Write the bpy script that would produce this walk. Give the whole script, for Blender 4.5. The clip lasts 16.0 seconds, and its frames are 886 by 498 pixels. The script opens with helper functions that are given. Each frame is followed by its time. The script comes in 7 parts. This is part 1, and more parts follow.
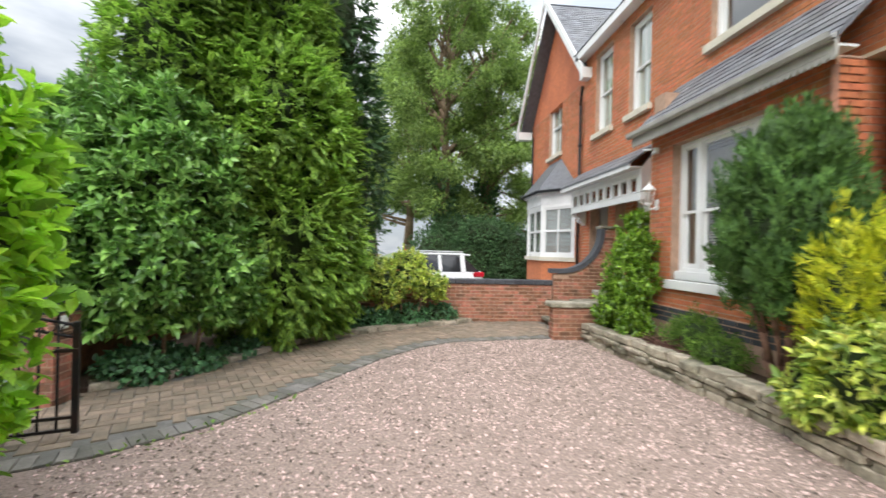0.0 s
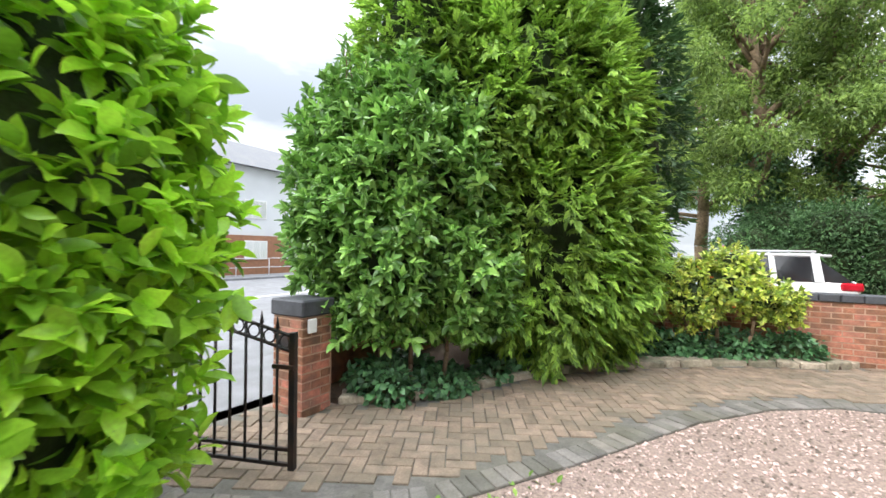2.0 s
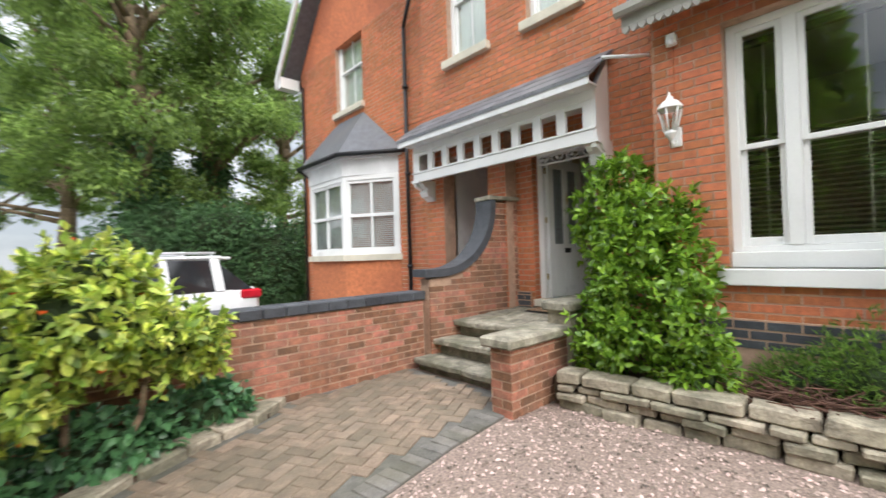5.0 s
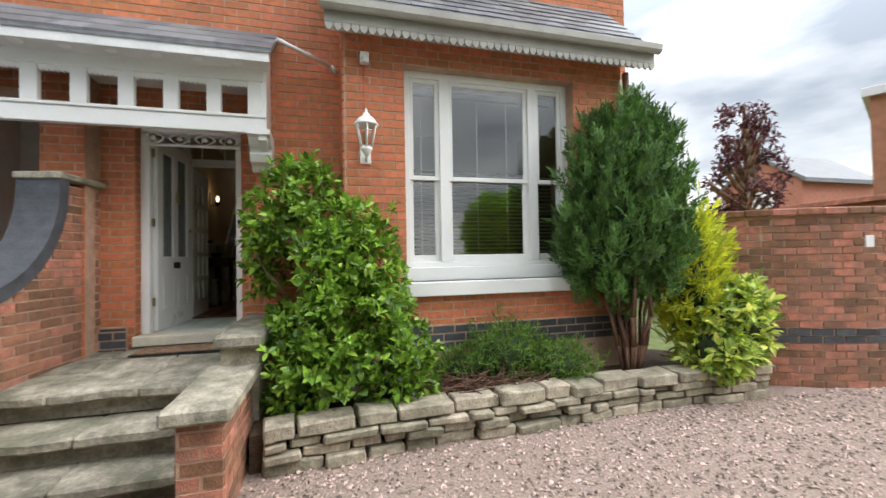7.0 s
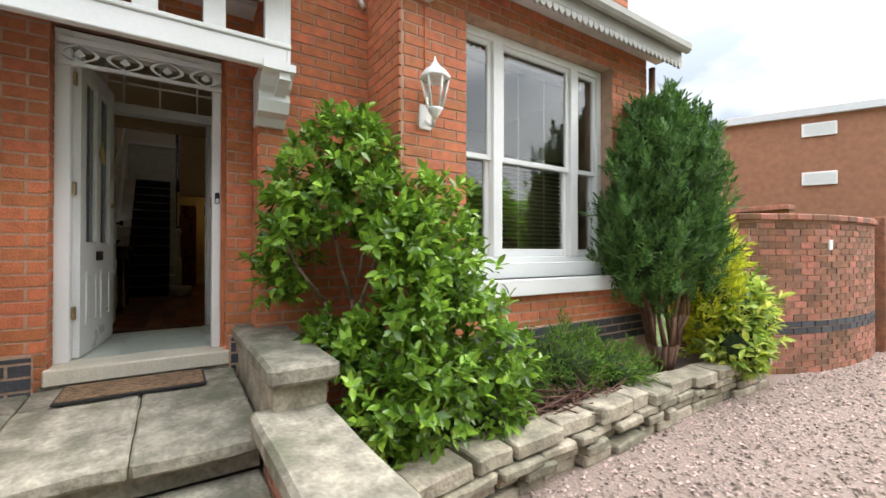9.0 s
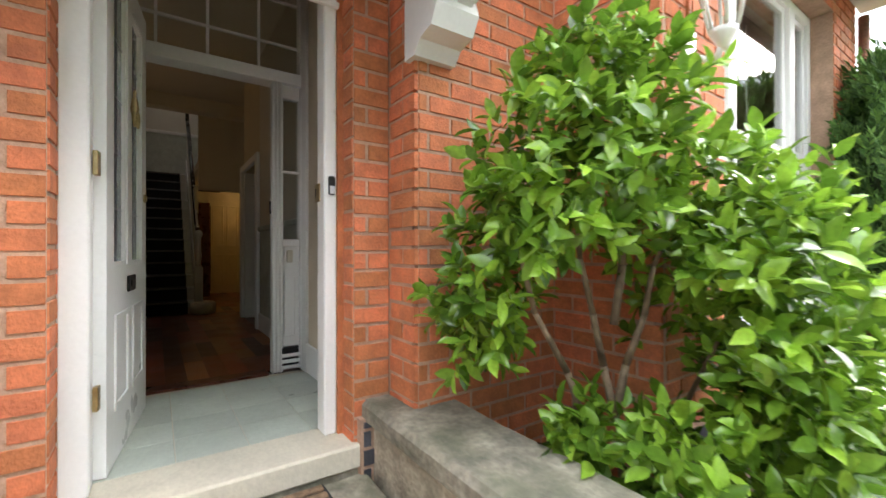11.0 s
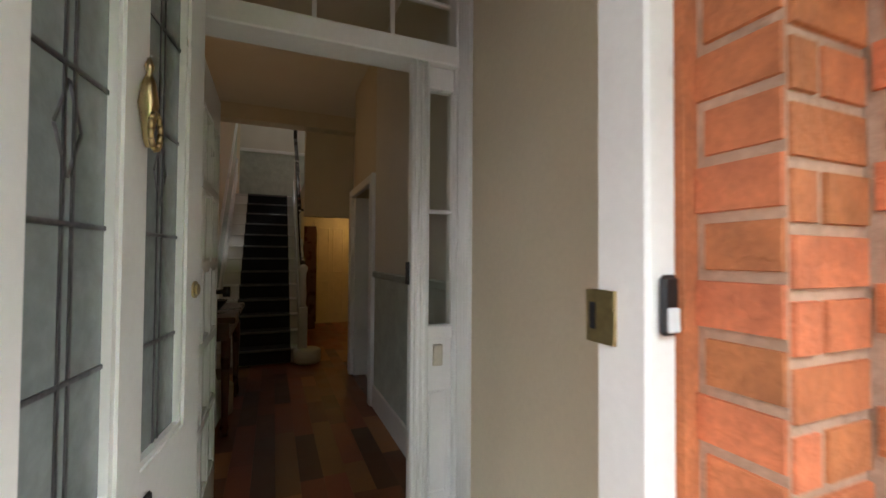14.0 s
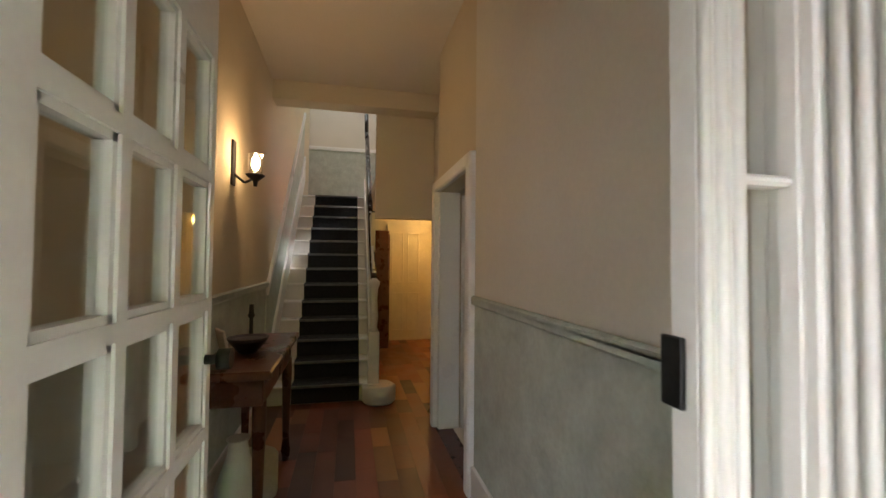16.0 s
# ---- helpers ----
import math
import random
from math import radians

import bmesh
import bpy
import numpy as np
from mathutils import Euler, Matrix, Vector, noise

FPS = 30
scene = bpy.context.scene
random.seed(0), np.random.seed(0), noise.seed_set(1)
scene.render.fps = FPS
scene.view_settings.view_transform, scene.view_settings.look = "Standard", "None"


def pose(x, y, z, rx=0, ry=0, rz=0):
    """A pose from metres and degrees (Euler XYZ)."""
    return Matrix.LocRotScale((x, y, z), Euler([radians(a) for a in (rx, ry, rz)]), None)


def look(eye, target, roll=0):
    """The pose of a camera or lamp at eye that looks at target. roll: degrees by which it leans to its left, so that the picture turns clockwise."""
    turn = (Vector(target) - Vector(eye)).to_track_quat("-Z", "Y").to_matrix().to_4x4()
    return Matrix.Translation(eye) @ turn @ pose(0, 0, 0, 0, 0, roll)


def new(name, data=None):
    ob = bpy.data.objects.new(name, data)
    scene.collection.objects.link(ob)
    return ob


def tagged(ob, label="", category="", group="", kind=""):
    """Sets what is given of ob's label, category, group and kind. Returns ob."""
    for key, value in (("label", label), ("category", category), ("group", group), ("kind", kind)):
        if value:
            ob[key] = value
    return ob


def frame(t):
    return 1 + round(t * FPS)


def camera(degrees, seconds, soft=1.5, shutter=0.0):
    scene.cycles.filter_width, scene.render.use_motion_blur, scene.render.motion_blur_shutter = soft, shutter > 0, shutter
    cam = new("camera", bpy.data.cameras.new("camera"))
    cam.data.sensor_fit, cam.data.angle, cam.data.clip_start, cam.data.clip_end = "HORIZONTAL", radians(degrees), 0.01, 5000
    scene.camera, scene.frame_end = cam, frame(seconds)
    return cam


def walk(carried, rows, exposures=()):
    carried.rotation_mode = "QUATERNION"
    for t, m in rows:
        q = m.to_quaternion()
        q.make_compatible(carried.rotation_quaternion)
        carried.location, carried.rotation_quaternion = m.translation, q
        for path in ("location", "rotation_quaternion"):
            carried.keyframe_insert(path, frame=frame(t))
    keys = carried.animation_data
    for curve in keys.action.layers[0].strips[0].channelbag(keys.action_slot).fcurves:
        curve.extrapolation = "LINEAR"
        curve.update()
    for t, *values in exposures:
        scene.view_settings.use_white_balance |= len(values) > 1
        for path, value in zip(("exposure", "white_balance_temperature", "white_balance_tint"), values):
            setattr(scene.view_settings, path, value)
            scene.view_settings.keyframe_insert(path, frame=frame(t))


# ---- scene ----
cam = camera(93.7, 16.0, soft=1.5, shutter=0.3)
PATH = [
    (0, (-0.083, -0.046, 1.612), (0.097, 1.946, 1.618), 1.4),
    (0.5, (-0.17, 0.43, 1.576), (-0.422, 2.414, 1.581), 1.4),
    (1, (-0.202, 0.837, 1.561), (-0.867, 2.723, 1.56), 1.4),
    (1.5, (-0.322, 1.262, 1.503), (-1.246, 3.036, 1.508), 1.1),
    (2, (-0.493, 1.73, 1.503), (-1.512, 3.451, 1.513), 0.6),
    (2.5, (-0.616, 2.273, 1.544), (-1.605, 4.011, 1.555), 0.2),
    (3, (-0.697, 2.862, 1.531), (-1.467, 4.708, 1.555), -0.5),
    (3.5, (-0.573, 3.527, 1.488), (-0.912, 5.498, 1.52), -1.1),
    (4, (-0.4, 4.139, 1.447), (-0.155, 6.123, 1.483), -1.8),
    (4.5, (-0.241, 4.69, 1.479), (0.598, 6.505, 1.51), -1.8),
    (5, (-0.153, 5.183, 1.44), (1.205, 6.651, 1.465), -1.8),
    (5.2, (-0.159, 5.372, 1.43), (1.369, 6.662, 1.453), -1.8),
    (7.3, (0.258, 7.07, 1.474), (2.123, 6.348, 1.508), -0.8),
    (7.5, (0.361, 7.194, 1.465), (2.19, 6.384, 1.491), -0.6),
    (8, (0.722, 7.513, 1.467), (2.47, 6.542, 1.488), -0.3),
    (8.2, (0.85, 7.637, 1.464), (2.577, 6.628, 1.484), -0.3),
    (10.3, (2.63, 8.367, 1.509), (4.275, 7.229, 1.513), 0.2),
    (10.5, (2.803, 8.37, 1.521), (4.446, 7.23, 1.521), 0.0),
    (11, (3.179, 8.414, 1.581), (4.825, 7.279, 1.588), -0.1),
    (11.5, (3.491, 8.473, 1.659), (5.15, 7.356, 1.677), -0.0),
    (12, (3.7, 8.436, 1.737), (5.386, 7.361, 1.761), 0.0),
    (12.5, (3.833, 8.412, 1.835), (5.559, 7.402, 1.865), -0.0),
    (13, (4.04, 8.384, 1.847), (5.811, 7.455, 1.883), 0.1),
    (13.5, (4.266, 8.358, 1.936), (6.078, 7.513, 1.976), 0.4),
    (14, (4.576, 8.279, 1.936), (6.427, 7.522, 1.98), 0.4),
    (14.5, (4.826, 8.287, 1.939), (6.708, 7.61, 1.987), 0.4),
    (15, (5.145, 8.28, 1.956), (7.054, 7.689, 2.006), 0.5),
    (15.5, (5.465, 8.225, 1.98), (7.398, 7.712, 2.034), 0.5),
    (16, (5.712, 8.187, 2.013), (7.662, 7.746, 2.072), 0.5),
]
walk(cam, [(t, look(eye, target, roll)) for t, eye, target, roll in PATH],
     exposures=[(0.0, 1.05), (1.5, 1.42), (3.5, 1.62), (5.0, 1.18), (7.5, 1.15), (8.2, 1.2), (10.3, 2.05), (12.0, 2.5), (13.5, 2.75), (14.5, 3.4), (15.0, 3.9), (16.0, 4.65)])

# ---- world and large lights ----
world = bpy.data.worlds.new("world")
scene.world = world
world.use_nodes = True
wn, wl = world.node_tree.nodes, world.node_tree.links
wn.clear()
w_out = wn.new("ShaderNodeOutputWorld")
w_bg = wn.new("ShaderNodeBackground")
w_sky = wn.new("ShaderNodeTexSky")
w_sky.sky_type, w_sky.sun_disc = "NISHITA", False
w_sky.sun_elevation, w_sky.sun_rotation = radians(39), radians(199)
w_dim = wn.new("ShaderNodeMix")
w_dim.data_type, w_dim.blend_type = "RGBA", "MULTIPLY"
w_dim.inputs[0].default_value = 1.0
w_dim.inputs[7].default_value = (0.09, 0.09, 0.09, 1)
wl.new(w_sky.outputs[0], w_dim.inputs[6])
w_noise = wn.new("ShaderNodeTexNoise")
w_noise.inputs["Scale"].default_value, w_noise.inputs["Detail"].default_value = 2.2, 6
w_co = wn.new("ShaderNodeTexCoord")
w_map = wn.new("ShaderNodeMapping")
w_map.inputs["Scale"].default_value = (1, 1, 2.6)
wl.new(w_co.outputs["Generated"], w_map.inputs[0])
wl.new(w_map.outputs[0], w_noise.inputs["Vector"])
w_ramp = wn.new("ShaderNodeValToRGB")
w_ramp.color_ramp.elements[0].position, w_ramp.color_ramp.elements[0].color = 0.40, (0.25, 0.275, 0.31, 1)
w_ramp.color_ramp.elements[1].position, w_ramp.color_ramp.elements[1].color = 0.60, (0.60, 0.61, 0.62, 1)
wl.new(w_noise.outputs["Fac"], w_ramp.inputs[0])
w_mix = wn.new("ShaderNodeMix")
w_mix.data_type = "RGBA"
w_mix.inputs[0].default_value = 0.9
wl.new(w_dim.outputs[2], w_mix.inputs[6])
wl.new(w_ramp.outputs[0], w_mix.inputs[7])
# an overcast sky is brightest overhead
w_xyz = wn.new("ShaderNodeSeparateXYZ")
wl.new(w_co.outputs["Generated"], w_xyz.inputs[0])
w_high = wn.new("ShaderNodeMapRange")
w_high.interpolation_type = "SMOOTHSTEP"
for i, q in enumerate((0.25, 1.0, 1.0, 4.0)):
    w_high.inputs[i + 1].default_value = q
wl.new(w_xyz.outputs[2], w_high.inputs[0])
w_lift = wn.new("ShaderNodeMix")
w_lift.data_type, w_lift.blend_type = "RGBA", "MULTIPLY"
w_lift.inputs[0].default_value = 1.0
wl.new(w_mix.outputs[2], w_lift.inputs[6])
wl.new(w_high.outputs[0], w_lift.inputs[7])
wl.new(w_lift.outputs[2], w_bg.inputs["Color"])
w_bg.inputs["Strength"].default_value = 1.0
wl.new(w_bg.outputs[0], w_out.inputs[0])


def lamp(name, kind, energy, colour, m, size=0.0, size_y=0.0):
    data = bpy.data.lights.new(name, kind)
    data.energy, data.color = energy, colour
    if kind == "AREA":
        data.shape, data.size, data.size_y = "RECTANGLE", size, size_y
    elif kind == "SUN":
        data.angle = radians(size)
    else:
        data.shadow_soft_size = size
    ob = new(name, data)
    ob.matrix_world = m
    return ob


lamp("sun", "SUN", 1.25, (1.0, 0.97, 0.93), look((-4.1, -8.9, 10), (0, 3, 0)), 40)

# ---- materials ----


def material(name, colour, rough=0.8, metal=0.0, vary=0.25, scale=8.0, bump=0.3, fine=60.0, stain=None, amount=0.35, spread=1.5, per=0.0, spec=0.5, through_light=0.0, transmit=0.0, hue=1.0):
    """A painted, stone or leaf surface: colour with grain at two sizes, stains, relief, and a shift from piece to piece."""
    m = bpy.data.materials.new(name)
    m.use_nodes = True
    n, l = m.node_tree.nodes, m.node_tree.links
    b = n["Principled BSDF"]
    b.inputs["Roughness"].default_value, b.inputs["Metallic"].default_value = rough, metal
    b.inputs["Specular IOR Level"].default_value = spec
    b.inputs["Transmission Weight"].default_value = transmit
    co = n.new("ShaderNodeTexCoord")
    geo = n.new("ShaderNodeNewGeometry")

    def tex(s, detail=4):
        t = n.new("ShaderNodeTexNoise")
        t.inputs["Scale"].default_value, t.inputs["Detail"].default_value = s, detail
        l.new(geo.outputs["Position"], t.inputs["Vector"])
        return t.outputs["Fac"]

    def mixed(kind, fac, a, c):
        x = n.new("ShaderNodeMix")
        x.data_type, x.blend_type = "RGBA", kind
        for i, v in ((0, fac), (6, a), (7, c)):
            if isinstance(v, (float, int)):
                x.inputs[i].default_value = v
            elif isinstance(v, tuple):
                x.inputs[i].default_value = (*v, 1)
            else:
                l.new(v, x.inputs[i])
        return x.outputs[2]

    def ranged(v, lo, hi, f0=0.3, f1=0.7):
        r = n.new("ShaderNodeMapRange")
        for i, q in enumerate((f0, f1, lo, hi)):
            r.inputs[i + 1].default_value = q
        l.new(v, r.inputs[0])
        return r.outputs[0]

    grain = tex(scale)
    out = mixed("MULTIPLY", 1.0, colour, ranged(grain, 1 - vary, 1 + vary))
    out = mixed("MULTIPLY", 1.0, out, ranged(tex(fine, 2), 1 - vary * 0.5, 1 + vary * 0.5))
    if stain:
        out = mixed("MIX", ranged(tex(spread, 5), 0, amount, 0.45, 0.68), out, stain)
    if per:
        info = n.new("ShaderNodeObjectInfo")
        add = n.new("ShaderNodeMath")
        l.new(info.outputs["Random"], add.inputs[0])
        l.new(geo.outputs["Random Per Island"], add.inputs[1])
        fr = n.new("ShaderNodeMath")
        fr.operation = "FRACT"
        l.new(add.outputs[0], fr.inputs[0])
        out = mixed("MULTIPLY", 1.0, out, ranged(fr.outputs[0], 1 - per, 1 + per, 0, 1))
        shift = n.new("ShaderNodeHueSaturation")
        l.new(ranged(fr.outputs[0], 0.5 - per * 0.06 * hue, 0.5 + per * 0.05 * hue, 1, 0), shift.inputs["Hue"])
        l.new(out, shift.inputs["Color"])
        out = shift.outputs[0]
    l.new(out, b.inputs["Base Color"])
    if bump:
        bp = n.new("ShaderNodeBump")
        bp.inputs["Strength"].default_value, bp.inputs["Distance"].default_value = bump, 0.01
        l.new(tex(fine, 4), bp.inputs["Height"])
        l.new(bp.outputs[0], b.inputs["Normal"])
    l.new(ranged(grain, max(rough - 0.08, 0.02), min(rough + 0.08, 1)), b.inputs["Roughness"])
    if through_light:
        tr = n.new("ShaderNodeBsdfTranslucent")
        l.new(out, tr.inputs["Color"])
        ms = n.new("ShaderNodeMixShader")
        ms.inputs[0].default_value = through_light
        l.new(b.outputs[0], ms.inputs[1])
        l.new(tr.outputs[0], ms.inputs[2])
        l.new(ms.outputs[0], n["Material Output"].inputs[0])
    return m


def glass(name, tint=(1, 1, 1), rough=0.0, mirror=0.11):
    """Thin window glass: mostly clear, mirror-like at grazing angles."""
    m = bpy.data.materials.new(name)
    m.use_nodes = True
    n, l = m.node_tree.nodes, m.node_tree.links
    n.remove(n["Principled BSDF"])
    clear, gloss, mix = n.new("ShaderNodeBsdfTransparent"), n.new("ShaderNodeBsdfGlossy"), n.new("ShaderNodeMixShader")
    clear.inputs[0].default_value = (*tint, 1)
    gloss.inputs["Roughness"].default_value = rough
    face, power, add = n.new("ShaderNodeLayerWeight"), n.new("ShaderNodeMath"), n.new("ShaderNodeMath")
    face.inputs[0].default_value = 0.5
    power.operation, power.inputs[1].default_value = "POWER", 3.0
    add.operation, add.inputs[1].default_value, add.inputs[2].default_value = "MULTIPLY_ADD", 0.85, mirror
    l.new(face.outputs["Facing"], power.inputs[0])
    l.new(power.outputs[0], add.inputs[0])
    l.new(add.outputs[0], mix.inputs[0])
    l.new(clear.outputs[0], mix.inputs[1])
    l.new(gloss.outputs[0], mix.inputs[2])
    l.new(mix.outputs[0], n["Material Output"].inputs[0])
    return m


def glow(name, colour, strength):
    m = bpy.data.materials.new(name)
    m.use_nodes = True
    b = m.node_tree.nodes["Principled BSDF"]
    b.inputs["Base Color"].default_value = (*colour, 1)
    b.inputs["Emission Color"].default_value = (*colour, 1)
    b.inputs["Emission Strength"].default_value = strength
    return m


BRICK = material("red_brick", (0.52, 0.176, 0.073), 0.85, vary=0.22, scale=14, bump=0.5, fine=90, stain=(0.22, 0.07, 0.045), amount=0.4, spread=0.9, per=0.17, hue=0.7)
BRICK_OLD = material("weathered_brick", (0.335, 0.146, 0.088), 0.9, vary=0.36, scale=11, bump=0.8, fine=70, stain=(0.17, 0.115, 0.085), amount=0.6, spread=4.5, per=0.45, hue=0.5)
BLUE_BRICK = material("blue_brick", (0.055, 0.058, 0.068), 0.6, vary=0.3, scale=10, bump=0.4, per=0.25)
MORTAR = material("mortar", (0.47, 0.31, 0.22), 0.95, vary=0.2, scale=12, bump=0.6, stain=(0.2, 0.13, 0.1), amount=0.4)
WHITE = material("white_gloss_paint", (0.8, 0.8, 0.79), 0.35, vary=0.04, scale=3, bump=0.06, stain=(0.62, 0.62, 0.58), amount=0.25)
WHITE_OLD = material("weathered_white_paint", (0.72, 0.72, 0.72), 0.55, vary=0.1, scale=6, bump=0.2, stain=(0.45, 0.46, 0.45), amount=0.45, spread=3)
STONE = material("sandstone", (0.35, 0.305, 0.23), 0.9, vary=0.4, scale=9, bump=0.9, fine=45, stain=(0.13, 0.13, 0.085), amount=0.6, spread=2.5, per=0.25)
STONE_GREY = material("grey_step_stone", (0.29, 0.262, 0.205), 0.88, vary=0.42, scale=9, bump=0.9, fine=40, stain=(0.10, 0.105, 0.062), amount=0.75, spread=3.6, per=0.2, hue=0.4)
SILLSTONE = material("pale_sill_stone", (0.62, 0.57, 0.46), 0.8, vary=0.12, scale=6, bump=0.3, stain=(0.35, 0.34, 0.28), amount=0.35)
SLATE = material("roof_slate", (0.13, 0.135, 0.15), 0.55, vary=0.25, scale=9, bump=0.4, per=0.3, stain=(0.2, 0.2, 0.18), amount=0.3)
GRAVEL = material("gravel_bed", (0.30, 0.225, 0.19), 0.95, vary=0.4, scale=45, bump=1.0, fine=120, stain=(0.25, 0.19, 0.15), amount=0.3, spread=0.8)
PEBBLE = material("gravel_stone", (0.44, 0.335, 0.29), 0.85, vary=0.2, scale=50, bump=0.3, per=0.75, hue=0.5, stain=(0.3, 0.24, 0.19), amount=0.35, spread=0.8)
PAVER = material("paving_brick", (0.225, 0.17, 0.122), 0.85, vary=0.3, scale=8, bump=0.6, fine=60, stain=(0.17, 0.145, 0.105), amount=0.7, spread=1.4, per=0.2, hue=0.5)
PAVER_DARK = material("dark_edging_brick", (0.16, 0.15, 0.135), 0.85, vary=0.3, scale=8, bump=0.6, stain=(0.14, 0.13, 0.08), amount=0.5, per=0.3)
SOIL = material("dark_soil", (0.075, 0.045, 0.028), 0.95, vary=0.4, scale=20, bump=1.0, fine=70, stain=(0.10, 0.065, 0.04), amount=0.5)
ASPHALT = material("asphalt", (0.19, 0.195, 0.205), 0.9, vary=0.2, scale=3, bump=0.5, stain=(0.13, 0.13, 0.135), amount=0.4, spread=0.4)
GRASS = material("rough_grass", (0.10, 0.14, 0.04), 0.95, vary=0.4, scale=6, bump=1.0)
IRON = material("black_iron", (0.015, 0.014, 0.014), 0.5, 0.3, vary=0.3, bump=0.2, stain=(0.09, 0.04, 0.02), amount=0.3, spread=6)
BRASS = material("brass", (0.44, 0.34, 0.17), 0.3, 1.0, vary=0.25, bump=0.1)
DARK = material("dark_metal", (0.03, 0.03, 0.032), 0.45, 0.6, vary=0.2, bump=0.1)
BARK = material("bark", (0.19, 0.135, 0.085), 0.95, vary=0.4, scale=10, bump=1.0, fine=30)
STEM = material("red_brown_stem", (0.16, 0.085, 0.055), 0.9, vary=0.3, scale=12, bump=0.8)
BEIGE = material("beige_wall_paint", (0.60, 0.52, 0.39), 0.7, vary=0.04, scale=2, bump=0.08)
CREAM = material("pale_wall_paint", (0.66, 0.62, 0.55), 0.7, vary=0.04, scale=2, bump=0.08)
SAGE = material("grey_green_dado_paper", (0.47, 0.52, 0.48), 0.75, vary=0.12, scale=9, bump=0.4, fine=40)
CEIL = material("ceiling_paint", (0.66, 0.60, 0.52), 0.8, vary=0.03, scale=2, bump=0.05)
EDGE_GREY = material("grey_step_edge", (0.13, 0.135, 0.145), 0.7, vary=0.2, bump=0.3)
CARPET = material("dark_stair_carpet", (0.018, 0.02, 0.026), 1.0, vary=0.4, scale=60, bump=0.8, fine=250)
TILE = material("pale_green_floor_tile", (0.50, 0.54, 0.47), 0.35, vary=0.12, scale=4, bump=0.1, stain=(0.38, 0.42, 0.36), amount=0.5, per=0.12)
PLANK = material("oiled_hardwood_plank", (0.18, 0.056, 0.023), 0.36, vary=0.12, scale=5, bump=0.0, per=0.58, hue=0.3)
PLANK_PALE = material("pale_sapwood_plank", (0.33, 0.145, 0.052), 0.36, vary=0.1, scale=5, bump=0.0, per=0.3, hue=0.3)
WOOD_DARK = material("dark_polished_wood", (0.09, 0.028, 0.015), 0.3, vary=0.3, scale=8, bump=0.1)
HANDRAIL = material("black_handrail", (0.03, 0.02, 0.016), 0.25, vary=0.2, bump=0.05)
YELLOWDOOR = material("cream_door_paint", (0.75, 0.66, 0.42), 0.45, vary=0.05, bump=0.08)
MATTING = material("brown_door_mat", (0.27, 0.17, 0.10), 0.95, vary=0.4, scale=30, bump=1.0, fine=150, stain=(0.06, 0.05, 0.05), amount=0.4)
CARPAINT = material("white_car_paint", (0.78, 0.79, 0.80), 0.2, vary=0.03, bump=0.0)
TYRE = material("tyre_rubber", (0.02, 0.02, 0.02), 0.8, vary=0.2, bump=0.3)
REDLENS = material("red_lamp_lens", (0.5, 0.015, 0.03), 0.15, vary=0.1, bump=0.0)
CLADDING = material("pale_grey_cladding", (0.62, 0.64, 0.66), 0.6, vary=0.06, scale=0.8, bump=0.1)
BLIND = material("brown_blind_slat", (0.10, 0.06, 0.03), 0.5, vary=0.2, bump=0.1)
FARBRICK = material("far_brick", (0.36, 0.16, 0.10), 0.9, vary=0.15, scale=6, bump=0.3, per=0.2)
CURTAIN = material("pale_net_curtain", (0.68, 0.72, 0.66), 0.9, vary=0.08, scale=10, bump=0.2)
GLASS = glass("window_glass", (0.92, 0.94, 0.93))
GLASS_IN = glass("inner_glass", (0.93, 0.95, 0.94), 0.02, 0.03)
FROST = material("obscured_glass", (0.22, 0.25, 0.25), 0.18, vary=0.1, scale=30, bump=0.35, fine=25)
LEAD = material("lead_came", (0.13, 0.13, 0.14), 0.5, 0.7, vary=0.2)
BULB = glow("lit_bulb", (1.0, 0.72, 0.38), 2.2)
L_LAUREL = material("bright_laurel_leaf", (0.28, 0.54, 0.04), 0.36, vary=0.25, scale=3, bump=0.1, per=0.5, through_light=0.45, hue=0.45)
L_DARK = material("dark_laurel_leaf", (0.19, 0.37, 0.085), 0.26, vary=0.3, scale=2.5, bump=0.1, per=0.55, through_light=0.25, hue=0.45)
L_CONIFER = material("cypress_foliage", (0.245, 0.42, 0.065), 0.6, vary=0.4, scale=1.6, bump=0.2, per=0.5, through_light=0.4, hue=0.45)
L_DEEP = material("dark_conifer_foliage", (0.06, 0.135, 0.045), 0.65, vary=0.3, scale=2, bump=0.2, per=0.4, through_light=0.15, hue=0.45)
L_YEW = material("yew_foliage", (0.075, 0.165, 0.032), 0.75, vary=0.35, scale=3, bump=0.2, per=0.5, through_light=0.2, hue=0.45)
L_GOLD = material("golden_foliage", (0.50, 0.56, 0.035), 0.6, vary=0.3, scale=5, bump=0.2, per=0.4, through_light=0.35)
L_VARIEG = material("variegated_leaf", (0.36, 0.50, 0.08), 0.45, vary=0.4, scale=9, bump=0.1, per=0.6, stain=(0.68, 0.66, 0.22), amount=0.55, spread=11, through_light=0.3)
L_CAMELLIA = material("camellia_leaf", (0.175, 0.32, 0.035), 0.25, vary=0.3, scale=5, bump=0.05, per=0.6, through_light=0.3, hue=0.45)
L_TREE = material("tree_leaf", (0.205, 0.31, 0.075), 0.55, vary=0.4, scale=0.7, bump=0.1, per=0.5, through_light=0.5, hue=0.45)
L_IVY = material("ivy_leaf", (0.09, 0.22, 0.09), 0.4, vary=0.3, scale=6, bump=0.1, per=0.5, through_light=0.2, hue=0.45)
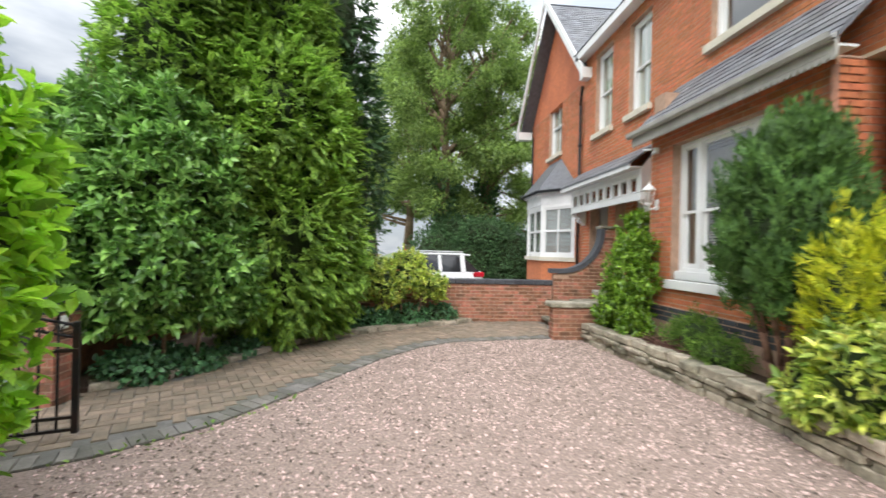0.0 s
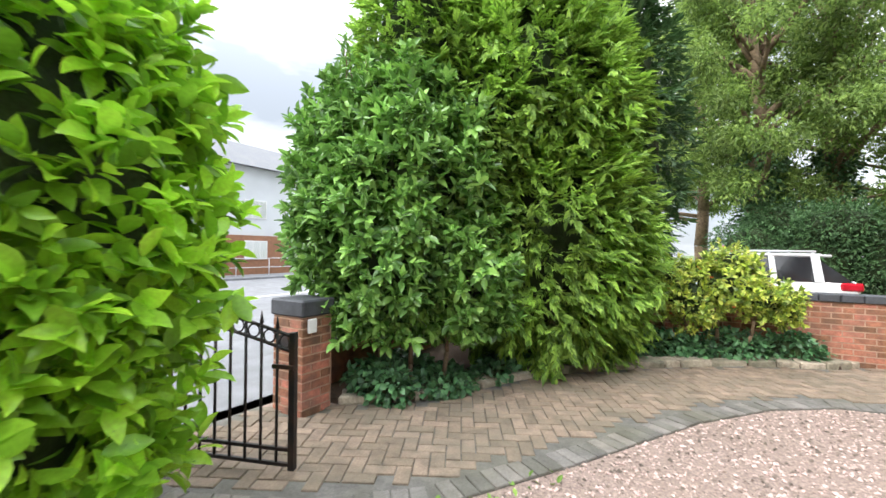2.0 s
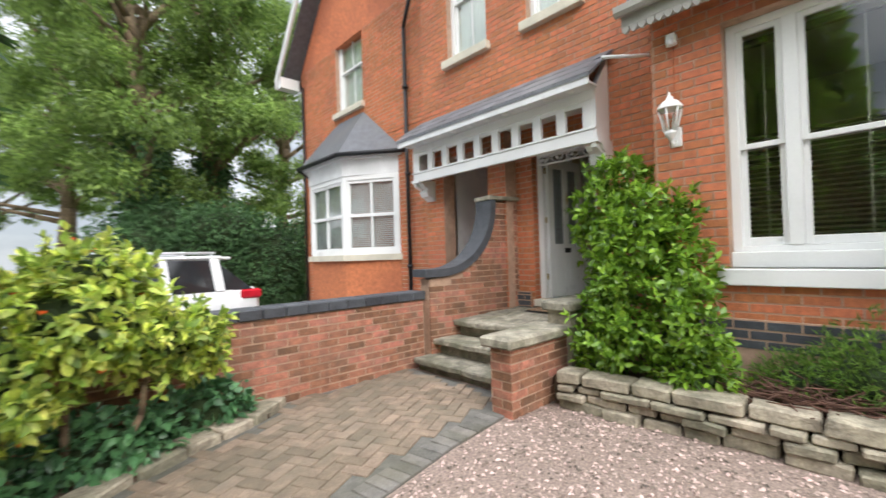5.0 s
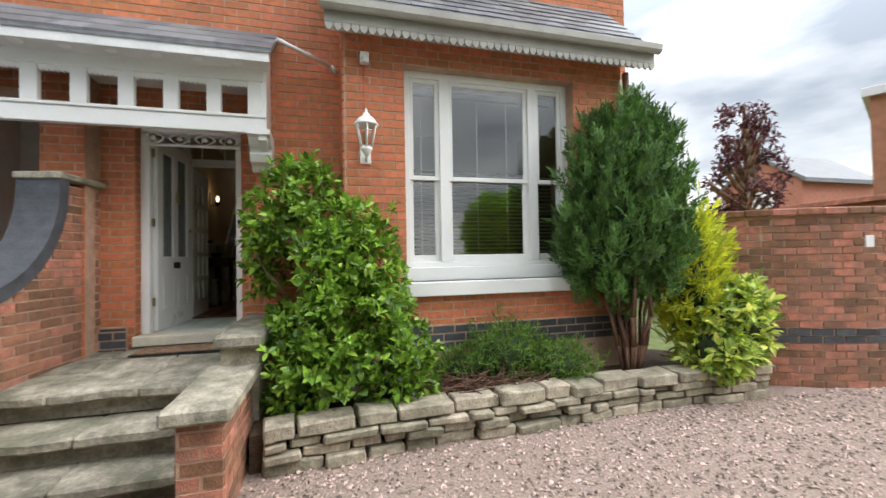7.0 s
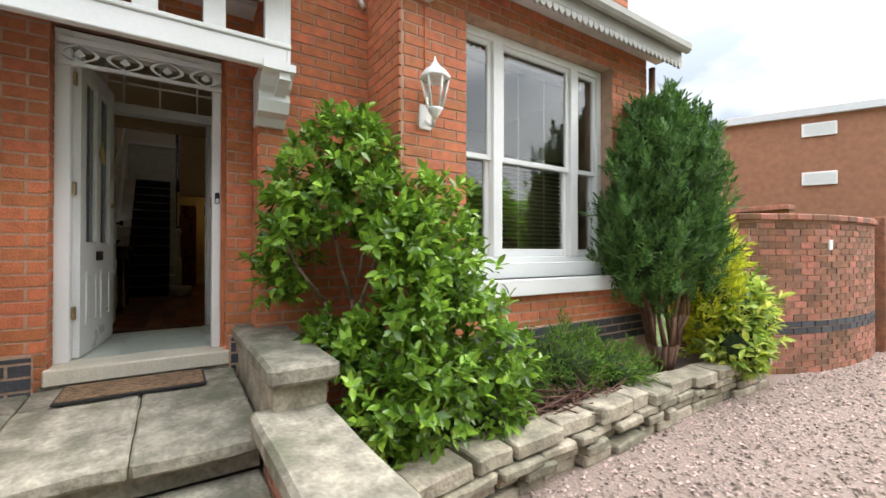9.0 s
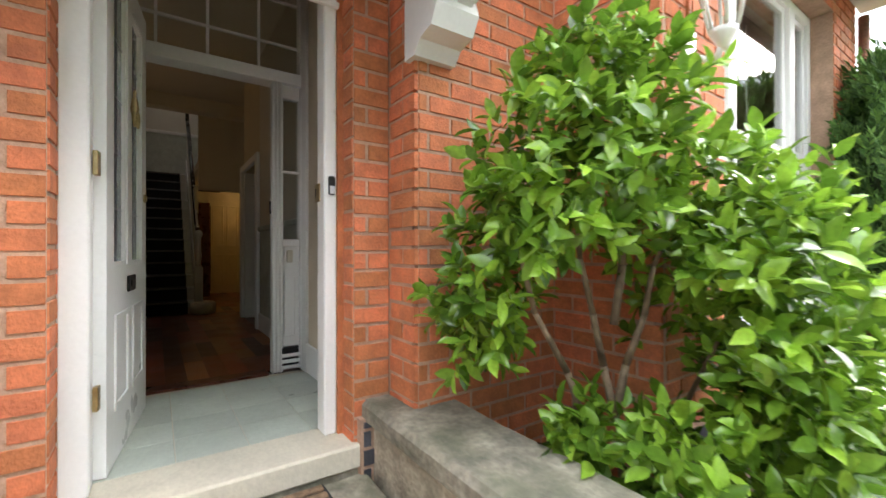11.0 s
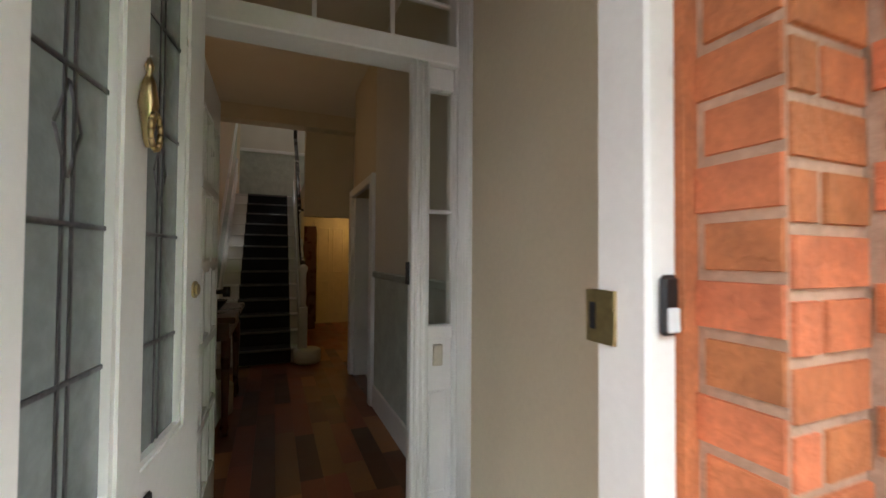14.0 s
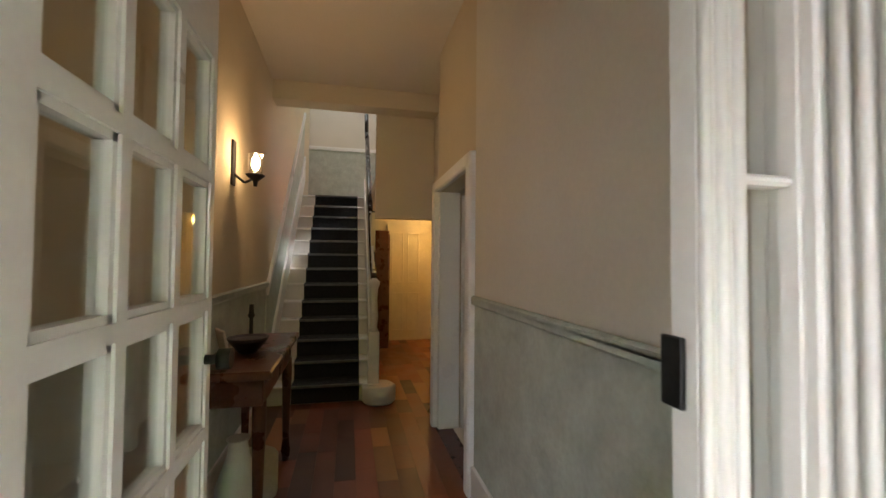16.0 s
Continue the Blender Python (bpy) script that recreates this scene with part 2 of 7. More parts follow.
L_PURPLE = material("copper_leaf", (0.10, 0.03, 0.035), 0.5, vary=0.3, scale=3, bump=0.1, per=0.4, through_light=0.25)
L_HEATH = material("heather_foliage", (0.15, 0.27, 0.045), 0.7, vary=0.4, scale=5, bump=0.2, per=0.5, through_light=0.25, hue=0.45)
# near-black green for the shrub cores: inner shade given as colour
L_CORE = material("inner_shade_colour", (0.03, 0.05, 0.016), 0.95, vary=0.4, scale=6, bump=1.0)
TWIG = material("dead_twig", (0.13, 0.065, 0.045), 0.9, vary=0.3, bump=0.4)
BERRY = material("orange_berry", (0.7, 0.12, 0.02), 0.4, vary=0.1, bump=0.0)
ROADLINE = material("road_marking", (0.7, 0.7, 0.68), 0.8, vary=0.1)

GUTTER = material("weathered_grey_gutter", (0.40, 0.39, 0.36), 0.6, vary=0.15, scale=6, bump=0.2, stain=(0.22, 0.2, 0.17), amount=0.4, spread=3)

# ---- shaping helpers ----


def box(bm, x0, x1, y0, y1, z0, z1, bevel=0.0, m=None):
    vs = [bm.verts.new((x, y, z)) for x in (x0, x1) for y in (y0, y1) for z in (z0, z1)]
    fs = [bm.faces.new([vs[i] for i in q]) for q in ((0, 1, 3, 2), (4, 6, 7, 5), (0, 4, 5, 1), (2, 3, 7, 6), (0, 2, 6, 4), (1, 5, 7, 3))]
    made = vs
    if bevel:
        es = list({e for f in fs for e in f.edges})
        r = bmesh.ops.bevel(bm, geom=es, offset=bevel, segments=1, affect="EDGES", profile=0.5)
        made = list({v for f in r["faces"] for v in f.verts})
    if m is not None:
        bmesh.ops.transform(bm, matrix=m, verts=made)
    return made


def tube(bm, a, b, r0, r1=None, sides=10, cap=True):
    """A round bar from a to b."""
    a, b = Vector(a), Vector(b)
    r1 = r0 if r1 is None else r1
    w = (b - a).normalized()
    u = w.orthogonal().normalized()
    v = w.cross(u)
    rings = []
    for p, r in ((a, r0), (b, r1)):
        rings.append([bm.verts.new(p + (u * math.cos(k * 2 * math.pi / sides) + v * math.sin(k * 2 * math.pi / sides)) * r) for k in range(sides)])
    for k in range(sides):
        f = bm.faces.new((rings[0][k], rings[0][(k + 1) % sides], rings[1][(k + 1) % sides], rings[1][k]))
        f.smooth = True
    if cap:
        bm.faces.new(rings[0][::-1])
        bm.faces.new(rings[1])


def lathe(bm, profile, centre, sides=16):
    """A turned shape round a vertical axis; profile: (radius, height) pairs."""
    rings = []
    for r, z in profile:
        rings.append([bm.verts.new((centre[0] + r * math.cos(k * 2 * math.pi / sides), centre[1] + r * math.sin(k * 2 * math.pi / sides), centre[2] + z)) for k in range(sides)])
    for a, b in zip(rings, rings[1:]):
        for k in range(sides):
            f = bm.faces.new((a[k], a[(k + 1) % sides], b[(k + 1) % sides], b[k]))
            f.smooth = True
    bm.faces.new(rings[0][::-1])
    bm.faces.new(rings[-1])


def prism(bm, outline, depth_axis, d0, d1):
    """An outline of (a, b) pairs pushed along x, y or z from d0 to d1."""
    def at(a, b, d):
        return {"x": (d, a, b), "y": (a, d, b), "z": (a, b, d)}[depth_axis]
    lo = [bm.verts.new(at(a, b, d0)) for a, b in outline]
    hi = [bm.verts.new(at(a, b, d1)) for a, b in outline]
    k = len(outline)
    for i in range(k):
        bm.faces.new((lo[i], lo[(i + 1) % k], hi[(i + 1) % k], hi[i]))
    bm.faces.new(lo[::-1])
    bm.faces.new(hi)


def link_mesh(name, bm, mat, parent=None, label="", m=None):
    bmesh.ops.recalc_face_normals(bm, faces=bm.faces[:])
    me = bpy.data.meshes.new(name)
    bm.to_mesh(me)
    bm.free()
    me.materials.append(mat)
    ob = new(name, me)
    if parent is not None:
        ob.parent = parent
    if m is not None:
        ob.matrix_basis = m
    if label:
        ob["label"] = label
    return ob


def part(name, bm, mat, parent, label=""):
    return link_mesh(name, bm, mat, parent, label)


def solid(name, boxes, mat, parent=None, bevel=0.0, label=""):
    bm = bmesh.new()
    for b in boxes:
        box(bm, *b, bevel)
    return link_mesh(name, bm, mat, parent, label)


def thing(name, label, category, group="", kind="", place=None):
    ob = new(name)
    if place is not None:
        ob.matrix_basis = place
    return tagged(ob, label, category, group, kind)


def numpy_mesh(name, verts, faces, mat, parent=None, smooth=False):
    me = bpy.data.meshes.new(name)
    me.from_pydata(verts.tolist() if hasattr(verts, "tolist") else verts, [], faces.tolist() if hasattr(faces, "tolist") else faces)
    me.materials.append(mat)
    if smooth:
        me.polygons.foreach_set("use_smooth", [True] * len(me.polygons))
    ob = new(name, me)
    if parent is not None:
        ob.parent = parent
    return ob


def leaves(name, pts, out, size, mat, parent, seed=1, droop=0.2, wide=0.42, wild=0.7, fold=0.12, vary=0.35, set_axis=None, set_normal=None):
    """Many folded leaves, one at each point, facing roughly outwards, or along the directions given."""
    g = np.random.default_rng(seed)
    k = len(pts)
    axis = out * 0.6 + g.normal(0, wild, (k, 3)) * 0.6
    axis[:, 2] -= droop
    if set_axis is not None:
        axis = set_axis.copy()
    axis /= np.linalg.norm(axis, axis=1, keepdims=True) + 1e-9
    nrm = out * 0.7 + np.array([0, 0, 0.6]) + g.normal(0, wild, (k, 3)) * 0.5
    if set_normal is not None:
        nrm = set_normal
    side = np.cross(axis, nrm)
    side /= np.linalg.norm(side, axis=1, keepdims=True) + 1e-9
    up = np.cross(side, axis)
    s = (size * (1 + g.uniform(-vary, vary, k)))[:, None]
    base = pts
    mid = pts + axis * s * 0.5 - up * s * 0.02
    left = pts + axis * s * 0.42 - side * s * wide * 0.5 + up * s * fold
    right = pts + axis * s * 0.42 + side * s * wide * 0.5 + up * s * fold
    tip = pts + axis * s - up * s * 0.12
    if wide >= 0.4:
        rim = [pts + axis * s * f + side * s * wide * w * sg + up * s * fold * h for sg in (-1, 1) for f, w, h in ((0.10, 0.24, 0.5), (0.34, 0.47, 1.0), (0.60, 0.46, 0.8), (0.84, 0.24, 0.1))]
        rib = [pts + axis * s * 0.3, pts + axis * s * 0.66 - up * s * 0.03]
        v = np.stack([base, *rim, tip, *rib], 1).reshape(-1, 3)
        i = np.arange(k)[:, None] * 12
        f = np.concatenate([i + np.array([q]) for q in ((0, 10, 1), (1, 10, 2), (2, 10, 3), (10, 11, 3), (3, 11, 4), (4, 11, 9), (0, 5, 10), (5, 6, 10), (6, 7, 10), (10, 7, 11), (7, 8, 11), (8, 9, 11))], 0)
        return numpy_mesh(name, v, f, mat, parent, True)
    v = np.stack([base, left, mid, right, tip], 1).reshape(-1, 3)
    i = np.arange(k)[:, None] * 5
    f = np.concatenate([i + np.array([[0, 2, 1]]), i + np.array([[0, 3, 2]]), i + np.array([[1, 2, 4]]), i + np.array([[2, 3, 4]])], 0)
    return numpy_mesh(name, v, f, mat, parent)


def on_blobs(blobs, count, seed, depth=0.25, rough=0.16, zmin=0.02):
    """Points near the skin of a group of ellipsoids (centre, radii), and their outward directions; the skin is bumpy."""
    g = np.random.default_rng(seed)
    area = np.array([(b[1][0] * b[1][1] + b[1][1] * b[1][2] + b[1][0] * b[1][2]) for b in blobs])
    pts, outs = [], []
    for (c, r), n in zip(blobs, (area / area.sum() * count * 1.5).astype(int)):
        d = g.normal(0, 1, (n, 3))
        d /= np.linalg.norm(d, axis=1, keepdims=True)
        c, r = np.array(c), np.array(r)
        ph = g.uniform(0, 6.28, 6)
        w = np.sin(d[:, 0] * 7 + ph[0]) * np.sin(d[:, 1] * 8 + ph[1]) + np.sin(d[:, 2] * 9 + ph[2]) * np.sin((d[:, 0] + d[:, 1]) * 11 + ph[3]) + 0.6 * np.sin(d[:, 2] * 23 + ph[4]) * np.sin(d[:, 1] * 21 + ph[5])
        k = 1 + rough * w - depth * g.random(n) ** 2
        p = c + d * r * k[:, None]
        o = d / r
        o /= np.linalg.norm(o, axis=1, keepdims=True)
        keep = p[:, 2] > zmin
        for c2, r2 in blobs:
            if c2 is c or tuple(c2) == tuple(c):
                continue
            keep &= (((p - np.array(c2)) / np.array(r2)) ** 2).sum(1) > 0.55
        pts.append(p[keep])
        outs.append(o[keep])
    pts, outs = np.concatenate(pts), np.concatenate(outs)
    pick = g.permutation(len(pts))[:count]
    return pts[pick], outs[pick]


def unit(v):
    return v / (np.linalg.norm(v, axis=-1, keepdims=True) + 1e-9)


def whorls(pts, out, per, seed, lift=0.35, open_=0.95, reach=0.05):
    """Leaves set round the tips of twigs: places, directions and faces for so many leaves a tip."""
    g = np.random.default_rng(seed)
    k = len(pts)
    tip = unit(out * 0.8 + np.array([0, 0, lift]) + g.normal(0, 0.45, (k, 3)))
    u = unit(np.cross(tip, g.normal(0, 1, (k, 3))))
    w = np.cross(tip, u)
    p, a, n = [], [], []
    for i in range(per):
        th = i * 2.4 + g.uniform(0, 0.6, k)[:, None]
        f = i / max(per - 1, 1)
        ring = u * np.cos(th) + w * np.sin(th)
        d = unit(tip * (0.25 + 0.9 * (1 - f)) + ring * open_ * (0.55 + 0.6 * f) + g.normal(0, 0.12, (k, 3)) - np.array([0, 0, 0.22 * f]))
        p.append(pts - tip * reach * (f * 2.2 - 0.4))
        a.append(d)
        n.append(unit(tip * 0.9 + np.array([0, 0, 0.5]) + g.normal(0, 0.2, (k, 3))))
    return np.concatenate(p), np.concatenate(a), np.concatenate(n)


def fronds(pts, out, per, long, seed, fall=0.3, upright=0.0):
    """Flat feathery sprays: a rib leaving each point outwards, with leaflets to both sides of it."""
    g = np.random.default_rng(seed)
    k = len(pts)
    rib = unit(out * 0.8 + g.normal(0, 0.38, (k, 3)) + np.array([0, 0, upright - fall]))
    face = unit(np.array([0, 0, 1.0 - upright]) + out * (0.45 + upright) + g.normal(0, 0.3, (k, 3)))
    side = unit(np.cross(rib, face))
    face = np.cross(side, rib)
    ln = (long * g.uniform(0.65, 1.3, k))[:, None]
    p, a, n = [], [], []
    for i in range(per):
        f = (i + 0.5) / per
        s = 1 if i % 2 else -1
        p.append(pts + rib * ln * (f - 0.35) * 0.9 - face * ln * 0.12 * f * f)
        a.append(unit(rib * (0.75 + 0.5 * f) + side * s * (0.75 - 0.5 * f) + g.normal(0, 0.1, (k, 3)) - np.array([0, 0, 0.15])))
        n.append(face + g.normal(0, 0.15, (k, 3)))
    return np.concatenate(p), np.concatenate(a), np.concatenate(n)


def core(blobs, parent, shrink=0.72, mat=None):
    """Dark lumps filling a shrub, coloured like the shade among its twigs and leaves."""
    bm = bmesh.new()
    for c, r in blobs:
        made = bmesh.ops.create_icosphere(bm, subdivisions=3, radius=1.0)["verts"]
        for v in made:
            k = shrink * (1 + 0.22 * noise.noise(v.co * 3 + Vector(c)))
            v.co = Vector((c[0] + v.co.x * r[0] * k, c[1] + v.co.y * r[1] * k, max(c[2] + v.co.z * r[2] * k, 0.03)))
    return part("inner_foliage", bm, mat or L_CORE, parent, "dark solid core standing in for the shade inside")


def limb(bm, a, b, r0, r1, seed, bend=0.12, steps=4):
    g = random.Random(seed)
    a, b = Vector(a), Vector(b)
    last, size = a, (b - a).length
    for i in range(1, steps + 1):
        f = i / steps
        p = a.lerp(b, f) + Vector((g.uniform(-1, 1), g.uniform(-1, 1), 0)) * bend * size * 0.3 * (1 if i < steps else 0)
        tube(bm, last, p, r0 + (r1 - r0) * (i - 1) / steps, r0 + (r1 - r0) * f, 7)
        last = p


BRICK_L, BRICK_H, JOINT = 0.225, 0.08, 0.011
BRICK_MESHES = {}


def bricks(owner, axis, plane, out, a0, a1, z0, z1, holes=(), mat=None, parts=None, proud=0.006, name="brick", length=BRICK_L, high=BRICK_H, start=0.0):
    """A face of running-bond bricks set proud of the mortar. axis: the one that the face looks along; out: +1 or -1.
    parts: a stretch (a0, a1, z0, z1) of the plan inside which each brick is an object of its own."""
    mat = mat or BRICK
    v, f = [], []
    g = random.Random(int(plane * 1000 + a0 * 77))
    made = 0
    row = 0
    z = z0
    while z < z1 - 0.02:
        top = min(z + high, z1) - JOINT
        a = a0 - (length * 0.5 if row % 2 else 0.0) - start
        while a < a1 - 0.02:
            b = min(a + length, a1) - JOINT
            lo = max(a, a0)
            spans = [(lo, b)]
            for h0, h1, hz0, hz1 in holes:
                if top > hz0 + 0.01 and z < hz1 - 0.01:
                    spans = [q for s in spans for q in ((s[0], min(s[1], h0)), (max(s[0], h1), s[1])) if q[1] - q[0] > 0.015]
            for s0, s1 in spans:
                if s1 - s0 < 0.015:
                    continue
                d = plane + out * (proud + g.uniform(-0.0015, 0.0015))
                p0 = plane - out * 0.01
                own = parts and made < 290 and parts[0] <= (s0 + s1) / 2 <= parts[1] and parts[2] <= z <= parts[3]
                c = 0.003
                if own:
                    key = (name, axis, out, round(s1 - s0, 3), round(top - z, 3), mat.name)
                    if key not in BRICK_MESHES:
                        w, h = (s1 - s0) / 2, (top - z) / 2
                        vv = [(-w, 0, -h), (w, 0, -h), (w, 0, h), (-w, 0, h), (-w + c, 1, -h + c), (w - c, 1, -h + c), (w - c, 1, h - c), (-w + c, 1, h - c)]
                        vv = [((p[1] * 0.016) * out, p[0], p[2]) if axis == "x" else (p[0], (p[1] * 0.016) * out, p[2]) for p in vv]
                        me = bpy.data.meshes.new(name)
                        me.from_pydata(vv, [], [(4, 5, 6, 7), (0, 1, 5, 4), (1, 2, 6, 5), (2, 3, 7, 6), (3, 0, 4, 7)])
                        me.materials.append(mat)
                        bmx = bmesh.new()
                        bmx.from_mesh(me)
                        bmesh.ops.recalc_face_normals(bmx, faces=bmx.faces[:])
                        bmx.to_mesh(me)
                        bmx.free()
                        BRICK_MESHES[key] = me
                    ob = new(name, BRICK_MESHES[key])
                    ob.parent = owner
                    mid, mz = (s0 + s1) / 2, (z + top) / 2
                    ob.location = (d - out * 0.016, mid, mz) if axis == "x" else (mid, d - out * 0.016, mz)
                    made += 1
                    continue
                i = len(v)
                quad = [(s0, z, p0), (s1, z, p0), (s1, top, p0), (s0, top, p0), (s0 + c, z + c, d), (s1 - c, z + c, d), (s1 - c, top - c, d), (s0 + c, top - c, d)]
                v += [(q[2], q[0], q[1]) if axis == "x" else (q[0], q[2], q[1]) for q in quad]
                fl = [(4, 5, 6, 7), (0, 1, 5, 4), (1, 2, 6, 5), (2, 3, 7, 6), (3, 0, 4, 7)]
                flip = (axis == "x") != (out > 0)
                f += [tuple(i + k for k in (q if not flip else q[::-1])) for q in fl]
            a += length
        z += high
        row += 1
    if v:
        ob = numpy_mesh("brickwork", v, f, mat, owner)
        tagged(ob, kind="stuff")


def wall(name, label, axis, plane, out, a0, a1, z0, z1, thick, holes=(), mat=None, parts=None, back=None, brick=True, cover=None):
    """A wall that looks along axis, with openings through it: (a0, a1, z0, z1)."""
    cuts_a = sorted({a0, a1, *[min(max(h, a0), a1) for q in holes for h in q[:2]]})
    cuts_z = sorted({z0, z1, *[min(max(h, z0), z1) for q in holes for h in q[2:]]})
    bm = bmesh.new()
    for i in range(len(cuts_a) - 1):
        run = None
        for j in range(len(cuts_z) - 1):
            ca, cz = (cuts_a[i] + cuts_a[i + 1]) / 2, (cuts_z[j] + cuts_z[j + 1]) / 2
            empty = any(h[0] < ca < h[1] and h[2] < cz < h[3] for h in holes)
            if not empty:
                run = [cuts_z[j], cuts_z[j + 1]] if run is None else [run[0], cuts_z[j + 1]]
            if run and (empty or j == len(cuts_z) - 2):
                lo, hi = sorted((plane, plane - out * thick))
                if axis == "x":
                    box(bm, lo, hi, cuts_a[i], cuts_a[i + 1], *run)
                else:
                    box(bm, cuts_a[i], cuts_a[i + 1], lo, hi, *run)
                run = None
    ob = link_mesh(name, bm, cover or MORTAR)
    tagged(ob, label, "wall", kind="structure")
    if brick:
        bricks(ob, axis, plane, out, a0, a1, z0, z1, holes, mat, parts)
    return ob

# ---- ground ----
tagged(solid("ground", [(-400, 400, -400, 400, -0.4, -0.06)], GRASS), "rough grass and earth ground reaching far off", "ground", kind="structure")
tagged(solid("road", [(-19.5, -5.6, -400, 400, -0.2, -0.04)], ASPHALT), "grey asphalt road outside the gate", "road", kind="structure")
tagged(solid("pavement", [(-5.6, -4.0, -60, 60, -0.2, 0.0), (-22.0, -19.5, -60, 60, -0.2, 0.06)], ASPHALT), "asphalt pavement along the road", "pavement", kind="structure")
tagged(solid("road_marking", [(-12.55, -12.4, y, y + 3, -0.04, -0.034) for y in range(-20, 60, 6)], ROADLINE), "broken white line painted on the road", "road marking", kind="structure")
tagged(solid("forecourt", [(-4.0, 5.2, 9.45, 19.0, -0.2, -0.01)], ASPHALT), "asphalt forecourt beside the neighbouring house", "forecourt", kind="structure")
tagged(solid("drive", [(-4.2, 3.6, -12.0, 9.6, -0.05, 0.0)], GRAVEL), "pink-grey gravel drive", "gravel", kind="structure")

EDGE = [(-4.0, 2.75), (-3.0, 2.95), (-2.35, 3.27), (-1.76, 3.8), (-1.16, 4.74), (-0.4, 6.05), (0.2, 6.78), (0.78, 7.2), (1.3, 7.29), (1.96, 7.43), (2.7, 7.52)]
KERB = [(-3.42, 4.70), (-2.85, 5.1), (-2.5, 5.75), (-2.21, 6.39), (-1.75, 7.0), (-1.23, 7.5), (-0.5, 8.1), (0.1, 8.55), (0.6, 8.8), (1.22, 9.05), (1.45, 9.3)]
PATH_AREA = EDGE + [(3.1, 7.6), (3.1, 9.35)] + KERB[::-1] + [(-3.42, 4.26), (-4.0, 4.26)]


def inside(x, y, poly):
    r = False
    for (x0, y0), (x1, y1) in zip(poly, poly[1:] + poly[:1]):
        if (y0 > y) != (y1 > y) and x < (x1 - x0) * (y - y0) / (y1 - y0) + x0:
            r = not r
    return r


def along(line, step):
    """Places every step metres along a line, with the heading there."""
    out, left = [], 0.0
    for (x0, y0), (x1, y1) in zip(line, line[1:]):
        d = math.hypot(x1 - x0, y1 - y0)
        s = left
        while s < d:
            out.append((x0 + (x1 - x0) * s / d, y0 + (y1 - y0) * s / d, math.atan2(y1 - y0, x1 - x0)))
            s += step
        left = s - d
    return out


def far_from(x, y, line):
    best = 9.0
    for (x0, y0), (x1, y1) in zip(line, line[1:]):
        dx, dy = x1 - x0, y1 - y0
        k = min(max(((x - x0) * dx + (y - y0) * dy) / (dx * dx + dy * dy), 0), 1)
        best = min(best, math.hypot(x - x0 - k * dx, y - y0 - k * dy))
    return best


bm = bmesh.new()
prism(bm, PATH_AREA, "z", -0.05, 0.008)
paving = tagged(link_mesh("paving", bm, PAVER_DARK), "worn brown herringbone brick path from gate to steps", "path", kind="structure")

# ---- house walls ----
Z_FLOOR = 0.755
WIN = (4.27, 6.13, 1.24, 3.36)
wall_block = wall("wall_1", "red brick wall of the projecting front room", "x", 4.07, -1, 3.65, 6.70, 0, 3.62, 0.3, [WIN], parts=(5.9, 6.71, 0.9, 3.1))
wall_side = wall("wall_2", "red brick return of the front room", "y", 6.71, 1, 4.10, 4.64, 0, 4.3, 0.3, brick=False)
bricks(wall_side, "y", 6.71, 1, 4.07, 4.64, 0, 4.3, parts=(4.0, 4.7, 1.0, 3.2))
wall("wall_3", "red brick south side of the front room", "y", 3.65, -1, 4.10, 4.9, 0, 3.60, 0.3)
RECESS = (7.53, 8.98, 0.0, 3.25)
RECESS_N = (9.32, 10.3, 0.0, 3.0)
UPPER = [(9.25, 10.1, 4.62, 6.6), (7.72, 8.52, 4.6, 6.55), (4.6, 6.1, 4.95, 6.5)]
wall_main = wall("wall_4", "red brick main front of the house", "x", 4.64, -1, 3.1, 10.75, 0, 7.0, 0.3, [RECESS, RECESS_N, (3.4, 6.5, 0.3, 3.5), *UPPER], parts=(6.7, 7.54, 0.9, 3.0))
wall("wall_5", "red brick south side of the house", "y", 3.1, -1, 4.66, 12.5, 0, 7.0, 0.3, brick=False, cover=BRICK)
wall_pier = wall("wall_6", "red brick return of the porch pier", "y", 7.54, 1, 4.67, 5.0, 0, 3.3, 0.27, brick=False)
bricks(wall_pier, "y", 7.54, 1, 4.64, 4.88, 0, 3.3, parts=(4.6, 5.0, 0.7, 3.0))
wall_door = wall("wall_7", "red brick wall round the front door", "x", 4.877, -1, 7.545, 8.98, 0.3, 3.29, 0.2, [(7.713, 8.685, 0.4, 2.93)], parts=(7.5, 9.0, 0.7, 3.0))
bricks(wall_door, "y", 7.713, 1, 4.877, 5.02, 0.72, 2.93, parts=(4.8, 5.1, 0.7, 2.9))
bricks(wall_door, "y", 8.685, -1, 4.877, 5.02, 0.72, 2.93)
wall_gable = wall("wall_8", "red brick front of the gabled neighbouring house", "x", 4.95, -1, 10.75, 16.4, 0, 6.6, 0.3, [(13.2, 14.4, 4.95, 7.0), (12.3, 15.3, 1.4, 3.4)])
wall("wall_9", "white plastered back of the neighbouring porch", "x", 6.1, -1, 9.0, 10.7, 0, 3.3, 0.2, brick=False, cover=WHITE_OLD)
wall("wall_10", "white plastered side of the neighbouring porch", "y", 10.3, -1, 4.9, 6.1, 0, 3.3, 0.2, brick=False, cover=WHITE_OLD)
wall("wall_11", "brick side of the neighbouring porch", "y", 9.3, 1, 4.9, 6.1, 0, 3.3, 0.2, brick=False, cover=BRICK)
wall("wall_12", "red brick north side of the neighbouring house", "y", 16.4, 1, 4.95, 12.5, 0, 6.6, 0.3, brick=False, cover=BRICK)
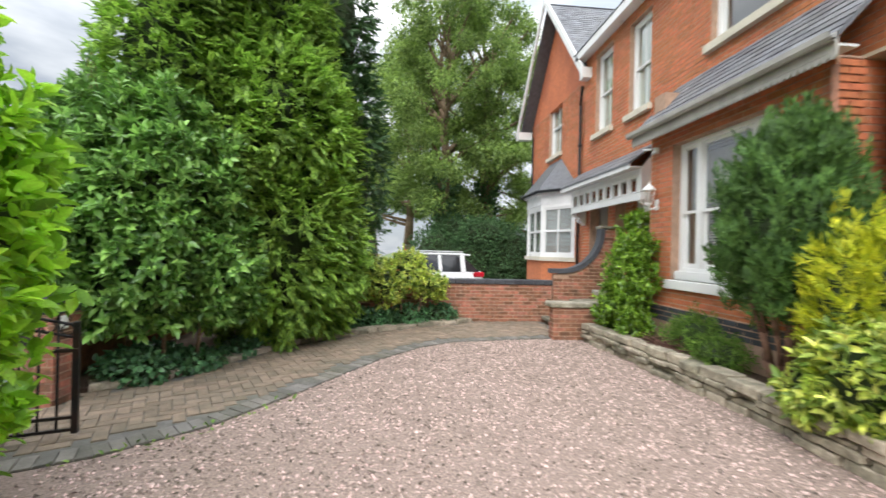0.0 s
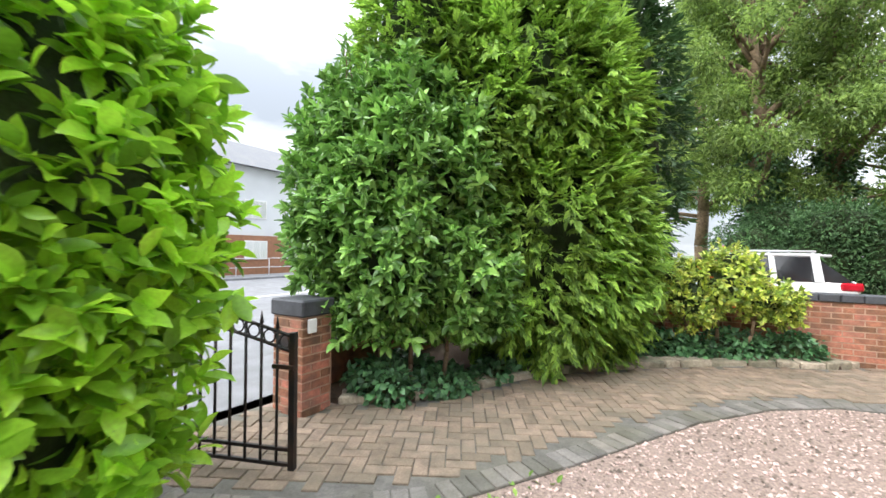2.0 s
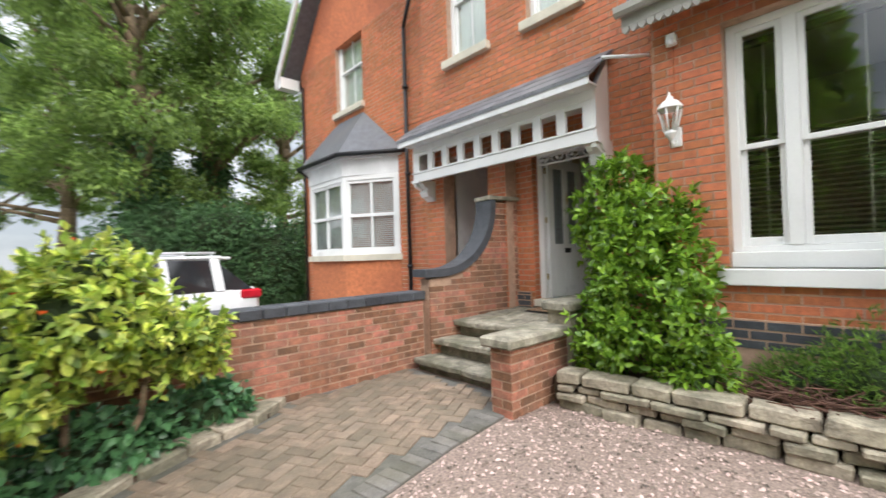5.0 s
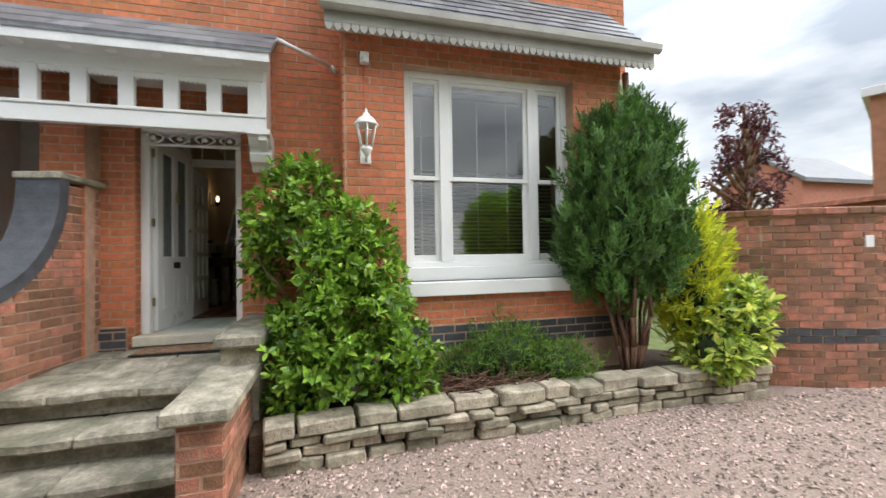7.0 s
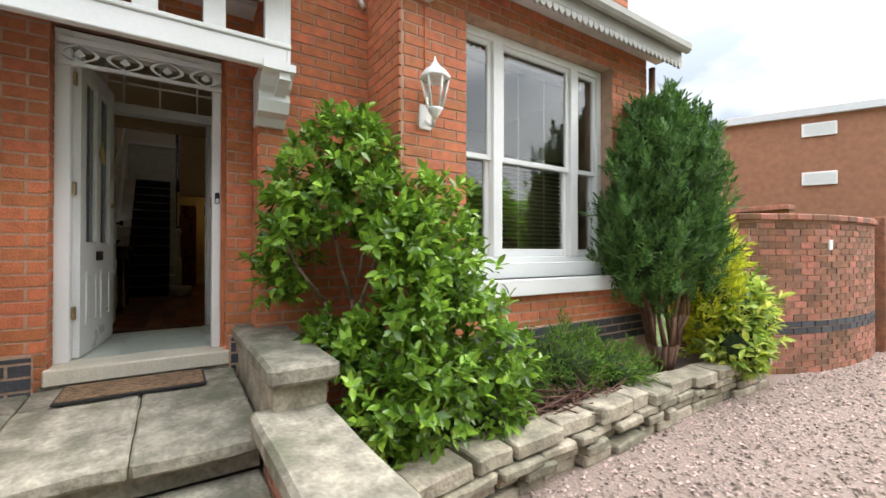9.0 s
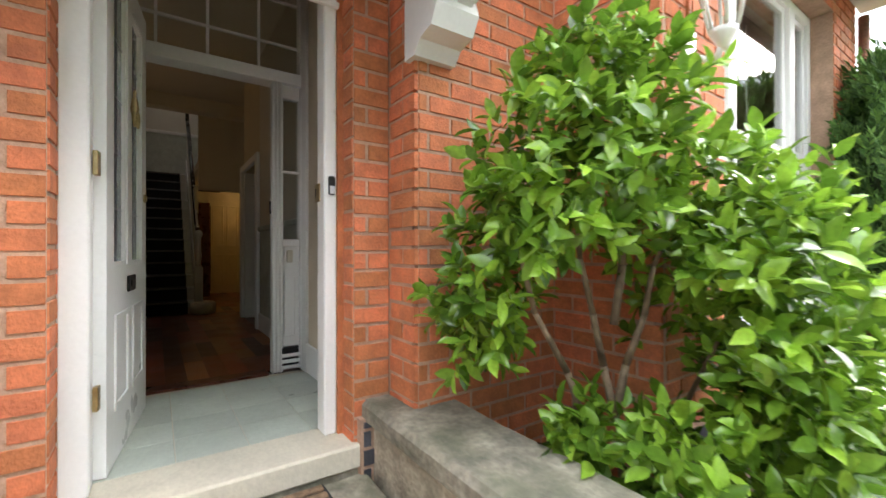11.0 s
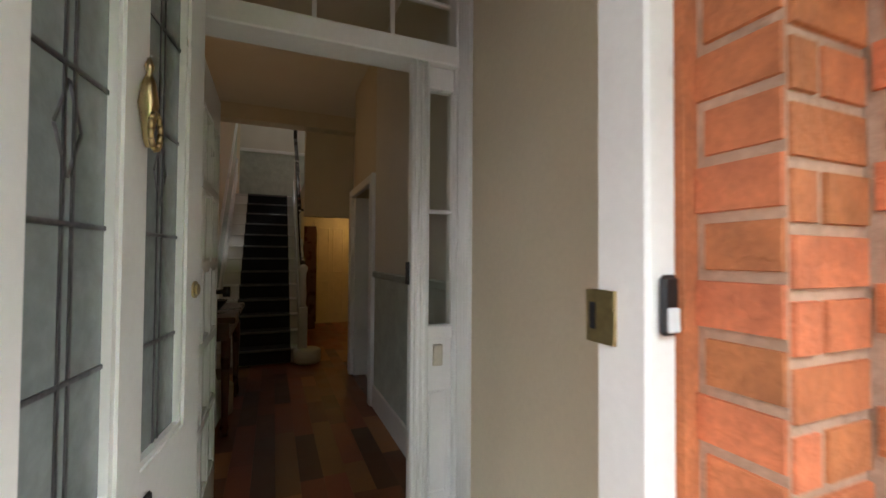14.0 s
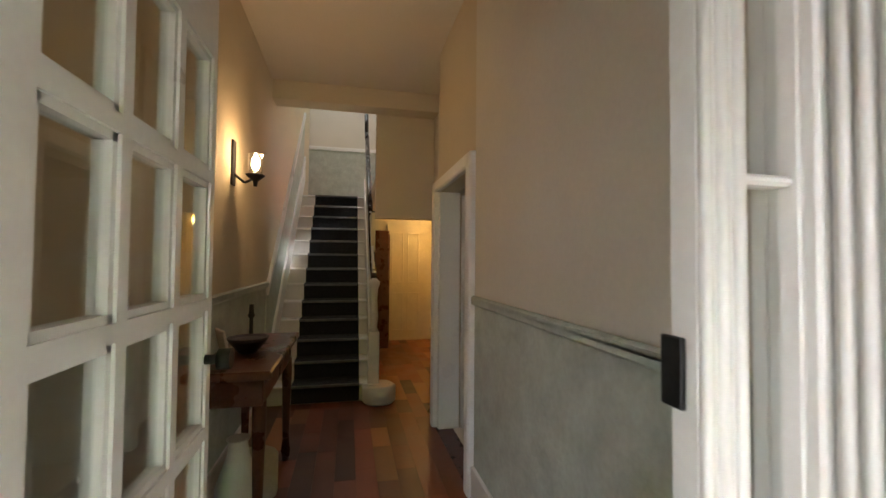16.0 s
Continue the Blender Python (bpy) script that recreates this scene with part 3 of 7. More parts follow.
wall("wall_13", "red brick back of the house", "x", 13.6, 1, 3.1, 16.4, 0, 7.0, 0.3, brick=False, cover=BRICK)
# gable triangle
bm = bmesh.new()
prism(bm, [(10.75, 6.6), (16.4, 6.6), (13.575, 9.9)], "x", 4.95, 5.25)
gable_wall = tagged(link_mesh("wall_14", bm, BRICK), "red brick gable of the neighbouring house", "wall", kind="structure")
# plinth of blue bricks
plinth = tagged(solid("plinth", [(4.04, 4.07, 3.65, 6.71, 0.0, 0.82), (4.83, 4.877, 7.54, 7.7, 0.0, 0.86), (4.83, 4.877, 8.74, 8.98, 0, 0.86)], MORTAR), "blue-black engineering brick plinth", "plinth", kind="structure")
bricks(plinth, "x", 4.04, -1, 3.65, 6.71, 0.58, 0.82, mat=BLUE_BRICK, parts=(5.0, 6.71, 0, 1))
bricks(plinth, "x", 4.83, -1, 7.54, 7.7, 0.5, 0.86, mat=BLUE_BRICK)
bricks(plinth, "x", 4.83, -1, 8.74, 8.98, 0.5, 0.86, mat=BLUE_BRICK)


def slate_roof(name, label, corner, run, up, wide, course=0.16, slate=0.24, thick=0.03):
    """A slated slope: corner is its lower left end, run the way along the eaves, up the way up the slope."""
    corner, run, up = Vector(corner), Vector(run), Vector(up)
    r, u = run.normalized(), up.normalized()
    nn = r.cross(u).normalized()
    if nn.z < 0:
        nn = -nn
    bm = bmesh.new()
    vs = [bm.verts.new(corner + run * a + up * b + nn * c) for a in (0, 1) for b in (0, 1) for c in (-thick, 0)]
    for q in ((0, 1, 3, 2), (4, 6, 7, 5), (0, 4, 5, 1), (2, 3, 7, 6), (0, 2, 6, 4), (1, 5, 7, 3)):
        bm.faces.new([vs[i] for i in q])
    ob = tagged(link_mesh(name, bm, SLATE), label, "roof", kind="structure")
    v, f = [], []
    g = random.Random(5)
    rows = int(up.length / course)
    for i in range(rows):
        a = -(slate / 2 if i % 2 else 0)
        while a < run.length:
            lo, hi = max(a, 0), min(a + slate - 0.006, run.length)
            if hi - lo > 0.02:
                k = len(v)
                b0, b1 = i * course, (i + 1.35) * course
                lift = 0.014 + g.uniform(0, 0.005)
                for s, w, h in ((lo, b0, lift), (hi, b0, lift), (hi, min(b1, up.length), 0.003), (lo, min(b1, up.length), 0.003), (lo, b0, 0.001), (hi, b0, 0.001)):
                    v.append(tuple(corner + r * s + u * w + nn * h))
                f += [(k, k + 1, k + 2, k + 3), (k + 4, k + 5, k + 1, k), (k + 4, k, k + 3), (k + 5, k + 2, k + 1)]
            a += slate
    tagged(numpy_mesh("slate_covering", v, f, SLATE, ob), kind="stuff")
    return ob


slate_roof("roof_1", "grey slate lean-to roof over the front room", (3.78, 3.42, 3.66), (0, 3.45, 0), (0.92, 0, 0.98), 1)
slate_roof("roof_2", "grey slate main roof of the house", (4.35, 2.9, 6.95), (0, 8.0, 0), (4.6, 0, 3.2), 1)
slate_roof("roof_3", "grey slate gable roof slope", (4.5, 16.75, 6.3), (8, 0, 0), (0, -3.2, 3.7), 1)
slate_roof("roof_4", "grey slate gable roof slope", (4.5, 10.4, 6.3), (8, 0, 0), (0, 3.2, 3.7), 1)
# unseen rear slope, added to shut daylight out of the rooms
slate_roof("roof_5", "unseen rear slate slope of the main roof, added to keep the inside dark", (13.6, 2.9, 6.95), (0, 8.0, 0), (-4.65, 0, 3.2), 1)

# bargeboards of the gable and fascias
bm = bmesh.new()
for y0, y1 in ((16.8, 13.575), (10.35, 13.575)):
    prism(bm, [(y0, 6.2), (y1, 9.95), (y1, 10.22), (y0, 6.47)], "x", 4.36, 4.42)
    prism(bm, [(y0, 6.2), (y0 + (0.28 if y1 > y0 else -0.28), 6.2), (y0 + (0.28 if y1 > y0 else -0.28), 6.5), (y0, 6.47)], "x", 4.42, 4.95)
tagged(link_mesh("bargeboard", bm, WHITE), "white painted bargeboards of the slate gable", "bargeboard", kind="structure")
bm = bmesh.new()
box(bm, 3.80, 3.83, 3.42, 6.87, 3.53, 3.69, 0.004)
for i in range(46):
    y = 3.455 + i * 0.075
    prism(bm, [(y - 0.034, 3.54), (y - 0.034, 3.50), (y - 0.02, 3.475), (y, 3.462), (y + 0.02, 3.475), (y + 0.034, 3.50), (y + 0.034, 3.54)], "x", 3.803, 3.825)
tagged(link_mesh("eaves_fascia", bm, GUTTER), "weathered white scalloped eaves board", "fascia", kind="structure")
bm = bmesh.new()
prof = [(3.70, 3.70), (3.705, 3.645), (3.73, 3.615), (3.765, 3.615), (3.795, 3.645), (3.80, 3.70), (3.785, 3.70), (3.76, 3.64), (3.735, 3.64), (3.715, 3.70)]
lo = [bm.verts.new((a, 3.4, b)) for a, b in prof]
hi = [bm.verts.new((a, 6.9, b)) for a, b in prof]
for i in range(len(prof)):
    bm.faces.new((lo[i], lo[(i + 1) % len(prof)], hi[(i + 1) % len(prof)], hi[i]))
gutter = link_mesh("gutter", bm, GUTTER)
tagged(gutter, "weathered grey-white half-round gutter under the slates", "gutter")
solid("soffit", [(3.81, 4.07, 3.45, 6.85, 3.60, 3.62)], WHITE_OLD)
tagged(bpy.data.objects["soffit"], "weathered white soffit under the eaves", "soffit", kind="structure")
tagged(solid("eaves_board", [(4.36, 4.42, 2.9, 10.8, 6.75, 6.95), (4.42, 4.64, 2.9, 10.8, 6.78, 6.82)], WHITE), "white main eaves board", "fascia", kind="structure")

# rainwater pipes
def pipe(name, label, pts, r, mat, brackets=()):
    bm = bmesh.new()
    for a, b in zip(pts, pts[1:]):
        tube(bm, a, b, r, sides=10)
    for z in brackets:
        p = pts[0]
        tube(bm, (p[0], p[1], z), (p[0], p[1], z + 0.06), r * 1.5, sides=10)
    ob = link_mesh(name, bm, mat)
    return tagged(ob, label, "pipe")


pipe("drainpipe", "black iron drainpipe beside the bay window", [(4.86, 11.55, 0.0), (4.86, 11.55, 5.9), (4.75, 11.2, 6.3)], 0.04, DARK, (1.2, 3.0, 4.7))
pipe("drainpipe", "slim black drainpipe on the gabled house", [(4.90, 16.2, 0.0), (4.90, 16.2, 6.2)], 0.03, DARK)
pipe("waste_pipe", "white plastic pipe across the brickwork", [(4.28, 7.3, 3.56), (4.60, 6.8, 3.50), (4.60, 6.76, 3.44)], 0.02, WHITE)
pipe("drainpipe", "white weathered downpipe at the corner of the front room", [(4.02, 3.62, 3.5), (4.02, 3.62, 0.3)], 0.035, BRICK_OLD)


# ---- windows ----
def sash_window(name, label, axis, plane, a0, a1, z0, z1, cols, depth=0.09, frame_w=0.07, sill=True, bars=0, meet=0.5, out=-1, sill_deep=0.12, sill_mat=None, flip=False, blind=False):
    """A white sash window set in a wall that looks along x; cols: how the width is shared out."""
    top = thing(name, label, "window", kind="structure")

    def bx(bm, u0, u1, a, b, c, d, bev=0.004):
        lo, hi = sorted((plane - out * u0, plane - out * u1))
        box(bm, lo, hi, a, b, c, d, bev)
    bm = bmesh.new()
    bx(bm, 0.0, depth, a0, a0 + frame_w, z0, z1)
    bx(bm, 0.0, depth, a1 - frame_w, a1, z0, z1)
    bx(bm, 0.0, depth, a0 + frame_w, a1 - frame_w, z1 - frame_w, z1)
    bx(bm, 0.0, depth, a0 + frame_w, a1 - frame_w, z0, z0 + 0.05)
    edges, s = [], a0 + frame_w
    total = sum(cols)
    free = a1 - a0 - 2 * frame_w - 0.1 * (len(cols) - 1)
    for i, c in enumerate(cols):
        w = free * c / total
        edges.append((s, s + w))
        if i < len(cols) - 1:
            bx(bm, -0.01, depth, s + w, s + w + 0.1, z0 + 0.05, z1 - frame_w)
        s += w + 0.1
    part("window_frame", bm, WHITE, top)
    zm = z0 + 0.05 + (z1 - z0 - frame_w - 0.05) * meet
    for e0, e1 in edges:
        for lo, hi, back in ((z0 + 0.05, zm + 0.025, 0.035), (zm - 0.025, z1 - frame_w, 0.0)):
            bm = bmesh.new()
            st = 0.045
            bx(bm, 0.02 + back, 0.055 + back, e0, e0 + st, lo, hi)
            bx(bm, 0.02 + back, 0.055 + back, e1 - st, e1, lo, hi)
            bx(bm, 0.02 + back, 0.055 + back, e0 + st, e1 - st, hi - 0.045, hi)
            bx(bm, 0.02 + back, 0.055 + back, e0 + st, e1 - st, lo, lo + (0.07 if back else 0.045))
            for k in range(bars if e1 - e0 > 0.5 or len(cols) == 1 else (1 if bars > 0 and e1 - e0 > 0.6 else 0)):
                a = e0 + (e1 - e0) * (k + 1) / (bars + 1)
                bx(bm, 0.025 + back, 0.05 + back, a - 0.011, a + 0.011, lo + 0.045, hi - 0.045)
            sash = part("sash", bm, WHITE, top)
            bm = bmesh.new()
            bx(bm, 0.035 + back, 0.039 + back, e0 + st, e1 - st, lo + 0.04, hi - 0.04, 0)
            pane = part("pane", bm, GLASS, sash)
            pane.visible_shadow = False
    if sill:
        bm = bmesh.new()
        lo, hi = sorted((plane - out * 0.04, plane + out * sill_deep))
        box(bm, lo, hi, a0 - 0.07, a1 + 0.07, z0 - 0.13, z0, 0.008)
        part("window_sill", bm, sill_mat or WHITE, top)
    return top


# large front window with its slatted blind and room behind
sash_window("window_1", "large white three-light sash window in red brick", "x", 4.2, 4.27, 6.13, 1.38, 3.36, (0.42, 1.2, 0.42), bars=0, meet=0.46, sill=False)
tagged(solid("window_1_sill", [(4.0, 4.3, 4.2, 6.21, 1.10, 1.24), (4.13, 4.3, 4.27, 6.13, 1.24, 1.38)], WHITE, bevel=0.008), "thick white painted stone window sill", "window sill", kind="structure")
blind = thing("venetian_blind", "brown wooden slatted blind hanging behind the window", "blind")
for i in range(24):
    bm = bmesh.new()
    box(bm, -0.022, 0.022, 4.36, 6.04, -0.0015, 0.0015)
    s = part("slat", bm, BLIND, blind)
    s.matrix_basis = pose(4.42, 0, 1.42 + i * 0.042, 0, 28, 0)
part("head_rail", (lambda b: (box(b, 4.39, 4.45, 4.36, 6.04, 3.2, 3.26, 0.004), b)[1])(bmesh.new()), BLIND, blind)
for y in (4.92, 5.27, 5.9):
    part("cord", (lambda b: (tube(b, (4.395, y, 1.42), (4.395, y, 3.2), 0.006, sides=6), b)[1])(bmesh.new()), SILLSTONE, blind)
tagged(solid("front_room", [(7.2, 7.3, 3.4, 6.6, 0.6, 3.6), (4.37, 7.3, 3.38, 3.42, 0.6, 3.6), (4.37, 7.3, 6.42, 6.46, 0.6, 3.6), (4.37, 7.3, 3.4, 6.6, 0.55, 0.6), (4.37, 7.3, 3.4, 6.6, 3.6, 3.64)], BEIGE), "plain dim walls of the front room", "wall", kind="structure")
# upper windows
for i, (a0, a1, z0, z1) in enumerate(UPPER):
    sash_window("window_%d" % (i + 2), "white upper sash window in red brick", "x", 4.74, a0, a1, z0, z1, (1,), bars=1 if i < 2 else 0, sill_deep=0.2, sill_mat=SILLSTONE)
sash_window("window_5", "tall white sash window in the gabled house", "x", 5.05, 13.2, 14.4, 4.95, 7.0, (1,), bars=1, sill_deep=0.2, sill_mat=SILLSTONE)
# pale folded sheets added behind the upper panes so that these look pale
for i, (x, a0, a1, z0, z1) in enumerate(((4.845, 9.3, 10.05, 4.66, 6.55), (4.845, 7.77, 8.47, 4.64, 6.5), (5.16, 13.25, 14.35, 5.0, 6.95))):
    bm = bmesh.new()
    n_ = 40
    lo = [bm.verts.new((x + 0.02 * math.sin(k * 1.9), a0 + (a1 - a0) * k / n_, z0)) for k in range(n_ + 1)]
    hi = [bm.verts.new((x + 0.02 * math.sin(k * 1.9), a0 + (a1 - a0) * k / n_, z1)) for k in range(n_ + 1)]
    for k in range(n_):
        bm.faces.new((lo[k], lo[k + 1], hi[k + 1], hi[k]))
    cu = link_mesh("net_curtain", bm, CURTAIN)
    cu.modifiers.new("thickness", "SOLIDIFY").thickness = 0.004
    tagged(cu, "pale curtain added behind an upper window so its panes look pale", "curtain")
tagged(solid("upper_room", [(6.5, 6.6, 3.2, 16.3, 4.0, 7.0), (4.95, 6.6, 3.2, 16.2, 3.98, 4.0)], CREAM), "pale walls of the upper rooms", "wall", kind="structure")

# canted bay window of the neighbouring house
BAY = [(4.95, 11.95), (4.28, 13.0), (4.28, 14.55), (4.95, 15.6)]
bay = thing("bay_window", "white canted bay window with slate roof on red brick base", "bay window")
bm = bmesh.new()
prism(bm, [(x, y) for x, y in BAY] + [(5.0, 15.6), (5.0, 11.95)], "z", 0.0, 1.36)
part("base_wall", bm, BRICK, bay, "red brick base")
bm = bmesh.new()
prism(bm, [(4.98, 11.85), (4.2, 12.95), (4.2, 14.6), (4.98, 15.7)], "z", 1.36, 1.48)
part("window_sill", bm, SILLSTONE, bay)
bm = bmesh.new()
prism(bm, [(4.98, 11.9), (4.24, 12.98), (4.24, 14.57), (4.98, 15.65)], "z", 3.14, 3.48)
prism(bm, [(4.98, 11.8), (4.14, 12.92), (4.14, 14.63), (4.98, 15.75)], "z", 3.48, 3.56)
part("cornice", bm, WHITE_OLD, bay)
for (x0, y0), (x1, y1) in zip(BAY, BAY[1:]):
    d = math.hypot(x1 - x0, y1 - y0)
    mt = Matrix.Translation((x0, y0, 0)) @ Matrix.Rotation(math.atan2(y1 - y0, x1 - x0), 4, "Z") @ Matrix.Scale(-1, 4, (0, 1, 0))
    bm = bmesh.new()
    for a, b, z0, z1 in ((0, 0.09, 1.48, 3.14), (d - 0.09, d, 1.48, 3.14), (0.09, d - 0.09, 3.04, 3.14), (0.09, d - 0.09, 1.48, 1.57)):
        box(bm, a, b, -0.02, 0.09, z0, z1, 0.005, mt)
    fr = part("window_frame", bm, WHITE, bay)
    bm = bmesh.new()
    for a, b, z0, z1 in ((0.09, 0.14, 1.57, 3.04), (d - 0.14, d - 0.09, 1.57, 3.04), (d / 2 - 0.025, d / 2 + 0.025, 1.57, 3.04), (0.14, d - 0.14, 2.27, 2.34), (0.14, d - 0.14, 1.57, 1.63), (0.14, d - 0.14, 2.98, 3.04)):
        box(bm, a, b, 0.0, 0.06, z0, z1, 0.004, mt)
    part("sash", bm, WHITE, fr)
    bm = bmesh.new()
    box(bm, 0.14, d - 0.14, 0.03, 0.034, 1.6, 3.0, 0, mt)
    pane = part("pane", bm, GLASS, fr)
    bm = bmesh.new()
    for i in range(36):
        box(bm, 0.13, d - 0.13, 0.07, 0.085, 1.58 + i * 0.041, 1.608 + i * 0.041, 0, mt)
    part("blind", bm, WHITE_OLD, fr, "white slatted blind behind the glass")
bm = bmesh.new()
rim = [(5.0, 11.65), (4.05, 12.85), (4.05, 14.7), (5.0, 15.9)]
apex = [(5.0, 12.9), (4.95, 13.2), (4.95, 14.3), (5.0, 14.6)]
lo = [bm.verts.new((x, y, 3.54)) for x, y in rim]
hi = [bm.verts.new((x, y, 4.72)) for x, y in apex]
for i in range(3):
    bm.faces.new((lo[i], lo[i + 1], hi[i + 1], hi[i]))
bm.faces.new(hi)
bm.faces.new(lo[::-1])
bm.faces.new((lo[0], hi[0], hi[3], lo[3]))
part("roof", bm, SLATE, bay, "grey slate hipped roof")
bm = bmesh.new()
for a, b in zip(rim, rim[1:]):
    tube(bm, (*a, 3.55), (*b, 3.55), 0.045)
part("gutter", bm, DARK, bay, "black gutter")

# ---- porch canopy ----
canopy = thing("porch_canopy", "white timber porch canopy with pierced frieze and slate roof", "canopy")
CY0, CY1, CX = 7.42, 10.66, 4.32
bm = bmesh.new()
nn = 9
pitch = (CY1 - CY0 - 0.16) / nn
box(bm, CX - 0.03, CX + 0.03, CY0, CY1, 2.66, 2.80, 0.006)
box(bm, CX - 0.045, CX + 0.045, CY0 - 0.02, CY1 + 0.02, 2.80, 2.83, 0.006)
box(bm, CX - 0.03, CX + 0.03, CY0, CY1, 3.14, 3.26, 0.006)
for i in range(nn + 1):
    y = CY0 + 0.08 + i * pitch
    w = 0.06
    box(bm, CX - 0.028, CX + 0.028, y - w, y + w, 2.83, 3.14, 0.004)
    if i < nn:
        g0, g1 = y + w, y + pitch - w
        step = (g1 - g0) / 3
        for k in range(3):
            a = g0 + k * step
            prism(bm, [(a, 3.15), (a, 3.10), (a + step * 0.25, 3.085), (a + step * 0.5, 3.10), (a + step * 0.75, 3.085), (a + step, 3.10), (a + step, 3.15)], "x", CX - 0.015, CX + 0.015)
part("frieze", bm, WHITE, canopy)
bm = bmesh.new()
box(bm, CX - 0.26, CX - 0.03, CY0 - 0.06, CY1 + 0.06, 3.25, 3.28, 0.004)
box(bm, CX - 0.29, CX - 0.26, CY0 - 0.08, CY1 + 0.08, 3.22, 3.31, 0.004)
part("soffit", bm, WHITE_OLD, canopy)
for i in range(10):
    bm = bmesh.new()
    lathe(bm, [(0.035, 0.0), (0.045, 0.008), (0.045, 0.014)], (CX - 0.16, CY0 + 0.2 + i * 0.32, 3.236), 12)
    part("roundel", bm, WHITE, canopy)
for y0, y1 in ((CY0 - 0.02, CY0 + 0.05), (CY1 - 0.05, CY1 + 0.02)):
    bm = bmesh.new()
    prism(bm, [(4.64, 2.44), (4.30, 2.60), (4.30, 3.24), (4.64, 3.7)], "y", y0, y1)
    part("end_panel", bm, WHITE, canopy)
for y in (7.47, 10.6):
    bm = bmesh.new()
    prism(bm, [(4.68, 2.36), (4.60, 2.36), (4.56, 2.41), (4.48, 2.43), (4.44, 2.50), (4.46, 2.56), (4.40, 2.58), (4.36, 2.64), (4.275, 2.65), (4.275, 2.70), (4.68, 2.70)], "y", y - 0.10, y + 0.10)
    part("corbel", bm, WHITE, canopy, "carved white corbel block")
bm = bmesh.new()
c0, c1 = (CX - 0.30, 3.30), (4.62, 3.74)
v = [bm.verts.new(p) for p in ((c0[0], CY0 - 0.1, c0[1]), (c1[0], CY0 - 0.1, c1[1]), (c1[0], CY1 + 0.1, c1[1]), (c0[0], CY1 + 0.1, c0[1]))]
w = [bm.verts.new(q.co + Vector((0, 0, 0.03))) for q in v]
for i in range(4):
    bm.faces.new((v[i], v[(i + 1) % 4], w[(i + 1) % 4], w[i]))
bm.faces.new(v[::-1])
bm.faces.new(w)
part("roof", bm, SLATE, canopy, "grey slate roof")
bm = bmesh.new()
for i in range(15):
    for j in range(3):
        y = CY0 - 0.1 + i * 0.232 + (0.1 if j % 2 else 0)
        f0, f1 = j / 3, min((j + 1.3) / 3, 1)
        p = [(c0[0] + (c1[0] - c0[0]) * f, c0[1] + (c1[1] - c0[1]) * f) for f in (f0, f1)]
        q = [bm.verts.new((p[0][0], a, p[0][1] + 0.048)) for a in (y, y + 0.226)] + [bm.verts.new((p[1][0], a, p[1][1] + 0.036)) for a in (y + 0.226, y)]
        bm.faces.new(q)
        q2 = [bm.verts.new((p[0][0], a, p[0][1] + 0.034)) for a in (y, y + 0.226)]
        bm.faces.new((q2[0], q2[1], q[1], q[0]))
tagged(part("slate_covering", bm, SLATE, canopy), kind="stuff")
solid("porch_ceiling", [(4.66, 5.1, 7.45, 10.6, 3.22, 3.26)], WHITE_OLD)
tagged(bpy.data.objects["porch_ceiling"], "white boarded porch ceiling", "ceiling", kind="structure")

# ---- steps, pillar and sweeping wall ----
steps = thing("front_steps", "worn grey stone steps up to the front door", "steps", kind="structure")
for i, (x0, z) in enumerate(((3.06, 0.17), (3.34, 0.37), (3.66, 0.57))):
    bm = bmesh.new()
    box(bm, x0 + 0.11, 4.86, 7.67, 9.28 - 0.05 * i, max(z - 0.2, 0.0), z - 0.075)
    part("riser", bm, STONE_GREY, steps, "dark recessed stone riser")
    cuts = (7.66, 8.45, 9.28 - 0.05 * i) if i < 2 else (7.66, 8.2, 8.75, 9.18)
    deep = (x0 + 0.42,) if i < 2 else (x0 + 0.5, x0 + 0.86, 4.86)
    s0 = x0
    for s1 in deep:
        for a, b in zip(cuts, cuts[1:]):
            bm = bmesh.new()
            box(bm, s0, s1 - 0.006, a + 0.003, b - 0.003, z - 0.075, z, 0.014)
            bmesh.ops.subdivide_edges(bm, edges=bm.edges[:], cuts=3, use_grid_fill=True)
            for q in bm.verts:
                q.co.z += (q.co.x - x0) * (0.055 if i == 2 else 0.0)
                q.co += noise.noise_vector(q.co * 4) * 0.012 + noise.noise_vector(q.co * 13) * 0.005
            part("slab", bm, STONE_GREY, steps)
        s0 = s1
sill = tagged(solid("doorstep", [(4.84, 5.12, 7.69, 8.70, 0.655, Z_FLOOR)], SILLSTONE, bevel=0.008), "pale stone doorstep under the front door", "doorstep", kind="structure")
tagged(solid("doorstep_base", [(4.86, 5.1, 7.7, 8.72, 0.3, 0.66)], STONE_GREY), "stone under the doorstep", "doorstep", kind="structure")
mat_ob = thing("doormat", "brown ribbed rubber doormat on the stone landing", "doormat")
bm = bmesh.new()
box(bm, 4.50, 4.835, 7.86, 8.60, 0.628, 0.642, 0.003)
part("backing", bm, TYRE, mat_ob)
for i in range(6):
    bm = bmesh.new()
    box(bm, 4.510 + i * 0.054, 4.543 + i * 0.054, 7.875, 8.585, 0.642, 0.656, 0.004)
    part("rib", bm, MATTING, mat_ob)

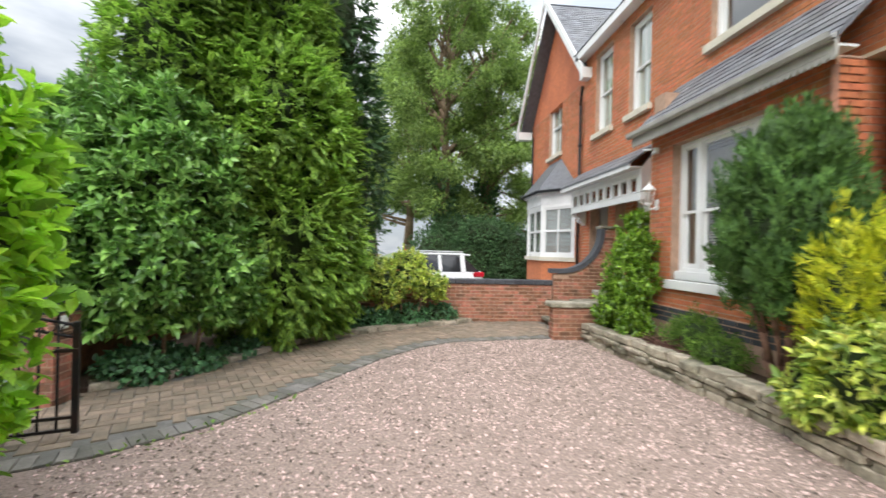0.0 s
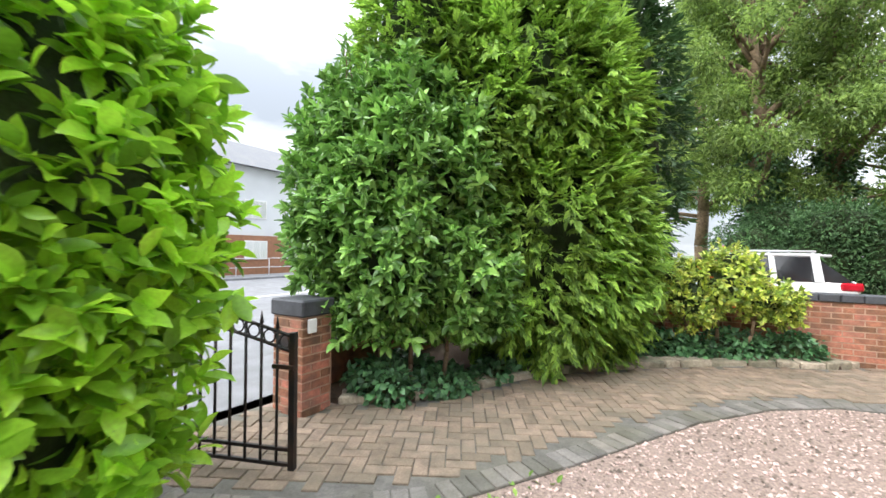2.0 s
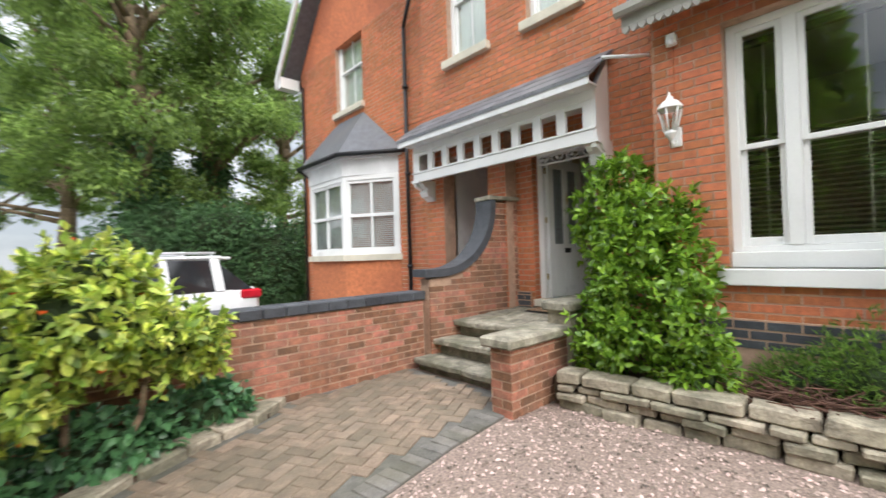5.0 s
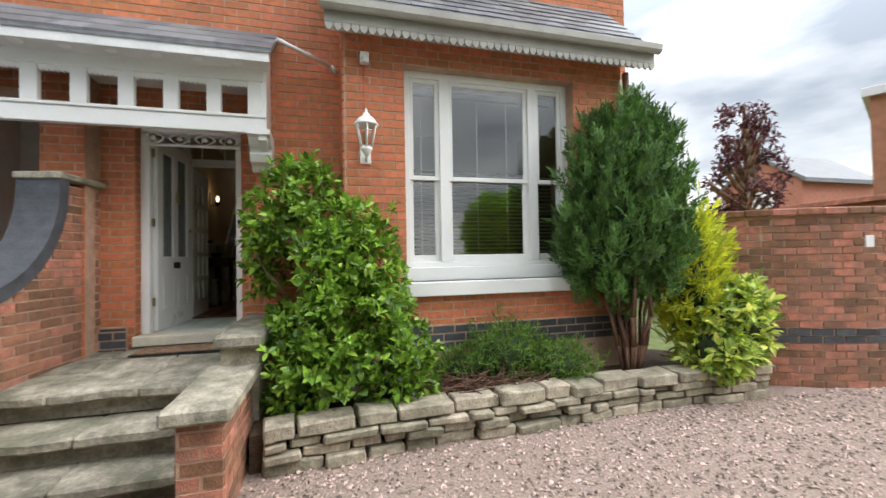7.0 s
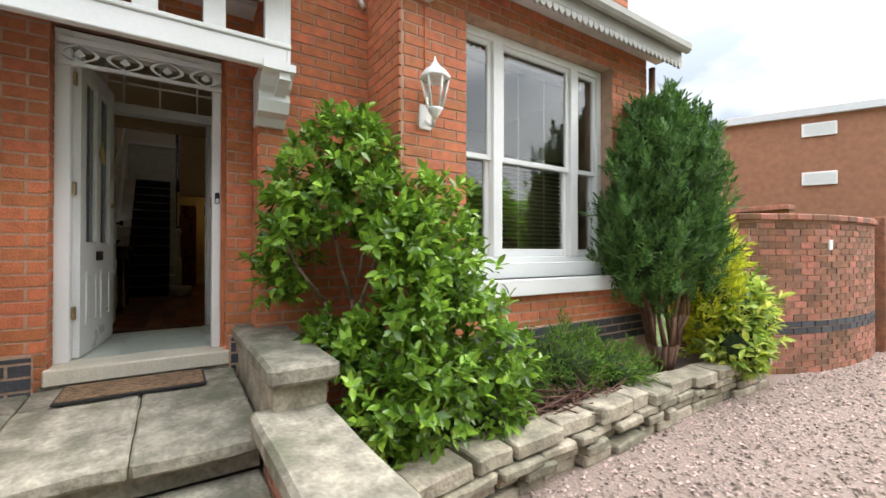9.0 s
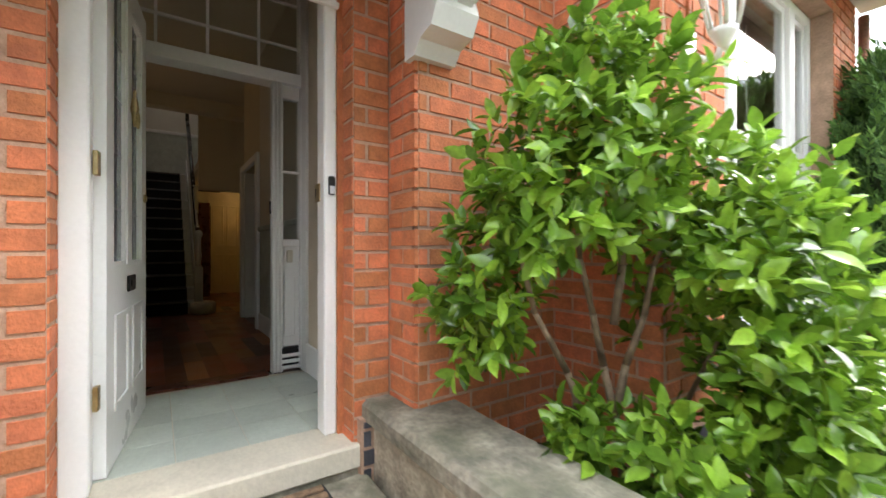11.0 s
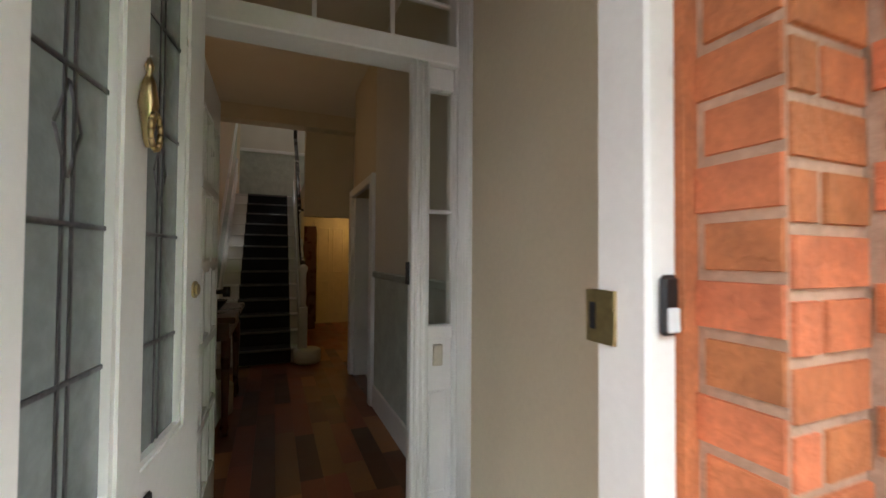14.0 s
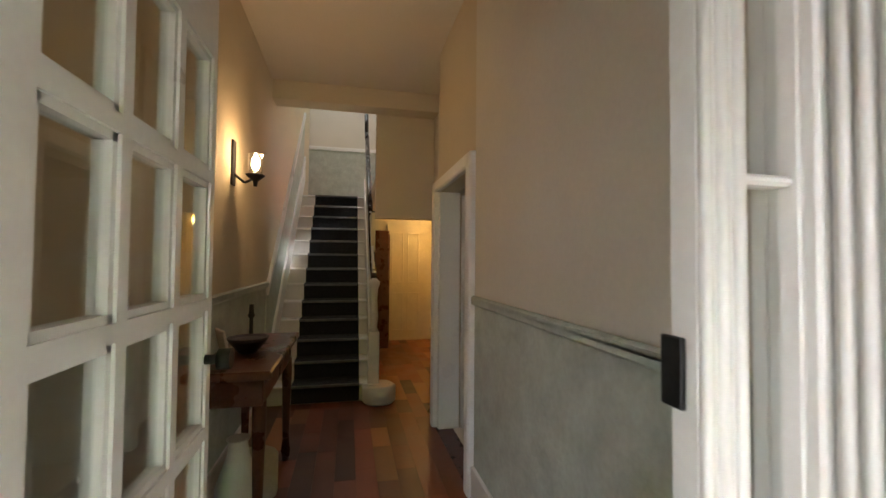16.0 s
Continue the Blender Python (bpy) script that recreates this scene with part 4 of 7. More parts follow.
pillar = thing("gate_pier", "low red brick pillar with worn stone cap beside the steps", "pillar", kind="structure")
bm = bmesh.new()
box(bm, 2.68, 3.7, 7.43, 7.66, 0, 0.60)
body = part("core", bm, MORTAR, pillar)
bricks(pillar, "x", 2.68, -1, 7.43, 7.67, 0.0, 0.60, mat=BRICK_OLD, parts=(7, 8, -1, 1))
bricks(pillar, "y", 7.43, -1, 2.68, 3.7, 0.0, 0.60, mat=BRICK_OLD, parts=(2, 4, -1, 1))
bricks(pillar, "y", 7.66, 1, 2.68, 3.7, 0.0, 0.60, mat=BRICK_OLD, parts=(2, 4, -1, 1))


def stone_slab(parent, name, x0, x1, y0, y1, z0, z1, mat, amp=0.012, cuts=3, seed=0.0):
    bm = bmesh.new()
    box(bm, x0, x1, y0, y1, z0, z1, min(0.02, (z1 - z0) * 0.25))
    bmesh.ops.subdivide_edges(bm, edges=bm.edges[:], cuts=cuts, use_grid_fill=True)
    for q in bm.verts:
        q.co += noise.noise_vector(q.co * 4 + Vector((seed, 0, 0))) * amp
    return part(name, bm, mat, parent)


stone_slab(pillar, "capstone", 2.60, 3.66, 7.37, 7.73, 0.60, 0.70, STONE_GREY)
dwarf = thing("dwarf_wall", "low stone wall with worn coping beside the doorway", "wall", kind="structure")
bm = bmesh.new()
box(bm, 3.58, 4.88, 7.38, 7.64, 0.0, 0.835)
part("body", bm, STONE, dwarf)
stone_slab(dwarf, "coping_stone", 3.50, 4.90, 7.33, 7.68, 0.83, 0.93, STONE_GREY, 0.01, 4, 3.0)

# sweeping wing wall
p0, p1 = Vector((3.37, 9.196, 0)), Vector((4.86, 8.98, 0))
wing = thing("wing_wall", "brick wing wall with a sweeping blue brick coping", "wall", kind="structure", place=Matrix.Translation(p0) @ Matrix.Rotation(math.atan2(p1.y - p0.y, p1.x - p0.x), 4, "Z"))
sweep = []
for i in range(13):
    a = i / 12 * math.pi / 2
    sweep.append((0.12 + 0.95 * math.sin(a), 1.15 + 0.98 * (1 - math.cos(a))))
bm = bmesh.new()
prism(bm, [(-0.05, 0.0), (1.55, 0.0), (1.55, 2.16), (1.06, 2.16), *[(x, z - 0.01) for x, z in sweep[::-1]], (-0.05, 1.12)], "y", 0.0, 0.23)
part("body", bm, MORTAR, wing)
v, f = [], []
g = random.Random(3)
for r in range(27):
    z = r * 0.08
    lim = -0.06
    for x, zz in sweep:
        if zz - 0.06 < z + 0.07:
            lim = max(lim, x)
    a = -0.06 - (0.11 if r % 2 else 0)
    while a < 1.53:
        s0, s1 = max(a, lim), min(a + 0.214, 1.545)
        if s1 - s0 > 0.03:
            k, d = len(v), -0.006 - g.uniform(0, 0.004)
            v += [(s0, 0.01, z), (s1, 0.01, z), (s1, 0.01, z + 0.069), (s0, 0.01, z + 0.069), (s0 + 0.003, d, z + 0.003), (s1 - 0.003, d, z + 0.003), (s1 - 0.003, d, z + 0.066), (s0 + 0.003, d, z + 0.066)]
            f += [tuple(k + q for q in t) for t in ((4, 5, 6, 7), (0, 1, 5, 4), (1, 2, 6, 5), (2, 3, 7, 6), (3, 0, 4, 7))]
        a += 0.225
tagged(numpy_mesh("brickwork", v, f, BRICK_OLD, wing), kind="stuff")
bm = bmesh.new()
ins, outs = [], []
line = [(-0.14, 1.15)] + sweep + [(1.07, 2.2)]
for i, (x, z) in enumerate(line):
    x2, z2 = line[min(i + 1, len(line) - 1)]
    x1, z1 = line[max(i - 1, 0)]
    d = Vector((x2 - x1, 0, z2 - z1)).normalized()
    nv = Vector((-d.z, 0, d.x))
    for y in (-0.05, 0.28):
        ins.append(bm.verts.new((x, y, z)))
        outs.append(bm.verts.new(Vector((x, y, z)) + nv * 0.10))
for i in range(len(line) - 1):
    a, b, c, d = 2 * i, 2 * i + 1, 2 * i + 2, 2 * i + 3
    bm.faces.new((outs[a], outs[b], outs[d], outs[c]))
    bm.faces.new((ins[a], ins[c], ins[d], ins[b]))
    bm.faces.new((ins[a], outs[a], outs[c], ins[c]))
    bm.faces.new((ins[b], ins[d], outs[d], outs[b]))
bm.faces.new((ins[0], ins[1], outs[1], outs[0]))
bm.faces.new((ins[-2], outs[-2], outs[-1], ins[-1]))
part("coping", bm, BLUE_BRICK, wing, "curved blue-black coping")
bm = bmesh.new()
box(bm, 0.95, 1.56, -0.06, 0.30, 2.19, 2.25, 0.01)
part("cap_slab", bm, STONE_GREY, wing, "flat stone cap")

# straight boundary wall
bwall = thing("boundary_wall", "low old brick boundary wall with blue brick coping", "wall", kind="structure")
bm = bmesh.new()
box(bm, -4.0, 3.33, 9.36, 9.58, 0, 0.86)
part("body", bm, MORTAR, bwall)
bricks(bwall, "y", 9.36, -1, -1.5, 3.33, 0, 0.86, mat=BRICK_OLD, parts=(0.7, 3.33, -1, 2))
for i in range(32):
    bm = bmesh.new()
    box(bm, -4.0 + i * 0.23, -3.776 + i * 0.23, 9.32, 9.62, 0.86, 0.97, 0.012)
    part("coping_brick", bm, BLUE_BRICK, bwall)

# gate pillar by the road
gp = thing("gate_pillar", "old red brick gate pillar with blue coping", "pillar", kind="structure")
bm = bmesh.new()
box(bm, -3.82, -3.43, 4.27, 4.61, 0, 0.90)
part("body", bm, MORTAR, gp)
bricks(gp, "x", -3.43, 1, 4.26, 4.61, 0, 0.9, mat=BRICK_OLD, parts=(3, 5, -1, 2))
bricks(gp, "y", 4.27, -1, -3.82, -3.42, 0, 0.9, mat=BRICK_OLD, parts=(-4, -3, -1, 2))
bm = bmesh.new()
box(bm, -3.84, -3.40, 4.24, 4.63, 0.90, 1.05, 0.015)
part("capstone", bm, BLUE_BRICK, gp)
bm = bmesh.new()
box(bm, -3.425, -3.40, 4.31, 4.41, 0.75, 0.88, 0.008)
part("sign_plate", bm, WHITE, gp, "small white plate")
bm = bmesh.new()
tube(bm, (-3.66, 4.256, 0.66), (-3.66, 4.24, 0.66), 0.075, sides=16)
part("number_plate", bm, IRON, gp, "round black plate")
tagged(solid("front_wall", [(-4.0, -3.84, 4.67, 9.34, 0, 0.55)], BRICK_OLD), "low old brick wall along the pavement", "wall", kind="structure")
tagged(solid("gate_post_wall", [(-4.15, -3.8, 2.55, 2.95, 0, 1.1), (-4.1, -3.85, -12, 2.55, 0, 0.7)], BRICK_OLD), "old brick wall and pier inside the hedge", "wall", kind="structure")
# wooden palings on the pavement side
fence = thing("picket_fence", "short white picket fence behind the gate pillar", "fence")
for i in range(9):
    bm = bmesh.new()
    y = 4.78 + i * 0.14
    prism(bm, [(y - 0.03, 0.5), (y + 0.03, 0.5), (y + 0.03, 0.92), (y, 0.97), (y - 0.03, 0.92)], "x", -3.83, -3.805)
    part("picket", bm, WHITE_OLD, fence)

# iron gate, standing open
gate = thing("iron_gate", "black wrought iron pedestrian gate standing open", "gate")
g0, g1 = Vector((-4.05, 3.12, 0.06)), Vector((-2.72, 3.58, 0.06))
gl = (g1 - g0).length
gm = Matrix.Translation(g0) @ Matrix.Rotation(math.atan2(g1.y - g0.y, g1.x - g0.x), 4, "Z")
gate.matrix_basis = gm


def gate_top(s):
    return 0.87 + 0.20 * math.sin(math.pi * (1 - s / gl) * 0.62)


for s in (0.0, gl):
    bm = bmesh.new()
    box(bm, s - 0.022, s + 0.022, -0.022, 0.022, 0.0, gate_top(s) + 0.03, 0.003)
    part("stile", bm, IRON, gate)
for z in (0.03, 0.13):
    bm = bmesh.new()
    box(bm, 0.0, gl, -0.012, 0.012, z - 0.012, z + 0.012, 0.002)
    part("rail", bm, IRON, gate)
for off in (0.0, -0.10):
    bm = bmesh.new()
    for i in range(12):
        a, b = gl * i / 12, gl * (i + 1) / 12
        tube(bm, (a, 0, gate_top(a) + off), (b, 0, gate_top(b) + off), 0.012, sides=8)
    part("arched_rail", bm, IRON, gate)
for i in range(1, 12):
    s = gl * i / 12
    bm = bmesh.new()
    tube(bm, (s, 0, 0.02), (s, 0, gate_top(s) + 0.02), 0.010, sides=8)
    tube(bm, (s, 0, gate_top(s) + 0.02), (s, 0, gate_top(s) + 0.10), 0.014, 0.002, sides=8)
    part("bar", bm, IRON, gate)
for i in range(12):
    s = gl * (i + 0.5) / 12
    bm = bmesh.new()
    for k in range(14):
        a, b = k * 2 * math.pi / 14, (k + 1) * 2 * math.pi / 14
        tube(bm, (s + 0.042 * math.cos(a), 0, gate_top(s) - 0.05 + 0.042 * math.sin(a)), (s + 0.042 * math.cos(b), 0, gate_top(s) - 0.05 + 0.042 * math.sin(b)), 0.006, sides=5)
    part("ring", bm, IRON, gate)
bm = bmesh.new()
box(bm, gl - 0.14, gl + 0.02, -0.03, -0.012, 0.66, 0.69, 0.003)
part("latch", bm, IRON, gate)

# ---- raised bed and its dry-stone edge ----
bm = bmesh.new()
prism(bm, [(3.28, 7.40), (3.42, 6.6), (3.45, 5.5), (3.5, 3.8), (3.44, 2.6), (4.2, 2.6), (4.64, 3.0), (4.64, 3.7), (4.06, 3.7), (4.06, 6.7), (4.64, 6.72), (4.64, 7.45)], "z", 0.0, 0.26)
soil_bed = tagged(link_mesh("flower_bed", bm, SOIL), "dark bare soil of the raised bed", "soil", kind="structure")
retaining = thing("retaining_wall", "low dry-stone sandstone edging of the raised bed", "wall", kind="structure")
LINE = [(3.30, 7.36), (3.34, 7.0), (3.40, 6.4), (3.43, 5.5), (3.48, 4.6), (3.50, 3.8), (3.47, 3.1), (3.42, 2.55)]
g = random.Random(11)
for course, (z0, z1) in enumerate(((0.0, 0.085), (0.085, 0.165), (0.165, 0.235), (0.235, 0.345))):
    s, pts = 0.0, along(LINE, 0.01)
    i = g.randint(0, 5)
    while i < len(pts) - 12:
        ln = g.randint(14, 42) if course < 3 else g.randint(22, 52)
        j = min(i + ln, len(pts) - 1)
        a, b = pts[i], pts[j]
        mx, my, ang = (a[0] + b[0]) / 2, (a[1] + b[1]) / 2, math.atan2(b[1] - a[1], b[0] - a[0])
        half = math.hypot(b[0] - a[0], b[1] - a[1]) / 2 - 0.006
        bm = bmesh.new()
        dep = g.uniform(0.10, 0.16)
        box(bm, -half, half, -dep + g.uniform(-0.03, 0.03), 0.12, z0 + 0.004 - (0.01 if course == 0 else 0), z1 - 0.006 + g.uniform(-0.008, 0.012), 0.012)
        bmesh.ops.subdivide_edges(bm, edges=bm.edges[:], cuts=1, use_grid_fill=True)
        for q in bm.verts:
            q.co += noise.noise_vector(q.co * 6 + Vector((mx * 9, my * 9, z0))) * 0.018
        st = part("stone", bm, STONE, retaining)
        st.matrix_basis = Matrix.Translation((mx, my, 0)) @ Matrix.Rotation(ang, 4, "Z")
        i = j + 1

# curved brick garden wall
curve = [(4.3, 2.75), (3.95, 2.55), (3.62, 2.2), (3.36, 1.75), (3.18, 1.25), (3.08, 0.6), (3.05, -0.1), (3.12, -0.75)]
garden = thing("garden_wall", "tall curved old brick garden wall", "wall", kind="structure")
pts = along(curve, 0.02)
bm = bmesh.new()
outer, inner = [], []
for x, y, a in pts[::4] + [pts[-1]]:
    nx, ny = math.sin(a), -math.cos(a)
    outer.append((x, y))
    inner.append((x - nx * 0.24, y - ny * 0.24))
prism(bm, outer + inner[::-1], "z", 0.0, 1.88)
part("body", bm, MORTAR, garden)
v, f = [], []
g = random.Random(21)
for r in range(23):
    z = 0.0 + r * 0.08
    blue = r in (6, 7)
    k0 = 0 if r % 2 else 5
    for i in range(k0, len(pts) - 11, 11):
        (x0, y0, a0), (x1, y1, a1) = pts[i], pts[i + 10]
        nx, ny = math.sin(a0), -math.cos(a0)
        d = 0.008 + g.uniform(0, 0.006)
        if blue:
            continue
        k = len(v)
        v += [(x0, y0, z), (x1, y1, z), (x1, y1, z + 0.068), (x0, y0, z + 0.068), (x0 + nx * d, y0 + ny * d, z + 0.002), (x1 + nx * d, y1 + ny * d, z + 0.002), (x1 + nx * d, y1 + ny * d, z + 0.066), (x0 + nx * d, y0 + ny * d, z + 0.066)]
        f += [tuple(k + q for q in t) for t in ((4, 5, 6, 7), (0, 1, 5, 4), (1, 2, 6, 5), (2, 3, 7, 6), (3, 0, 4, 7))]
tagged(numpy_mesh("brickwork", v, f, BRICK_OLD, garden), kind="stuff")
v, f = [], []
for r in (6, 7):
    for i in range(0 if r % 2 else 5, len(pts) - 11, 11):
        (x0, y0, a0), (x1, y1, a1) = pts[i], pts[i + 10]
        nx, ny = math.sin(a0), -math.cos(a0)
        k, d, z = len(v), 0.012, r * 0.08
        v += [(x0, y0, z), (x1, y1, z), (x1, y1, z + 0.068), (x0, y0, z + 0.068), (x0 + nx * d, y0 + ny * d, z), (x1 + nx * d, y1 + ny * d, z), (x1 + nx * d, y1 + ny * d, z + 0.066), (x0 + nx * d, y0 + ny * d, z + 0.066)]
        f += [tuple(k + q for q in t) for t in ((4, 5, 6, 7), (0, 1, 5, 4), (1, 2, 6, 5), (2, 3, 7, 6), (3, 0, 4, 7))]
tagged(numpy_mesh("blue_band", v, f, BLUE_BRICK, garden), "band of blue-black bricks", kind="stuff")
for i in range(0, len(pts) - 12, 12):
    x, y, a = pts[i + 6]
    bm = bmesh.new()
    box(bm, -0.117, 0.117, -0.05, 0.28, 1.86, 1.94, 0.012)
    q = part("coping_brick", bm, BRICK_OLD, garden)
    q.matrix_basis = Matrix.Translation((x, y, 0)) @ Matrix.Rotation(a, 4, "Z")
bm = bmesh.new()
box(bm, 3.0, 3.36, -1.1, -0.72, 0, 2.0, 0.01)
part("end_pier", bm, BRICK_OLD, garden)
bm = bmesh.new()
box(bm, 3.06, 3.075, 1.42, 1.54, 1.50, 1.62, 0.003)
pl = part("sign_plate", bm, WHITE_OLD, garden, "small pale plate")
tagged(solid("wall_15", [(3.3, 3.55, -40, -1.1, 0, 1.9), (-4.1, 3.55, -12.3, -12.0, 0, 1.9)], BRICK_OLD), "old brick garden wall closing the drive", "wall", kind="structure")

# ---- front door and vestibule ----
door_frame = thing("door_frame_1", "white painted front door frame", "door frame", kind="structure")
for nm, b in (("jamb", (5.0, 5.10, 8.60, 8.683, Z_FLOOR, 2.90)), ("jamb", (5.0, 5.10, 7.742, 7.80, Z_FLOOR, 2.90)), ("head", (5.0, 5.10, 7.80, 8.60, 2.80, 2.90))):
    bm = bmesh.new()
    box(bm, *b, 0.006)
    part(nm, bm, WHITE, door_frame)
bm = bmesh.new()
box(bm, 4.965, 4.99, 7.742, 8.66, 2.805, 2.845, 0.003)
box(bm, 4.965, 4.99, 7.742, 8.66, 2.665, 2.69, 0.003)
for i in range(4):
    y = 7.85 + i * 0.235
    for sg in (-1, 1):
        arc = [(y + sg * (0.015 + 0.085 * math.sin(k * math.pi / 10)), 2.69 + 0.115 * k / 10) for k in range(11)]
        prism(bm, arc + [(a - sg * 0.022, b) for a, b in arc[::-1]], "x", 4.968, 4.987)
    prism(bm, [(y - 0.03, 2.74), (y, 2.72), (y + 0.03, 2.74), (y, 2.775)], "x", 4.968, 4.987)
part("fretwork", bm, WHITE, door_frame, "carved white fretwork over the door")
tagged(solid("reveal_filler", [(4.99, 5.1, 7.70, 7.741, Z_FLOOR, 2.92)], BRICK), "brick edge beside the door frame", "wall", kind="structure")
bm = bmesh.new()
box(bm, 4.987, 5.0, 7.752, 7.784, 1.83, 1.915, 0.006)
bell = part("doorbell", bm, DARK, door_frame, "black doorbell")
bm = bmesh.new()
box(bm, 4.983, 4.988, 7.757, 7.779, 1.835, 1.87, 0.002)
part("button", bm, CLADDING, bell)
bm = bmesh.new()
box(bm, 5.055, 5.116, 7.80, 7.806, 1.805, 1.888, 0.001)
keep = part("strike_plate", bm, BRASS, door_frame, "tarnished brass strike plate")
# no hole is cut: a dark box stands in for the shade inside the slot
bm = bmesh.new()
box(bm, 5.094, 5.106, 7.805, 7.8075, 1.826, 1.868)
part("slot", bm, DARK, keep)


def leaf_door(name, label, hinge, angle, wide, high, panes, mat, glaze, thick=0.045, lower=0.0, lead=False):
    """A door leaf hinged at its s=0 end. panes: glazed openings (s0, s1, z0, z1)."""
    ob = thing(name, label, "door", kind="structure", place=Matrix.Translation(hinge) @ Matrix.Rotation(radians(angle), 4, "Z"))
    ss = sorted({0.0, wide, *[q for p in panes for q in p[:2]]})
    zs = sorted({0.0, high, *[q for p in panes for q in p[2:]]})
    bm = bmesh.new()
    for i in range(len(ss) - 1):
        for j in range(len(zs) - 1):
            cs, cz = (ss[i] + ss[i + 1]) / 2, (zs[j] + zs[j + 1]) / 2
            if not any(p[0] < cs < p[1] and p[2] < cz < p[3] for p in panes):
                box(bm, ss[i], ss[i + 1], -thick / 2, thick / 2, zs[j], zs[j + 1])
    bmesh.ops.remove_doubles(bm, verts=bm.verts[:], dist=1e-5)
    part("leaf", bm, mat, ob)
    for s0, s1, z0, z1 in panes:
        bm = bmesh.new()
        for q in ((s0, s0 + 0.014, z0, z1), (s1 - 0.014, s1, z0, z1), (s0, s1, z0, z0 + 0.014), (s0, s1, z1 - 0.014, z1)):
            box(bm, q[0], q[1], -thick / 2 + 0.006, thick / 2 - 0.006, q[2], q[3])
        fr = part("glazing_bead", bm, mat, ob)
        bm = bmesh.new()
        box(bm, s0, s1, -0.002, 0.002, z0, z1)
        part("pane", bm, glaze, fr)
        if lead:
            bm = bmesh.new()
            c, h = (s0 + s1) / 2, z1 - z0
            for k in range(1, 5):
                box(bm, s0, s1, -0.005, 0.005, z0 + h * k / 5 - 0.004, z0 + h * k / 5 + 0.004)
            for y in (c - 0.012, c + 0.012):
                box(bm, y - 0.003, y + 0.003, -0.005, 0.005, z0, z1)
            for zc in (z0 + h * 0.52,):
                for a, b in (((c, zc - 0.07), (c - 0.032, zc)), ((c - 0.032, zc), (c, zc + 0.07)), ((c, zc + 0.07), (c + 0.032, zc)), ((c + 0.032, zc), (c, zc - 0.07))):
                    tube(bm, (a[0], 0, a[1]), (b[0], 0, b[1]), 0.005, sides=5)
            part("leadwork", bm, LEAD, fr, "leaded lights")
    return ob


front = leaf_door("door_1", "white panelled front door with leaded glass standing open", (5.10, 8.585, Z_FLOOR + 0.01), -7.5, 0.78, 2.02,
                  [(0.11, 0.345, 0.76, 1.90), (0.435, 0.67, 0.76, 1.90)], WHITE, FROST, lead=True)
for s0, s1 in ((0.11, 0.345), (0.435, 0.67)):
    for side in (-1, 1):
        bm = bmesh.new()
        y0, y1 = sorted((side * 0.022, side * 0.030))
        for q in ((s0, s0 + 0.025, 0.2, 0.57), (s1 - 0.025, s1, 0.2, 0.57), (s0, s1, 0.2, 0.225), (s0, s1, 0.545, 0.57)):
            box(bm, q[0], q[1], y0, y1, q[2], q[3], 0.002)
        part("panel_moulding", bm, WHITE, front)
bm = bmesh.new()
box(bm, 0.33, 0.47, -0.032, -0.022, 0.64, 0.71, 0.004)
box(bm, 0.36, 0.44, -0.037, -0.030, 0.66, 0.69, 0.003)
part("letterbox", bm, DARK, front, "dark metal letterbox")
bm = bmesh.new()
lathe(bm, [(0.004, -0.05), (0.008, -0.035), (0.012, 0.0), (0.017, 0.03), (0.011, 0.07), (0.005, 0.085), (0.008, 0.10), (0.003, 0.115)], (0.39, -0.04, 1.42), 12)
for k in range(12):
    a, b = k * math.pi / 6, (k + 1) * math.pi / 6
    tube(bm, (0.39 + 0.022 * math.cos(a), -0.052, 1.40 + 0.034 * math.sin(a)), (0.39 + 0.022 * math.cos(b), -0.052, 1.40 + 0.034 * math.sin(b)), 0.005, sides=6)
part("knocker", bm, BRASS, front, "brass door knocker")
bm = bmesh.new()
tube(bm, (0.728, -0.022, 1.085), (0.728, -0.028, 1.085), 0.022, sides=18)
tube(bm, (0.728, -0.028, 1.085), (0.728, -0.034, 1.085), 0.014, sides=14)
part("lock", bm, BRASS, front, "brass lock cylinder")
for z in (0.22, 1.04, 1.76):
    bm = bmesh.new()
    box(bm, -0.06, -0.026, -0.012, 0.004, z + 0.04, z + 0.125, 0.002)
    part("hinge", bm, BRASS, front, "brass hinge")

VX = 6.13
# vestibule and hall shell
HC = 3.62
tagged(solid("wall_16", [(5.02, VX + 0.03, 7.42, 7.56, 0.6, HC), (VX + 0.03, 7.94, 7.38, 7.52, 0.6, 1.78), (VX + 0.03, 7.94, 7.38, 7.52, 1.78, HC), (7.94, 8.82, 7.38, 7.52, 2.54, HC), (8.82, 9.9, 7.22, 7.36, 0.6, HC), (8.82, 8.9, 7.36, 7.50, 0.6, HC), (5.1, 5.34, 7.56, 7.60, 0.6, HC)], BEIGE), "beige painted vestibule and hall wall", "wall", kind="structure")
tagged(solid("wall_17", [(5.02, 13.4, 8.87, 8.98, 0.6, 6.2)], BEIGE), "beige painted hall wall beside the stairs", "wall", kind="structure")
tagged(solid("dado_panel", [(VX + 0.06, 7.86, 7.52, 7.524, Z_FLOOR, 1.78), (8.9, 9.8, 7.36, 7.364, Z_FLOOR, 1.78), (VX + 0.06, 9.5, 8.866, 8.87, Z_FLOOR, 1.78)], SAGE), "grey-green embossed paper below the dado rail", "wall covering", kind="structure")
